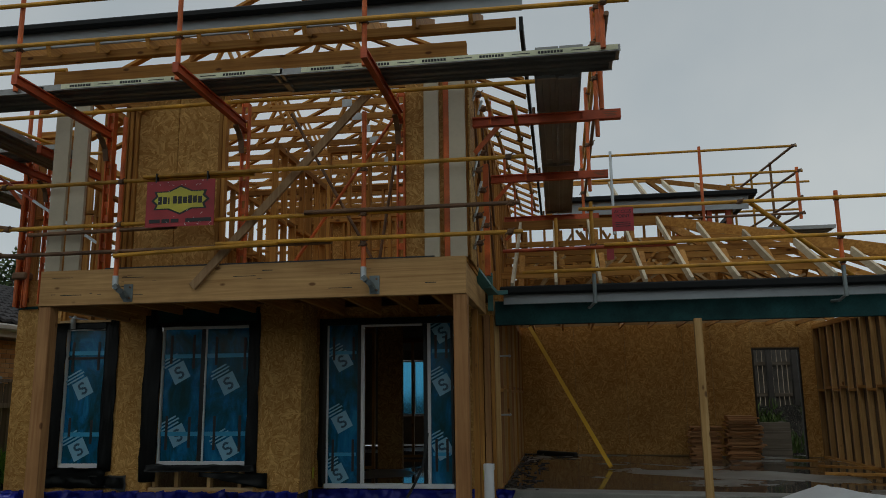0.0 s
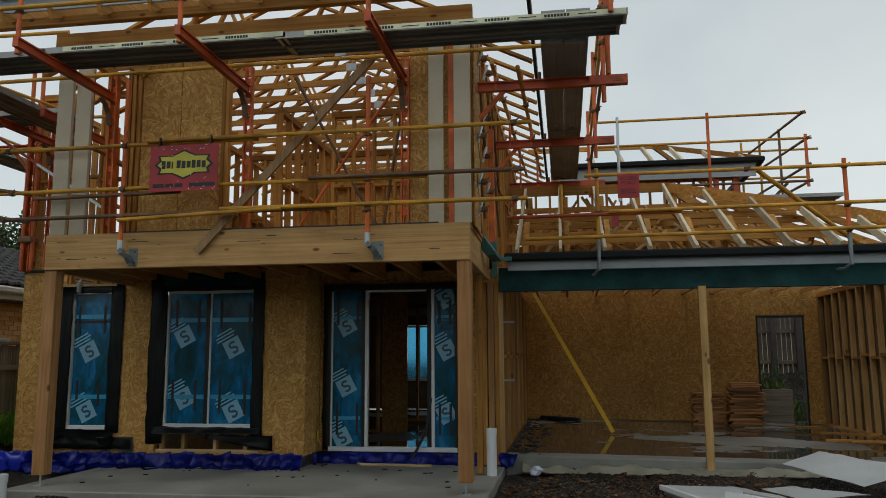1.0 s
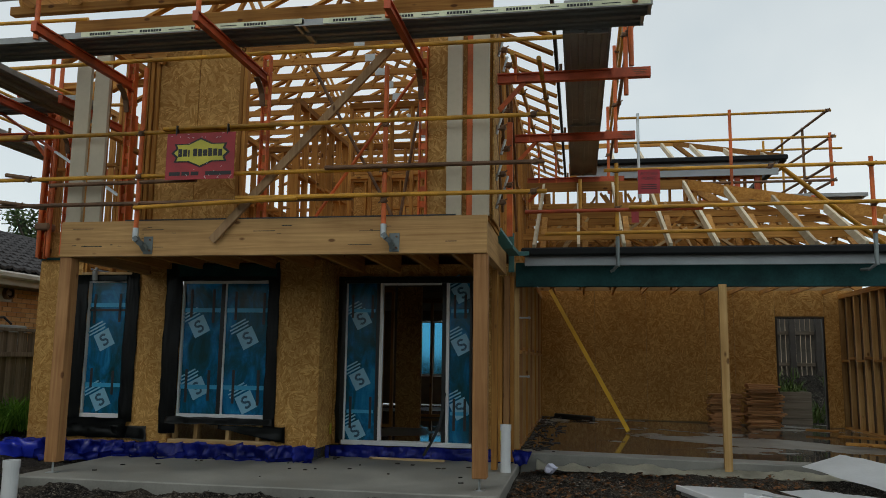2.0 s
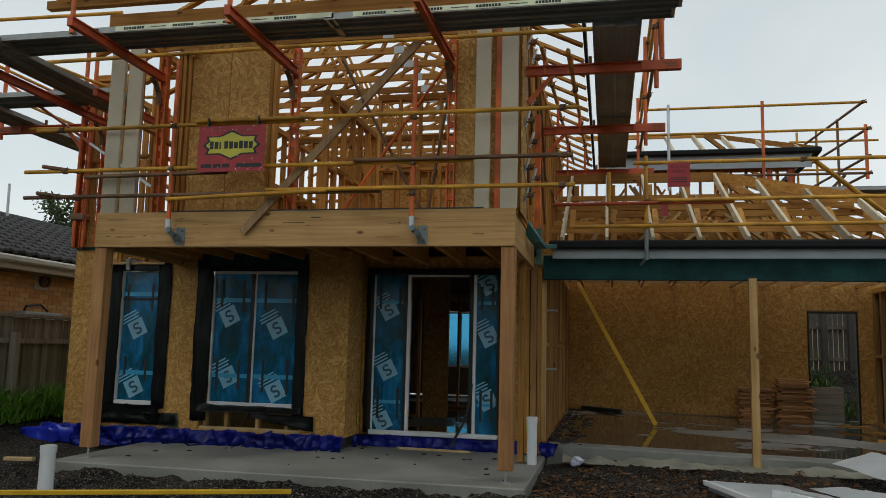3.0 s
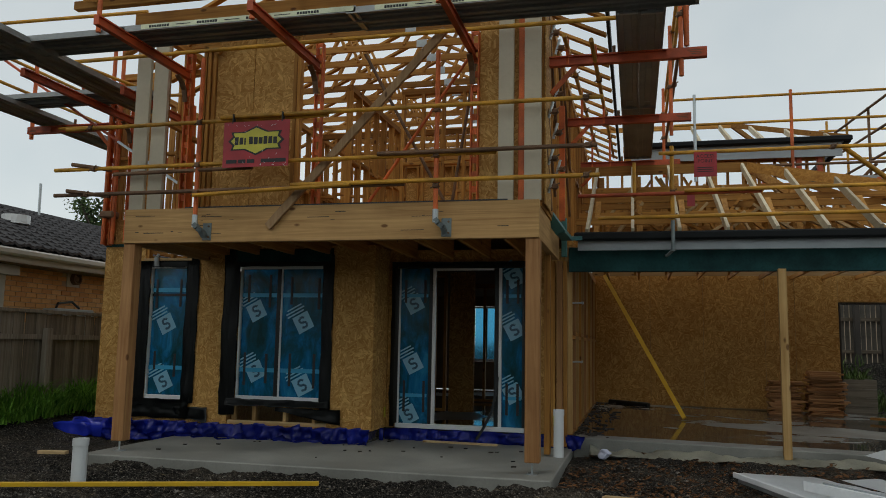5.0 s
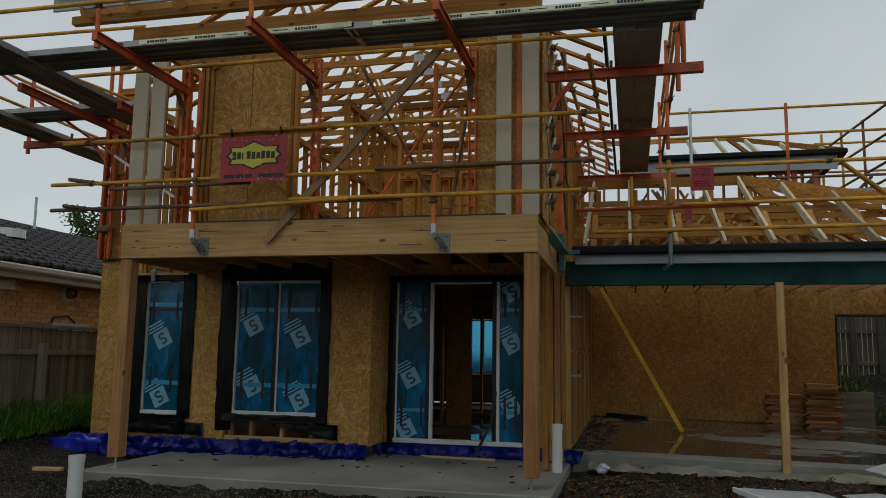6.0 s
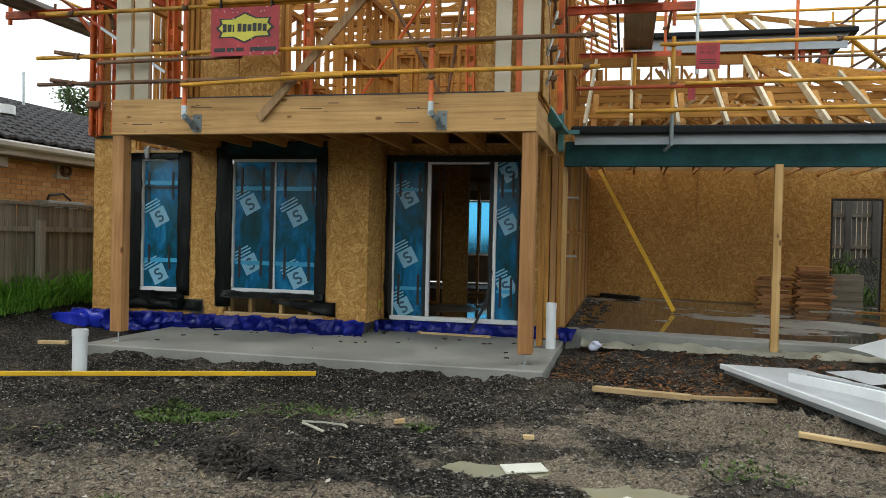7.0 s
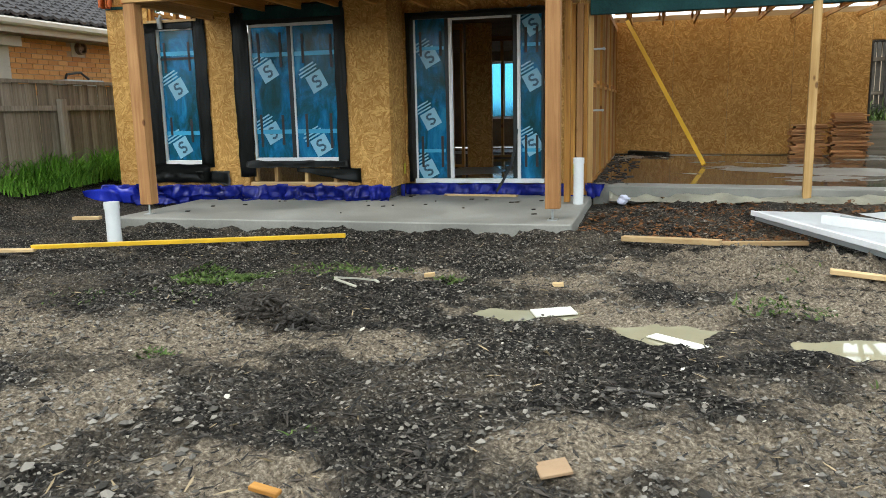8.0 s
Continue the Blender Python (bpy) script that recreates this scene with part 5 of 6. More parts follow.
# studs in the gap below the double window
sub = thing("sill_frame", (-3.7, 1.9, 0.4), "short pine studs in the gap under the window", "frame")
for x in (-4.38, -4.07, -3.62, -3.2, -2.99):
    box_part("stud", (x, 1.85, 0.345), (x + 0.05, 1.93, 0.625), pale_z, sub)
box_part("bottom_plate", (-4.44, 1.85, 0.30), (-2.98, 1.93, 0.344), pale_x, sub)
# tarp along the foot of the wall
tarp_blue = plain("blue_slab_membrane", (0.016, 0.032, 0.40), 0.2, vary=0.35, scale=8, bumpy=0.35)
tarp = thing("slab_membrane", (-4, 1.75, 0.05), "creased shiny blue plastic membrane along the slab edge", "membrane")
flap(-6.75, -2.33, 0.07, 0.315, 1.79, tarp, "membrane_strip", tarp_blue, 0.24, 0.06, 130, 10, seed=12.0)
flap(-6.2, -2.3, 0.05, 0.17, 1.70, tarp, "membrane_fold", tarp_blue, 0.3, 0.07, 90, 6, seed=17.0)
flap(0.12, 0.32, 0.10, 0.30, 2.30, tarp, "membrane_strip", tarp_blue, 0.12, 0.06, 10, 8, seed=18.0)
flap(-2.34, 0.12, 0.12, 0.285, 2.38, tarp, "membrane_strip", tarp_blue, 0.16, 0.03, 70, 10, seed=13.0)
bm_ = bmesh.new()
for k in range(2):
    bm_box(bm_, (-6.95 + 0.25 * k, 1.55 + 0.1 * k, 0.06), (-6.4 + 0.2 * k, 1.82, 0.24 + 0.04 * k))
bmesh.ops.subdivide_edges(bm_, edges=bm_.edges[:], cuts=5, use_grid_fill=True)
for v in bm_.verts:
    q = noise.noise_vector(v.co * 6) * 0.06
    v.co += q
part("bunched_end", bm_, tarp_blue, tarp, smooth=True)
flap(-2.36, -2.30, 0.10, 0.29, 2.2, tarp, "membrane_strip", tarp_blue, 0.05, 0.02, 6, 8, seed=15.0)

# sliding door
door = thing("sliding_door", (-1.3, 2.43, FLOOR), "white sliding glass door standing open, blue film on its panels", "door")
YD = 2.42
for nm, lo, hi, m in (("sill", (-2.21, YD - 0.04, 0.285), (-0.44, YD + 0.08, 0.345), white_frame), ("head", (-2.21, YD - 0.04, 2.46), (-0.44, YD + 0.08, 2.50), black_wrap),
                      ("jamb", (-2.24, YD - 0.04, 0.346), (-2.19, YD + 0.08, 2.459), black_wrap), ("jamb", (-0.47, YD - 0.04, 0.346), (-0.44, YD + 0.08, 2.459), black_wrap),
                      ("stile", (-1.71, YD - 0.03, 0.346), (-1.67, YD + 0.04, 2.459), white_frame), ("stile", (-1.76, YD - 0.02, 0.346), (-1.711, YD + 0.04, 2.459), black_wrap),
                      ("stile", (-0.79, YD - 0.03, 0.346), (-0.75, YD + 0.04, 2.459), white_frame), ("stile", (-0.85, YD - 0.01, 0.346), (-0.791, YD + 0.04, 2.459), black_wrap),
                      ("stile", (-2.189, YD - 0.03, 0.346), (-2.172, YD + 0.04, 2.459), white_frame), ("head_bead", (-1.669, YD - 0.03, 2.43), (-0.86, YD + 0.0, 2.459), white_frame)):
    box_part(nm, lo, hi, m, door)
for a, b, marks in ((-2.17, -1.762, ((-1.98, 1.15), (-2.03, 0.46), (-1.98, 1.97))), (-0.748, -0.472, ((-0.59, 0.79), (-0.58, 1.63), (-0.58, 2.33)))):
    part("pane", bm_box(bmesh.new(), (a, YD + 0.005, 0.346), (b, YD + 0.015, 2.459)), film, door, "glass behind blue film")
    for z in (0.70, 2.06):
        box_part("tape_band", (a + 0.02, YD - 0.002, z), (b - 0.02, YD + 0.004, z + 0.045), film_mid, door, bev=0)
    for x in (a + 0.07, b - 0.06):
        for za, zb in ((0.5, 0.92), (1.98, 2.3)):
            box_part("dark_strap", (x - 0.017, YD - 0.006, za), (x + 0.017, YD - 0.0025, zb), ink, door, bev=0.001)
    for x, z in marks:
        print_mark(x, z, YD + 0.0035, door, 0.23)
flap(-2.30, -2.22, 0.3, 2.54, 2.40, door, "wrap_edge", black_wrap, 0.02, 0.03, 4, 16, seed=20.0)
flap(-2.28, -0.4, 2.49, 2.55, 2.40, door, "wrap_edge", black_wrap, 0.02, 0.02, 16, 3, seed=21.0)
bm_ = bmesh.new()
pts = [(-0.79, 2.36, 1.0), (-0.83, 2.34, 0.7), (-0.86, 2.33, 0.55), (-0.97, 2.32, 0.33), (-1.06, 2.31, 0.18)]
for p, q in zip(pts[:-1], pts[1:]):
    bm_beam(bm_, p, q, 0.035, 0.006, (0, 1, 0))
part("loose_strap", bm_, black_wrap, door, "loose black plastic strap")
for x, y in ((-2.345, 2.3), (-0.02, 2.18)):
    solid("yellow_tag", bm_box(bmesh.new(), (x, y, 0.42), (x + 0.012, y + 0.05, 0.56)) if x < -1 else bm_box(bmesh.new(), (x - 0.02, y, 0.42), (x + 0.04, y + 0.01, 0.55)), sign_yellow, "small yellow tag stapled to the timber", "tag", "yellow tags")

# inside the house: lined partition, studs and a far window
tagged(solid("wall_partition", bm_box(bmesh.new(), (-2.08, 5.0, FLOOR), (-1.66, 5.1, 2.65)), osb_front), "strand board partition beyond the glass door", "wall", kind="structure")
stud_wall("x", 5.05, -2.9, -2.14, FLOOR, 2.65, "pine studs at the end of the inner partition", 0.2, nog=False)
stud_wall("x", 7.6, -2.6, -0.1, FLOOR, 2.65, "pine stud partition deep inside the house", 0.62, nog=False)
stud_wall("y", -2.9, 3.2, 4.9, FLOOR, 2.65, "pine stud partition inside the front room", 0.45)
back_film, _nt, _b = nodes_of("backlit_blue_film")
_b.inputs["Base Color"].default_value = (0.07, 0.36, 0.58, 1)
_b.inputs["Roughness"].default_value = 0.25
_b.inputs["Transmission Weight"].default_value = 0.95
_b.inputs["IOR"].default_value = 1.1
bump(_nt, _b, noise_tex(_nt, coords(_nt, (3, 3, 14)), 2.0, 4), 0.2, 0.01)
bw = framed_window("window_unit", -3.05, -2.42, 1.0, 2.40, 11.86, "far window in blue film at the back of the house", mullions=(-2.74,), glass=back_film)

# ---- pipes and porch oddments ----
pvc = plain("white_pvc", (0.66, 0.68, 0.68), 0.35, vary=0.08)


def pipe(x, y, z0, z1, r, label):
    t = thing("stormwater_pipe", (x, y, z0), label, "pipe", "pipes")
    tube_part("pipe_wall", (x, y, z0), (x, y, z1), r, pvc, t, seg=20, hollow=r - 0.006)
    tube_part("socket", (x, y, z1 - 0.07), (x, y, z1), r + 0.006, pvc, t, seg=20, hollow=r - 0.002)


pipe(0.10, 1.45, PORCH - 0.05, 0.68, 0.06, "white plastic pipe standing by the porch corner")
pipe(-4.42, -1.10, -0.1, 0.42, 0.072, "white plastic pipe standing out of the soil")
bm_ = bmesh.new()
bm_tube(bm_, (-5.62, 1.78, 2.45), (-5.62, 1.76, 2.58), 0.035, 10)
bm_tube(bm_, (-5.62, 1.76, 2.58), (-5.62, 1.8, 2.62), 0.02, 8)
solid("porch_lamp_fitting", bm_, galv, "small galvanised fitting over the narrow window", "fitting")
box_t = thing("porch_ceiling_frame", (-2.4, 1, 2.6), "dark pine joists under the upper floor of the porch", "joists")
for k in range(9):
    box_part("joist", (-4.6 + 0.52 * k, 0.1, 2.6), (-4.555 + 0.52 * k, 2.44, 2.88), pine_y, box_t)

# clips on the pipes that run up the garage frame
for y, z in ((2.9, 2.02), (2.7, 1.22)):
    clip = thing("pipe_clip", (0.2, y, z), "galvanised clip on the garage stud frame", "clip", "pipe clips")
    box_part("plate", (0.12, y - 0.02, z - 0.012), (0.30, y + 0.02, z + 0.012), galv, clip)
    tube_part("tube_end", (0.29, y - 0.05, z), (0.29, y + 0.05, z), 0.018, galv, clip)

# ---- garage things ----
solid("yellow_brace", bm_beam(bmesh.new(), (0.425, 7.3, 2.79), (1.77, 5.79, GAR + 0.04), 0.07, 0.05, (0, 1, 0), 0.004), plain("yellow_brace_paint", (0.88, 0.52, 0.03), 0.45, vary=0.12), "yellow steel brace leaning in the garage", "brace")
tan_batten = timber("tan_sawn_batten", (0.40, 0.19, 0.075), (0.66, 0.36, 0.17), "x", False)


def batten_stack(x0, y0, n, label):
    """Flat sawn pieces piled in an untidy stack."""
    t = thing("batten_stack", (x0 + 0.3, y0 + 0.25, GAR - 0.02), label, "stack", "batten stacks")
    meshes = [mesh_of("batten", bm_box(bmesh.new(), (0, 0, 0), (ln, 0.32, 0.032), 0.004), tan_batten) for ln in (0.6, 0.56, 0.5)]
    for k in range(n):
        ob = new("batten", meshes[(k * 7 + k // 3) % 3])
        ob.parent = t
        ob.matrix_parent_inverse = Matrix.Translation(-t.matrix_basis.translation)
        ob.matrix_basis = pose(x0 + random.uniform(-0.03, 0.03) + (0.05 if k % 5 == 2 else 0), y0 + random.uniform(-0.04, 0.04), GAR - 0.025 + 0.0335 * k, random.uniform(-0.6, 0.6), random.uniform(-0.8, 0.8), random.uniform(-4, 4))


batten_stack(3.47, 8.15, 19, "low stack of tan sawn pieces on the wet garage floor")
batten_stack(4.15, 8.1, 25, "taller stack of tan sawn pieces on the wet garage floor")
batten_stack(4.3, 8.5, 21, "stack of tan sawn pieces against the garage back wall")
planter = thing("timber_box", (5.6, 10.4, 0.1), "weathered grey timber box outside the back opening", "box")
grey_wood = timber("weathered_grey_timber", (0.13, 0.11, 0.085), (0.30, 0.26, 0.21), "x", False)
grey_wood_z = timber("weathered_fence_timber", (0.16, 0.135, 0.10), (0.36, 0.31, 0.25), "z", False)
for k in range(4):
    box_part("board", (5.1, 10.2, 0.08 + 0.19 * k), (5.88, 10.24, 0.265 + 0.19 * k), grey_wood, planter)
    box_part("board", (5.84, 10.245, 0.08 + 0.19 * k), (5.88, 11.0, 0.265 + 0.19 * k), grey_wood, planter)
bm_ = bmesh.new()
for k in range(150):
    x, y = 0.20 + 0.42 * random.random() ** 2, random.uniform(2.5, 8.95)
    a = random.uniform(0, 3.14)
    l = random.uniform(0.03, 0.16)
    bm_beam(bm_, (x, y, GAR + 0.035), (x + l * math.cos(a), y + l * math.sin(a), GAR + random.uniform(0.03, 0.055)), 0.025, 0.015)
solid("sawn_offcuts", bm_, bark_wet, "wet offcuts and chips along the stud frame", "debris", kind="stuff")
solid("rolled_strip", bm_beam(bmesh.new(), (0.45, 8.9, GAR + 0.07), (1.25, 8.5, GAR + 0.05), 0.12, 0.09, bev=0.02), black_wrap, "dark rolled strip on the garage floor", "roll")
for a, b in (((5.2, 6.2), (6.0, 5.7)), ((5.0, 7.4), (5.5, 7.2)), ((4.9, 4.9), (5.9, 4.6))):
    solid("timber_offcut", bm_beam(bmesh.new(), (*a, GAR + 0.025), (*b, GAR + 0.025), 0.09, 0.04, bev=0.003), pine_x, "sawn pine offcut on the garage floor", "timber", "offcuts")
cream = plain("cream_membrane", (0.52, 0.50, 0.40), 0.5, vary=0.35, scale=10, bumpy=0.3)
bm_ = bmesh.new()
rows_ = []
for i in range(120):
    x = 0.42 + 4.6 * i / 119
    r = []
    for j in range(7):
        y = 2.30 - 0.06 * j
        z = 0.10 + 0.10 * max(0, noise.noise(Vector((x * 1.3, j * 0.4, 3))) + 0.5 * noise.noise(Vector((x * 4.1, j * 0.5, 9)))) * (1.4 if j < 4 else 0.4) + 0.03 * (3 - abs(j - 2)) / 3 + 0.015 * noise.noise(Vector((x * 11, j, 1)))
        r.append(bm_.verts.new((x, y - 0.05 * noise.noise(Vector((x * 3, 0, 7))), z)))
    rows_.append(r)
for p, q in zip(rows_[:-1], rows_[1:]):
    for j in range(6):
        bm_.faces.new((p[j], q[j], q[j + 1], p[j + 1]))
bmesh.ops.solidify(bm_, geom=list(bm_.faces), thickness=0.004)
solid("ground_membrane", bm_, cream, "crumpled cream membrane along the garage slab", "membrane", smooth=True)
bm_ = bmesh.new()
bmesh.ops.create_icosphere(bm_, subdivisions=3, radius=0.075, matrix=Matrix.Translation((0.62, 1.85, 0.16)))
for v in bm_.verts:
    v.co += noise.noise_vector(v.co * 14) * 0.045
    v.co.z = 0.06 + (v.co.z - 0.06) * 0.8
solid("plastic_bag", bm_, plain("white_plastic_bag", (0.62, 0.64, 0.78), 0.4, vary=0.1), "crumpled white plastic bag by the slab", "bag")


# ---- loose things on the soil ----
def stick(name, a, b, w, h, mat, label, cat, group=""):
    za, zb = ground_z(*a) + h / 2 + 0.012, ground_z(*b) + h / 2 + 0.012
    return solid(name, bm_beam(bmesh.new(), (*a, za), (*b, zb), w, h, bev=0.003), mat, label, cat, group)


stick("timber_length", (0.70, -0.68), (1.53, -0.95), 0.09, 0.045, pale_x, "pale sawn pine length lying on the soil", "timber", "loose timbers")
stick("timber_length", (1.30, -0.48), (2.31, -0.46), 0.07, 0.035, pale_x, "pale sawn pine length lying on the soil", "timber", "loose timbers")
stick("timber_length", (2.18, -2.03), (3.3, -2.15), 0.07, 0.035, pale_x, "pale sawn pine length lying on the soil", "timber", "loose timbers")
stick("timber_length", (-5.98, 0.17), (-5.6, 0.18), 0.07, 0.04, pale_x, "short pale pine offcut on the soil", "timber", "loose timbers")
bar = thing("yellow_bar", (-3.2, -1.5, 0.03), "long yellow painted bar lying on the soil", "bar")
beam_part("bar", (-4.76, -1.86, 0.075), (-1.95, -0.87, 0.085), 0.045, 0.04, plain("yellow_bar_paint", (0.70, 0.42, 0.02), 0.45, vary=0.2), bar)
beam_part("end_board", (-6.0, -2.30, 0.07), (-4.72, -1.87, 0.05), 0.08, 0.03, pale_x, bar, "pale board under the bar")

sheet_white = plain("white_cladding_sheet", (0.80, 0.82, 0.83), 0.45, vary=0.12, scale=6)


def cladding(corners, thick, label, lip=0.0):
    t = thing("cladding_sheet", corners[0], label, "sheet", "white sheets")
    bm = bmesh.new()
    c = [Vector(p) for p in corners]
    n = 14
    g = [[None] * (n + 1) for _ in range(7)]
    for i in range(7):
        for j in range(n + 1):
            u, v = i / 6, j / n
            p = c[0].lerp(c[1], v).lerp(c[3].lerp(c[2], v), u)
            if i == 6:
                p = p + Vector((noise.noise(Vector((j * 0.9, 1, 0))), noise.noise(Vector((j * 0.9, 5, 0))), 0)) * 0.12
            p.z += 0.012 * noise.noise(Vector((p.x * 3, p.y * 3, 1)))
            g[i][j] = bm.verts.new(p)
    for i in range(6):
        for j in range(n):
            bm.faces.new((g[i][j], g[i + 1][j], g[i + 1][j + 1], g[i][j + 1]))
    bmesh.ops.solidify(bm, geom=list(bm.faces), thickness=thick)
    part("sheet", bm, sheet_white, t)
    if lip:
        beam_part("rolled_edge", c[0] + Vector((0, 0, -0.02)), c[1] + Vector((0, 0, -0.02)), 0.03, 0.05, sheet_white, t)
        beam_part("lower_edge", c[0] + Vector((0.05, 0.06, -0.075)), c[1] + Vector((0.05, 0.02, -0.075)), 0.02, 0.06, fascia_grey, t)
    return t


big = cladding([(1.96, 0.68, 0.17), (2.74, -2.35, 0.26), (3.9, -2.0, 0.24), (2.75, 0.95, 0.13)], 0.012, "torn white cladding sheet lying on the soil", 1)
channel = thing("cladding_channel", (2.7, -0.6, 0.27), "white box channel lying on the sheet", "channel")
beam_part("web", (2.52, -0.28, 0.235), (3.5, -2.1, 0.30), 0.2, 0.012, sheet_white, channel)
beam_part("flange", (2.43, -0.33, 0.23), (3.40, -2.15, 0.29), 0.012, 0.09, sheet_white, channel)
beam_part("flange", (2.61, -0.22, 0.21), (3.60, -2.05, 0.27), 0.012, 0.09, fascia_grey, channel)
cladding([(3.45, 1.72, 0.28), (3.95, 0.6, 0.2), (4.6, 0.9, 0.35), (3.95, 2.0, 0.4)], 0.006, "bent white cladding sheet by the garage slab", 0)
cladding([(2.95, 0.62, 0.16), (3.25, 0.1, 0.14), (3.9, 0.4, 0.16), (3.3, 0.75, 0.17)], 0.006, "scrap of white cladding on the soil", 0)

water = plain("muddy_water", (0.30, 0.28, 0.19), 0.03, vary=0.1, bumpy=0.0)
for k, (px, py, rx, ry) in enumerate(PUDDLES):
    bm_ = bmesh.new()
    pts = [(px + rx * 1.7 * math.cos(a) * (1 + 0.1 * math.sin(3 * a + k)), py + ry * 1.7 * math.sin(a) * (1 + 0.1 * math.cos(2 * a))) for a in np.linspace(0, math.tau, 40, endpoint=False)]
    bm_.faces.new([bm_.verts.new((x, y, -0.013 - 0.002 * k)) for x, y in pts])
    tagged(solid("puddle", bm_, water), "shallow milky rain puddle on the soil", "puddle", kind="structure")
paper = plain("wet_white_board", (0.68, 0.66, 0.58), 0.5, vary=0.15)
solid("board_scrap", bm_beam(bmesh.new(), (0.24, -3.16, -0.002), (0.49, -3.06, 0.004), 0.17, 0.012, bev=0.002), paper, "wet white board scrap in the puddle", "scrap", "board scraps")
solid("board_scrap", bm_beam(bmesh.new(), (0.97, -3.50, -0.006), (1.24, -3.72, -0.001), 0.09, 0.008), paper, "wet white board scrap in the puddle", "scrap", "board scraps")
card = plain("brown_cardboard", (0.30, 0.195, 0.11), 0.8, vary=0.2)
solid("cardboard_scrap", bm_beam(bmesh.new(), (0.58, -5.34, ground_z(0.63, -5.3) + 0.02), (0.69, -5.30, ground_z(0.63, -5.3) + 0.035), 0.12, 0.012, bev=0.002), card, "brown cardboard scrap on the gravel", "scrap")
stick("wood_scrap", (-0.72, -2.33), (-0.64, -2.31), 0.04, 0.03, pale_x, "small pale wood chip on the soil", "scrap", "wood scraps")
stick("wood_scrap", (0.27, -2.41), (0.35, -2.40), 0.04, 0.03, pale_x, "small pale wood chip on the soil", "scrap", "wood scraps")
stick("wood_scrap", (0.77, -4.48), (1.02, -4.46), 0.028, 0.018, bark_wet, "dark wet timber stick on the mulch", "scrap", "wood scraps")
stick("wood_scrap", (-0.35, -5.72), (-0.24, -5.73), 0.04, 0.018, pine_x, "split orange wood chip on the soil", "scrap", "wood scraps")
bm_ = bmesh.new()
pts = [(-1.3, -2.70), (-1.18, -2.56), (-1.06, -2.49), (-1.02, -2.53)]
for p, q in zip(pts[:-1], pts[1:]):
    bm_beam(bm_, (*p, ground_z(*p) + 0.03), (*q, ground_z(*q) + 0.03), 0.018, 0.012)
bm_beam(bm_, (-1.3, -2.70, ground_z(-1.3, -2.70) + 0.02), (-1.12, -2.74, ground_z(-1.12, -2.74) + 0.02), 0.018, 0.012)
solid("bent_strip", bm_, cream, "bent pale strip lying on the soil", "scrap")


# ---- neighbouring house, fence, trees ----
def brick_material():
    m, nt, b = nodes_of("tan_brick")
    v, rnd = rand_shift(nt, coords(nt))
    fine = noise_tex(nt, v, 40, 5, 0.7)
    base = ramp(nt, rnd, [(0.0, (0.56, 0.26, 0.09)), (0.5, (0.68, 0.35, 0.13)), (1.0, (0.75, 0.42, 0.18))])
    col = mixc(nt, 0.5, base, ramp(nt, fine, [(0.3, (0.62, 0.6, 0.58)), (0.6, (1, 1, 1))]), "MULTIPLY")
    nt.links.new(col, b.inputs["Base Color"])
    b.inputs["Roughness"].default_value = 0.85
    bump(nt, b, fine, 0.3, 0.006)
    return m


brick = brick_material()
mortar = plain("mortar", (0.40, 0.30, 0.20), 0.9, vary=0.2)
tile_dark = plain("grey_roof_tile", (0.05, 0.045, 0.046), 0.65, vary=0.4, scale=6, spec=0.25)
cream_trim = plain("cream_trim_paint", (0.52, 0.49, 0.42), 0.5, vary=0.1)
shutter = plain("cream_shutter", (0.50, 0.48, 0.43), 0.5, vary=0.1)
NX = -9.1
nb = thing("neighbour_house", (-12, 6, 0.2), "single-storey tan brick house with a dark tiled roof", "house")
nb_wall = part("wall", bm_box(bmesh.new(), (NX - 6, -1.5, 0.1), (NX, 9.0, 2.85)), mortar, nb)
box_part("fascia", (-8.70, -2.2, 2.60), (-8.66, 9.3, 2.80), cream_trim, nb, "cream fascia board")
box_part("gutter", (-8.65, -2.2, 2.70), (-8.53, 9.3, 2.82), cream_trim, nb, "cream gutter", bev=0.03)
box_part("soffit", (NX, -2.1, 2.58), (-8.70, 9.25, 2.60), shade_brown, nb, "eave soffit with its shade put into the colour")
# roof deck and tile courses
RX0, RZ0, RX1, RZ1 = -8.60, 2.82, -12.2, 4.12
part("roof", bm_beam(bmesh.new(), (RX0 - 0.1, 3.4, RZ0), (RX1, 3.4, RZ1 - 0.03), 11.8, 0.06, (0, 0, 1)), tile_dark, nb)
part("roof", bm_beam(bmesh.new(), (-15.6, 3.4, RZ0), (RX1, 3.4, RZ1 - 0.03), 11.8, 0.06, (0, 0, 1)), tile_dark, nb)
tv, tf = [], []
sl = math.hypot(RX1 - RX0, RZ1 - RZ0)
ux, uz = (RX1 - RX0) / sl, (RZ1 - RZ0) / sl
course = 0.32
for r in range(int(sl / course) + 1):
    s0 = r * course
    for k in range(38):
        y0 = -2.2 + 0.3 * k + (0.15 if r % 2 else 0)
        prof = [(0.0, 0.03), (0.06, 0.065), (0.13, 0.03), (0.2, 0.02), (0.26, 0.05), (0.3, 0.035)]
        b0 = len(tv)
        for q, (dy, h) in enumerate(prof):
            for s, hh in ((s0, h + 0.03), (s0 + course + 0.02, h - 0.01), (s0, h - 0.02)):
                tv.append((RX0 + ux * s - uz * hh * -1 * 0, y0 + dy, RZ0 + uz * s + hh + 0.02))
        for q in range(5):
            a, c = b0 + q * 3, b0 + (q + 1) * 3
            tf.append((a, c, c + 1, a + 1))
            tf.append((a + 2, c + 2, c, a))
tm = bpy.data.meshes.new("roof_tiles")
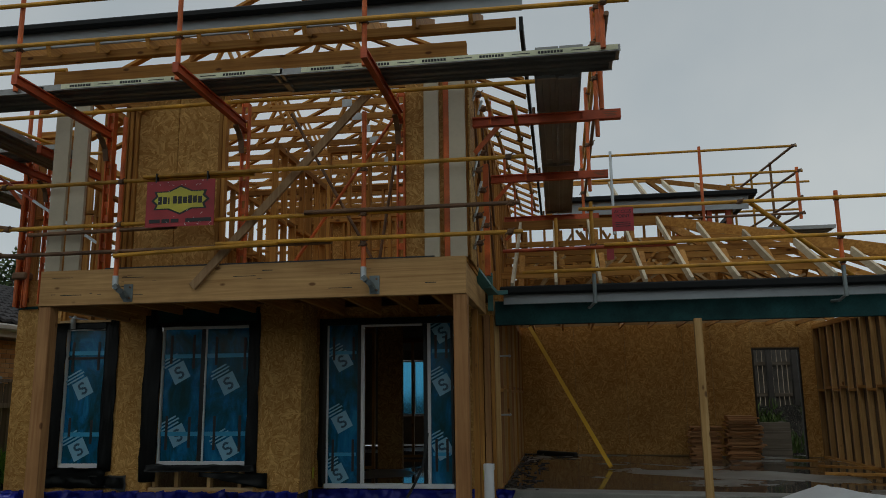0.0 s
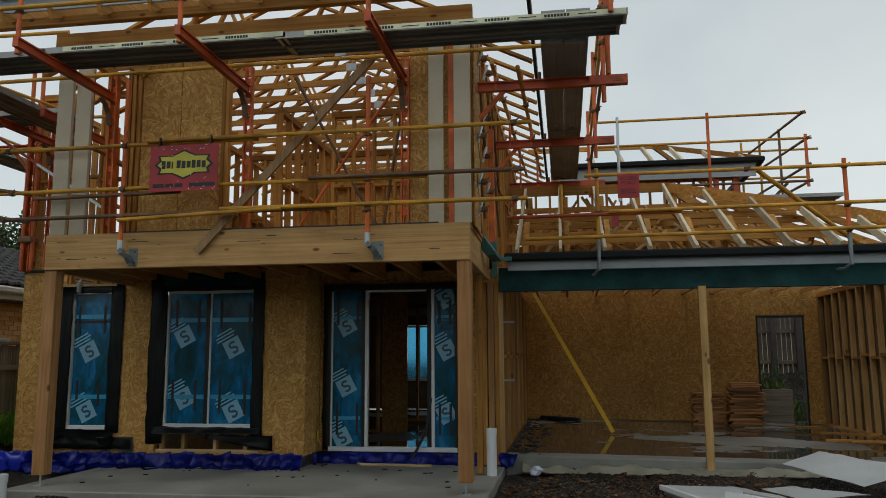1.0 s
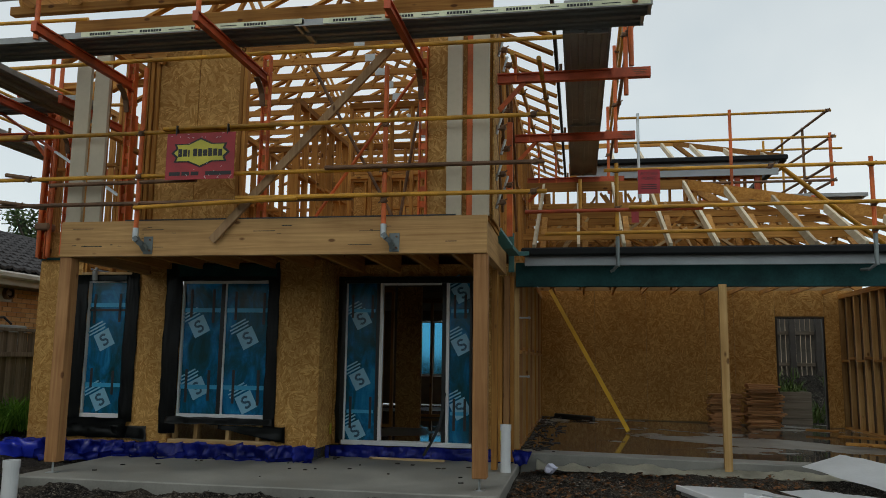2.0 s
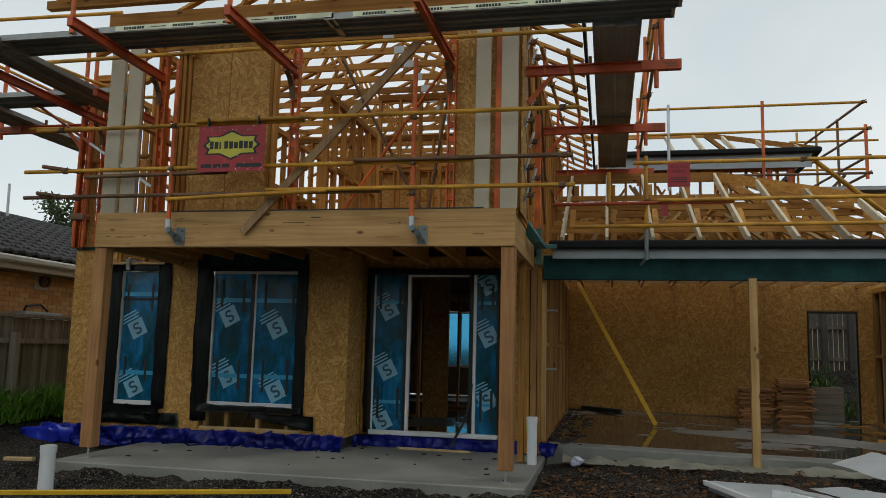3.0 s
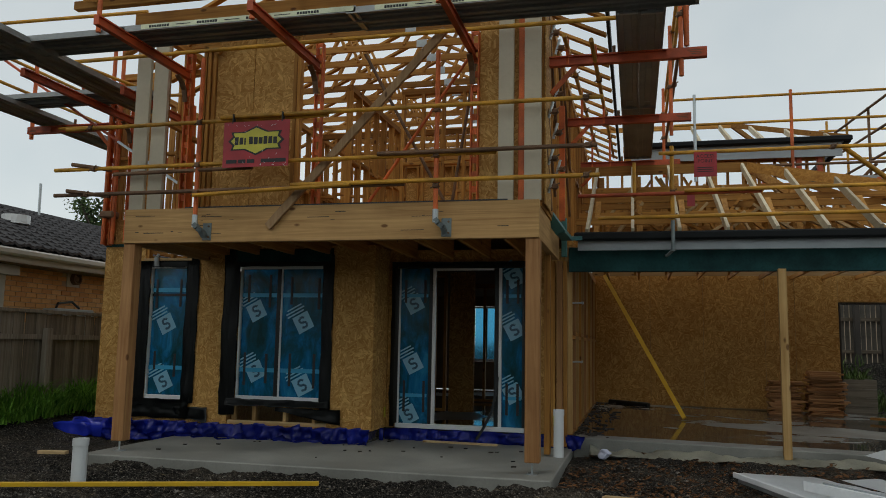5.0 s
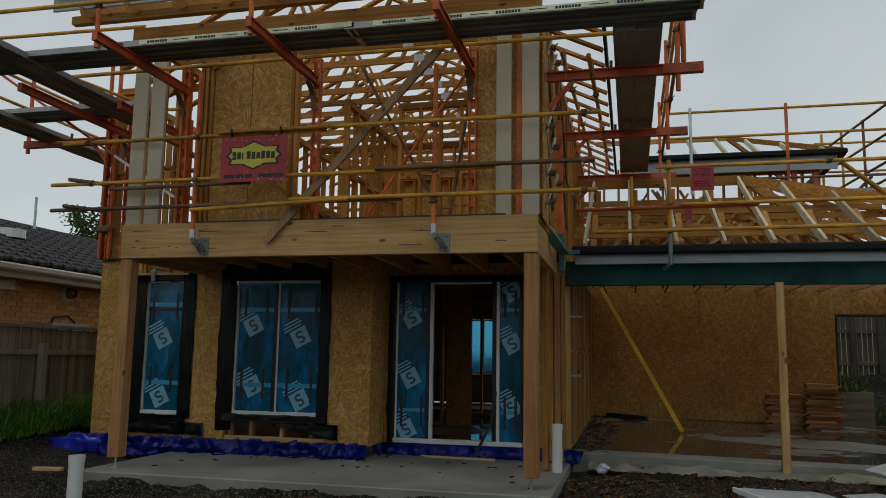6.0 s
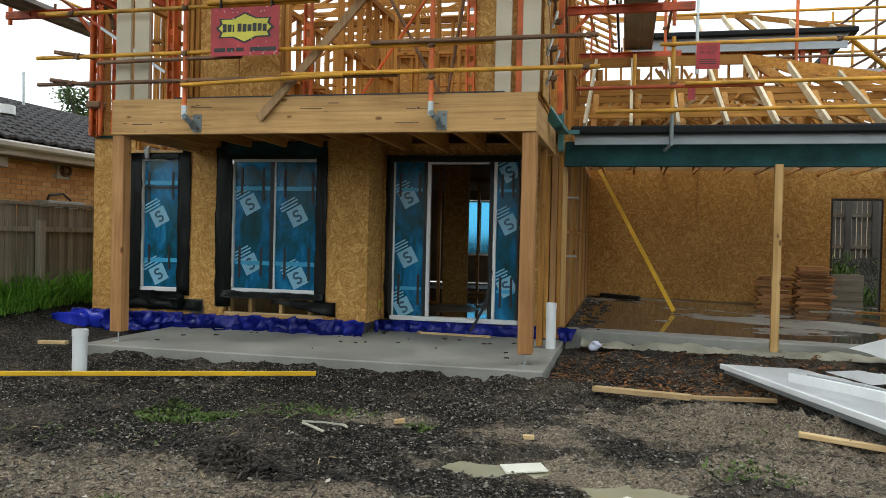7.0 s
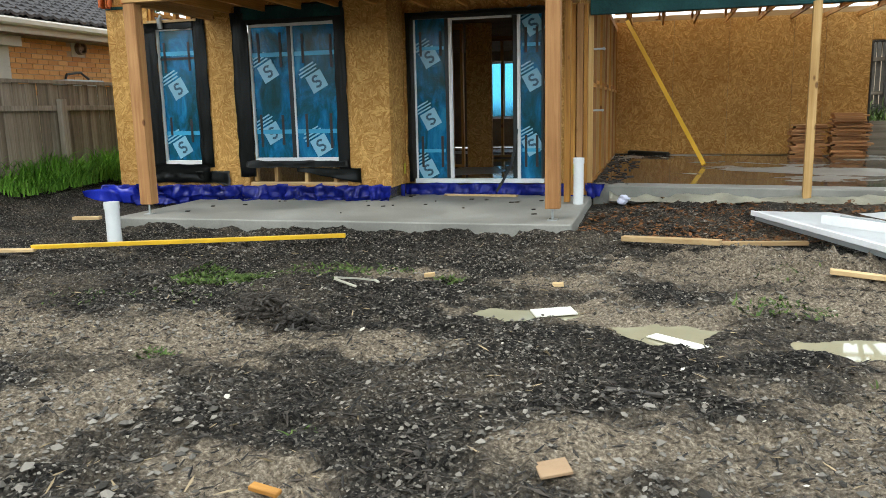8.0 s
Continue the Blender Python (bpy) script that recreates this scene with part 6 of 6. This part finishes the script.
tm.from_pydata(tv, [], tf)
tm.materials.append(tile_dark)
ob = new("roof_tiles", tm)
ob.parent = nb
ob.matrix_parent_inverse = Matrix.Translation(-nb.matrix_basis.translation)
tagged(ob, "rows of dark grey concrete tiles", kind="stuff")
tube_part("ridge_cap", (RX1, -2.4, RZ1 + 0.02), (RX1, 9.3, RZ1 + 0.02), 0.1, tile_dark, nb)
part("roof_dome", bm_tube(bmesh.new(), (-10.5, 4.4, 3.55), (-10.5, 4.4, 3.72), 0.25, 16), white_frame, nb, "white roof vent dome")
tube_part("mast", (-12.0, 6.68, 3.9), (-12.0, 6.66, 4.85), 0.03, galv, nb)
win = box_part("roller_shutter", (NX + 0.002, 0.9, 0.9), (NX + 0.05, 2.72, 2.5), shutter, nb, "closed cream roller shutter")
box_part("shutter_box", (NX + 0.002, 0.8, 2.42), (NX + 0.2, 2.85, 2.62), shutter, win)
for k in range(24):
    box_part("slat", (NX + 0.051, 0.92, 0.92 + 0.0625 * k), (NX + 0.062, 2.70, 0.972 + 0.0625 * k), shutter, win, bev=0)
fan = box_part("wall_vent", (NX + 0.0, 4.18, 2.34), (NX + 0.03, 4.50, 2.64), cream_trim, nb, "square cream vent with a round fan")
tube_part("fan_hood", (NX + 0.03, 4.36, 2.49), (NX + 0.12, 4.36, 2.49), 0.11, dark_steel, fan, seg=16, hollow=0.085)
tube_part("fan_hub", (NX + 0.03, 4.36, 2.49), (NX + 0.10, 4.36, 2.49), 0.05, dark_steel, fan)
ac = thing("air_conditioner", (-8.7, 4.0, 1.2), "grey outdoor unit against the brick wall", "unit")
box_part("case", (-9.02, 3.55, 1.25), (-8.7, 4.5, 1.92), fascia_grey, ac, bev=0.02)
bm_ = bmesh.new()
for p, q in (((-8.95, 3.8, 1.92), (-8.95, 3.85, 2.02)), ((-8.95, 3.85, 2.02), (-8.95, 4.2, 2.06)), ((-8.95, 4.2, 2.06), (-8.95, 4.4, 1.95))):
    bm_tube(bm_, p, q, 0.02, 8)
part("hose", bm_, black_wrap, ac)

# side fence
fence = thing("paling_fence", (-7.6, 4, 0.2), "weathered grey timber paling fence beside long grass", "fence")
# fence timber darkened for the back palings, their shade put into the colour
shaded_fence = plain("shaded_fence_timber", (0.10, 0.09, 0.075), 0.85, vary=0.4, scale=8)
pal_shaded = mesh_of("paling", bm_box(bmesh.new(), (0, 0, 0), (0.014, 0.1, 1.55), 0.003), shaded_fence)
pal = mesh_of("paling", bm_box(bmesh.new(), (0, 0, 0), (0.014, 0.115, 1.55), 0.003), grey_wood_z)
y = -3.0
k = 0
while y < 13:
    ob = new("paling", pal)
    ob.parent = fence
    ob.matrix_parent_inverse = Matrix.Translation(-fence.matrix_basis.translation)
    ob.matrix_basis = pose(-7.66 + 0.01 * (k % 2), y, 0.22 + random.uniform(-0.015, 0.015), random.uniform(-0.6, 0.6), 0, random.uniform(-2, 2))
    y += 0.108
    k += 1
for z in (0.55, 1.42):
    beam_part("rail", (-7.61, -3.0, z), (-7.61, 13, z), 0.045, 0.075, grey_wood_z, fence)
beam_part("capping", (-7.65, -3.0, 1.80), (-7.65, 13, 1.80), 0.09, 0.05, grey_wood_z, fence)
for y in np.arange(-2.9, 13, 2.42):
    box_part("post", (-7.585, y, 0.1), (-7.49, y + 0.11, 1.55), grey_wood_z, fence, "darker fence post")
back = thing("paling_fence", (5, 13.0, 0.1), "weathered grey timber fence behind the garage, palings darkened as if shaded", "fence")
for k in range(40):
    ob = new("paling", pal_shaded)
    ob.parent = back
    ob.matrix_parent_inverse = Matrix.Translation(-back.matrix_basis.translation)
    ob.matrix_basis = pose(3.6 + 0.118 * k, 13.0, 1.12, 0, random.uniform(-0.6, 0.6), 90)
for z in (1.42, 2.2):
    beam_part("rail", (3.5, 12.95, z), (8.4, 12.95, z), 0.045, 0.09, grey_wood, back)
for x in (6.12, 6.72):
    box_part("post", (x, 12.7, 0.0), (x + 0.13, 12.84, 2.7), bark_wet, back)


bank = bmesh.new()
rows_ = []
for j in range(13):
    y = 10.4 + 0.2 * j
    rows_.append([bank.verts.new((4.2 + 0.25 * i, y, 0.12 + 1.0 * min(1, j / 11) ** 1.3 + 0.12 * noise.noise(Vector((i * 0.5, j * 0.5, 3))))) for i in range(17)])
for p, q in zip(rows_[:-1], rows_[1:]):
    for i in range(16):
        bank.faces.new((p[i], p[i + 1], q[i + 1], q[i]))
r = bmesh.ops.extrude_face_region(bank, geom=list(bank.faces))
for v in r["geom"]:
    if isinstance(v, bmesh.types.BMVert):
        v.co.z = -0.1
tagged(solid("soil_bank", bank, soil), "dark soil bank rising to the back fence", "bank", kind="structure")


def leaf_material(name, lo, hi, rough=0.75, spec=0.15):
    m, nt, b = nodes_of(name)
    g = nt.nodes.new("ShaderNodeNewGeometry")
    col = ramp(nt, g.outputs["Random Per Island"], [(0.0, lo), (1.0, hi)])
    nt.links.new(col, b.inputs["Base Color"])
    b.inputs["Roughness"].default_value = rough
    b.inputs["Specular IOR Level"].default_value = spec
    return m


leaf_dark = leaf_material("tree_leaf", (0.03, 0.06, 0.025), (0.11, 0.15, 0.06))
grass_green = leaf_material("grass_blade", (0.045, 0.14, 0.014), (0.20, 0.40, 0.055))
weed_green = leaf_material("weed_leaf", (0.035, 0.07, 0.015), (0.105, 0.145, 0.042))
bark = plain("grey_bark", (0.13, 0.10, 0.08), 0.9, vary=0.4)


def tree(x, y, z0, height, spread, label, seed):
    rng = random.Random(seed)
    t = thing("tree", (x, y, z0), label, "tree", "trees")
    bm = bmesh.new()
    tips = []
    segs = 8
    p = Vector((x, y, z0))
    for k in range(segs):
        q = p + Vector((rng.uniform(-0.2, 0.2), rng.uniform(-0.2, 0.2), height * 0.85 / segs))
        bmesh.ops.create_cone(bm, segments=8, radius1=0.28 * (1 - k / segs) + 0.04, radius2=0.28 * (1 - (k + 1) / segs) + 0.04, depth=(q - p).length, cap_ends=True,
                              matrix=Matrix.Translation((p + q) / 2) @ (q - p).to_track_quat("Z", "Y").to_matrix().to_4x4())
        if k > 1:
            for j in range(4):
                a = rng.uniform(0, 6.28)
                tip = q + Vector((math.cos(a) * spread * rng.uniform(0.4, 1), math.sin(a) * spread * rng.uniform(0.4, 1), rng.uniform(0.2, 1.6)))
                bm_tube(bm, q, tip, 0.05, 5)
                tips.append(tip)
                tips.append(q.lerp(tip, 0.6))
        p = q
    tips.append(p)
    part("trunk", bm, bark, t)
    lv, lf = [], []
    for tip in tips:
        cr = spread * rng.uniform(0.25, 0.5)
        for k in range(80):
            d = Vector((rng.gauss(0, 1), rng.gauss(0, 1), rng.gauss(0, 0.8))) * cr * 0.55
            c = tip + d
            u = Vector((rng.uniform(-1, 1), rng.uniform(-1, 1), rng.uniform(-1, 0.4))).normalized()
            w = u.orthogonal().normalized()
            s = rng.uniform(0.08, 0.16)
            b0 = len(lv)
            lv += [c, c + u * s + w * s * 0.35, c + u * s * 2, c + u * s - w * s * 0.35]
            lf.append((b0, b0 + 1, b0 + 2, b0 + 3))
    me = bpy.data.meshes.new("crown")
    me.from_pydata(lv, [], lf)
    me.materials.append(leaf_dark)
    ob = new("crown", me)
    ob.parent = t
    ob.matrix_parent_inverse = Matrix.Translation(-t.matrix_basis.translation)


tree(-21.3, 20.5, 0, 7.1, 1.15, "tall green garden tree behind the neighbouring roof", 3)
tree(-20.6, 23.0, 0, 7.2, 1.1, "green garden tree behind the neighbouring roof", 8)
# dark roof beyond the garage
far = thing("far_house", (12, 22, 0), "dark tiled house roof beyond the garage", "house")
box_part("wall", (9.3, 20, 0), (20, 28, 3.6), mortar, far)
part("roof", bm_beam(bmesh.new(), (8.6, 24, 3.5), (14.4, 24, 6.2), 9.4, 0.12), tile_dark, far)
part("roof", bm_beam(bmesh.new(), (20.2, 24, 3.5), (14.4, 24, 6.2), 9.4, 0.12), tile_dark, far)


# ---- growth and litter on the soil ----
def scatter_blades(name, spots, mat, label, h0, h1, w, seed, bend=0.5, height=ground_z):
    rng = random.Random(seed)
    vs, fs = [], []
    for x, y, sc in spots:
        z = height(x, y) - 0.01
        a = rng.uniform(0, 6.28)
        h = rng.uniform(h0, h1) * sc
        lean = rng.uniform(0.1, bend) * h
        dx, dy = math.cos(a), math.sin(a)
        ww = w * rng.uniform(0.6, 1.3)
        b0 = len(vs)
        for f, k in ((0, 1.0), (0.45, 0.9), (0.8, 0.55)):
            px, py, pz = x + dx * lean * f * f, y + dy * lean * f * f, z + h * f
            vs += [(px - dy * ww * k, py + dx * ww * k, pz), (px + dy * ww * k, py - dx * ww * k, pz)]
        vs.append((x + dx * lean * 1.1, y + dy * lean * 1.1, z + h * 0.97))
        fs += [(b0, b0 + 1, b0 + 3, b0 + 2), (b0 + 2, b0 + 3, b0 + 5, b0 + 4), (b0 + 4, b0 + 5, b0 + 6)]
    me = bpy.data.meshes.new(name)
    me.from_pydata(vs, [], fs)
    me.materials.append(mat)
    return tagged(new(name, me), label, "grass", kind="stuff")


rg = random.Random(5)
spots = []
while len(spots) < 26000:
    x, y = rg.uniform(-9.0, -5.6), rg.uniform(-0.2, 9.0)
    if -6.62 < x and y > 1.7 or x > -7.2 and y < 2.6:
        continue
    edge = (-5.9 - x) * 0.75 + (y - 1.35) * 0.75 + 0.5 * noise.noise(Vector((x * 1.3, y * 1.3, 2)))
    if edge < 0.35:
        continue
    spots.append((x, y, min(1.0, 0.35 + edge * 0.5) * (0.7 + 0.5 * noise.noise(Vector((x * 2, y * 2, 9))) + 0.3)))
scatter_blades("long_grass", spots, grass_green, "long green grass along the side fence", 0.14, 0.40, 0.010, 6, 1.5)
spots = []
for cx, cy, r, n in ((-2.42, -2.55, 0.24, 1500), (-2.12, -2.46, 0.12, 400), (-1.6, -2.2, 0.28, 380), (-1.2, -2.05, 0.24, 240), (-0.5, -2.4, 0.07, 110), (-1.62, -4.42, 0.09, 90), (1.75, -2.95, 0.22, 260), (-3.1, -3.3, 0.2, 60), (2.2, -4.3, 0.25, 60), (-0.4, -5.2, 0.05, 18), (1.9, -1.9, 0.2, 50), (-2.3, -3.0, 0.4, 90)):
    for k in range(n):
        a, q = rg.uniform(0, 6.28), r * math.sqrt(rg.random())
        spots.append((cx + q * math.cos(a) * 1.4, cy + q * math.sin(a), rg.uniform(0.5, 1)))
scatter_blades("weeds", spots, weed_green, "small patches of low green weeds in the soil", 0.014, 0.05, 0.0085, 9, 2.4)
blades = []
for k in range(2200):
    x, y = rg.uniform(4.6, 7.4), rg.uniform(10.5, 12.6)
    if noise.noise(Vector((x * 1.6, y * 1.6, 5))) > 0.0:
        blades.append((x, y, 1.0))
bank_z = lambda x, y: 0.12 + 1.0 * min(1, (y - 10.4) / 2.2) ** 1.3
scatter_blades("bank_weeds", blades, weed_green, "tall weeds on the soil bank behind the garage", 0.12, 0.32, 0.014, 14, 1.2, bank_z)

litter_dark = leaf_material("mulch_chip", (0.003, 0.0026, 0.0022), (0.058, 0.045, 0.034), 0.55, 0.3)
litter_pale = leaf_material("straw_bit", (0.10, 0.075, 0.04), (0.40, 0.31, 0.19))
stone_mat = leaf_material("gravel_stone", (0.018, 0.016, 0.014), (0.26, 0.235, 0.20))


def litter(name, n, mat, label, cat, size, flat, seed, area, cluster, power=4.5):
    """Many small tumbled boxes or stones in one mesh."""
    rng = np.random.default_rng(seed)
    octa = np.array([(1, 0, 0), (0.35, 0.9, 0.1), (-0.8, 0.6, 0), (-0.9, -0.45, 0.1), (0.2, -1, 0), (0.1, 0.15, 0.9), (0, 0, -0.9)], dtype=float)
    tri = [(0, 1, 5), (1, 2, 5), (2, 3, 5), (3, 4, 5), (4, 0, 5), (1, 0, 6), (2, 1, 6), (3, 2, 6), (4, 3, 6), (0, 4, 6)]
    vs, fs = [], []
    made = 0
    while made < n:
        x = rng.uniform(area[0], area[1])
        y = area[2] + (area[3] - area[2]) * rng.random() ** 1.5
        c = noise.noise(Vector((x * 1.1, y * 1.1, seed * 3.3))) + 0.5 * noise.noise(Vector((x * 4, y * 4, seed)))
        if c < cluster + rng.uniform(-0.25, 0.25):
            continue
        if any(((x - px) / (rx * 1.1)) ** 2 + ((y - py) / (ry * 1.1)) ** 2 < 1 for px, py, rx, ry in PUDDLES):
            continue
        if -5.1 < x < 0.21 and y > -0.26:
            continue
        s = size[0] + (size[1] - size[0]) * rng.random() ** power
        a, tilt = rng.uniform(0, 6.28), rng.uniform(-0.5, 0.5)
        p = octa * rng.uniform(0.75, 1.25, (7, 1)) * np.array([s, s * flat[0], s * flat[1]])
        ct, st = math.cos(tilt), math.sin(tilt)
        p = np.stack([p[:, 0] * ct - p[:, 2] * st, p[:, 1], p[:, 0] * st + p[:, 2] * ct], 1)
        ca, sa = math.cos(a), math.sin(a)
        p = np.stack([p[:, 0] * ca - p[:, 1] * sa + x, p[:, 0] * sa + p[:, 1] * ca + y, p[:, 2] + ground_z(x, y) + s * flat[1] * 0.35], 1)
        b0 = len(vs)
        vs += p.tolist()
        fs += [(i + b0, j + b0, k + b0) for i, j, k in tri]
        made += 1
    me = bpy.data.meshes.new(name)
    me.from_pydata(vs, [], fs)
    me.materials.append(mat)
    return tagged(new(name, me), label, cat, kind="stuff")


AREA = (-4.5, 4.2, -6.6, 1.6)
litter("mulch", 52000, litter_dark, "dark wet bark mulch spread over the soil", "mulch", (0.005, 0.046), (0.15, 0.16), 1, AREA, -0.15, 3.6)
litter("gravel", 34000, stone_mat, "grey gravel and stones in the soil", "gravel", (0.003, 0.02), (0.8, 0.65), 2, AREA, -0.05, 3.0)
litter("rocks", 420, stone_mat, "grey stones gathered in the soil", "stones", (0.008, 0.034), (0.8, 0.6), 12, (-1.75, -0.7, -6.0, -5.0), -0.5)
litter("rocks", 260, stone_mat, "grey stones gathered in the soil", "stones", (0.008, 0.032), (0.8, 0.6), 13, (0.8, 1.9, -5.5, -4.5), -0.5)
litter("straw_bits", 4200, litter_pale, "pale straw and wood splinters on the soil", "litter", (0.008, 0.05), (0.12, 0.1), 3, AREA, -0.1)
litter("pale_stones", 520, leaf_material("pale_stone", (0.3, 0.27, 0.22), (0.62, 0.58, 0.5)), "few pale stones and chips on the soil", "gravel", (0.005, 0.022), (0.8, 0.5), 4, AREA, -0.3)
litter("leaf_litter", 7000, leaf_material("brown_leaf", (0.04, 0.02, 0.008), (0.22, 0.10, 0.04)), "brown wet leaves and chips beside the slabs", "leaves", (0.008, 0.045), (0.6, 0.14), 9, (0.24, 3.6, -0.2, 2.2), -0.5, 3.0)


def root_clump(cx, cy, r, n, label, seed):
    """Torn roots and wet bark heaped on the soil."""
    rng = random.Random(seed)
    bm = bmesh.new()
    for k in range(n):
        a, q = rng.uniform(0, 6.28), r * math.sqrt(rng.random())
        p = Vector((cx + q * math.cos(a) * 1.5, cy + q * math.sin(a), 0))
        p.z = ground_z(p.x, p.y) + rng.uniform(0.0, 0.07) * (1 - q / r)
        h, lift = rng.uniform(0, 6.28), rng.uniform(-0.2, 0.5)
        ln, w = rng.uniform(0.015, 0.06), rng.uniform(0.005, 0.016)
        for j in range(2):
            d = Vector((math.cos(h), math.sin(h), lift)).normalized()
            bm_beam(bm, p, p + d * ln, w, w * 0.7)
            p = p + d * ln * 0.95
            h += rng.uniform(-1.5, 1.5)
            lift -= 0.5
    return solid("root_clump", bm, bark_wet, label, "roots", "root clumps", kind="stuff")


root_clump(-1.42, -3.55, 0.13, 260, "heap of dark torn roots and wet bark", 1)
root_clump(-1.12, -3.68, 0.09, 110, "heap of dark torn roots and wet bark", 2)
root_clump(-3.05, -2.75, 0.14, 60, "dark wet bark heaped on the soil", 3)
porch_bits = random.Random(2)
bm_ = bmesh.new()
for k in range(36):
    x, y = porch_bits.uniform(-4.6, 0.1), porch_bits.uniform(-0.3, 2.2) if k % 3 else porch_bits.uniform(1.7, 2.3)
    if x < -2.4 and y > 1.7:
        continue
    s = porch_bits.uniform(0.008, 0.03)
    bm_beam(bm_, (x, y, PORCH + 0.006), (x + s * 2, y + porch_bits.uniform(-0.02, 0.02), PORCH + 0.008), s, 0.012)
solid("mud_crumbs", bm_, litter_dark, "crumbs of dark mud on the porch slab", "mud", kind="stuff")
solid("timber_strip", bm_beam(bmesh.new(), (-1.75, 2.2, PORCH + 0.015), (-0.75, 2.14, PORCH + 0.015), 0.05, 0.025), pale_x, "thin timber strip lying on the porch", "timber")

# ---- bricks of the neighbouring wall, the stretch that shows over the fence ----
bk = mesh_of("brick", bm_box(bmesh.new(), (0, 0, 0), (0.012, 0.23, 0.076), 0.003), brick)
for r in range(12):
    z = 1.66 + 0.086 * r
    for k in range(24):
        y = 1.2 + 0.24 * k + (0.12 if r % 2 else 0)
        if y + 0.23 < 2.75 or (4.15 < y + 0.115 < 4.52 and 2.28 < z < 2.66):
            continue
        ob = new("brick", bk)
        ob.parent = nb_wall
        ob.matrix_basis = Matrix.Translation((NX, y, z))
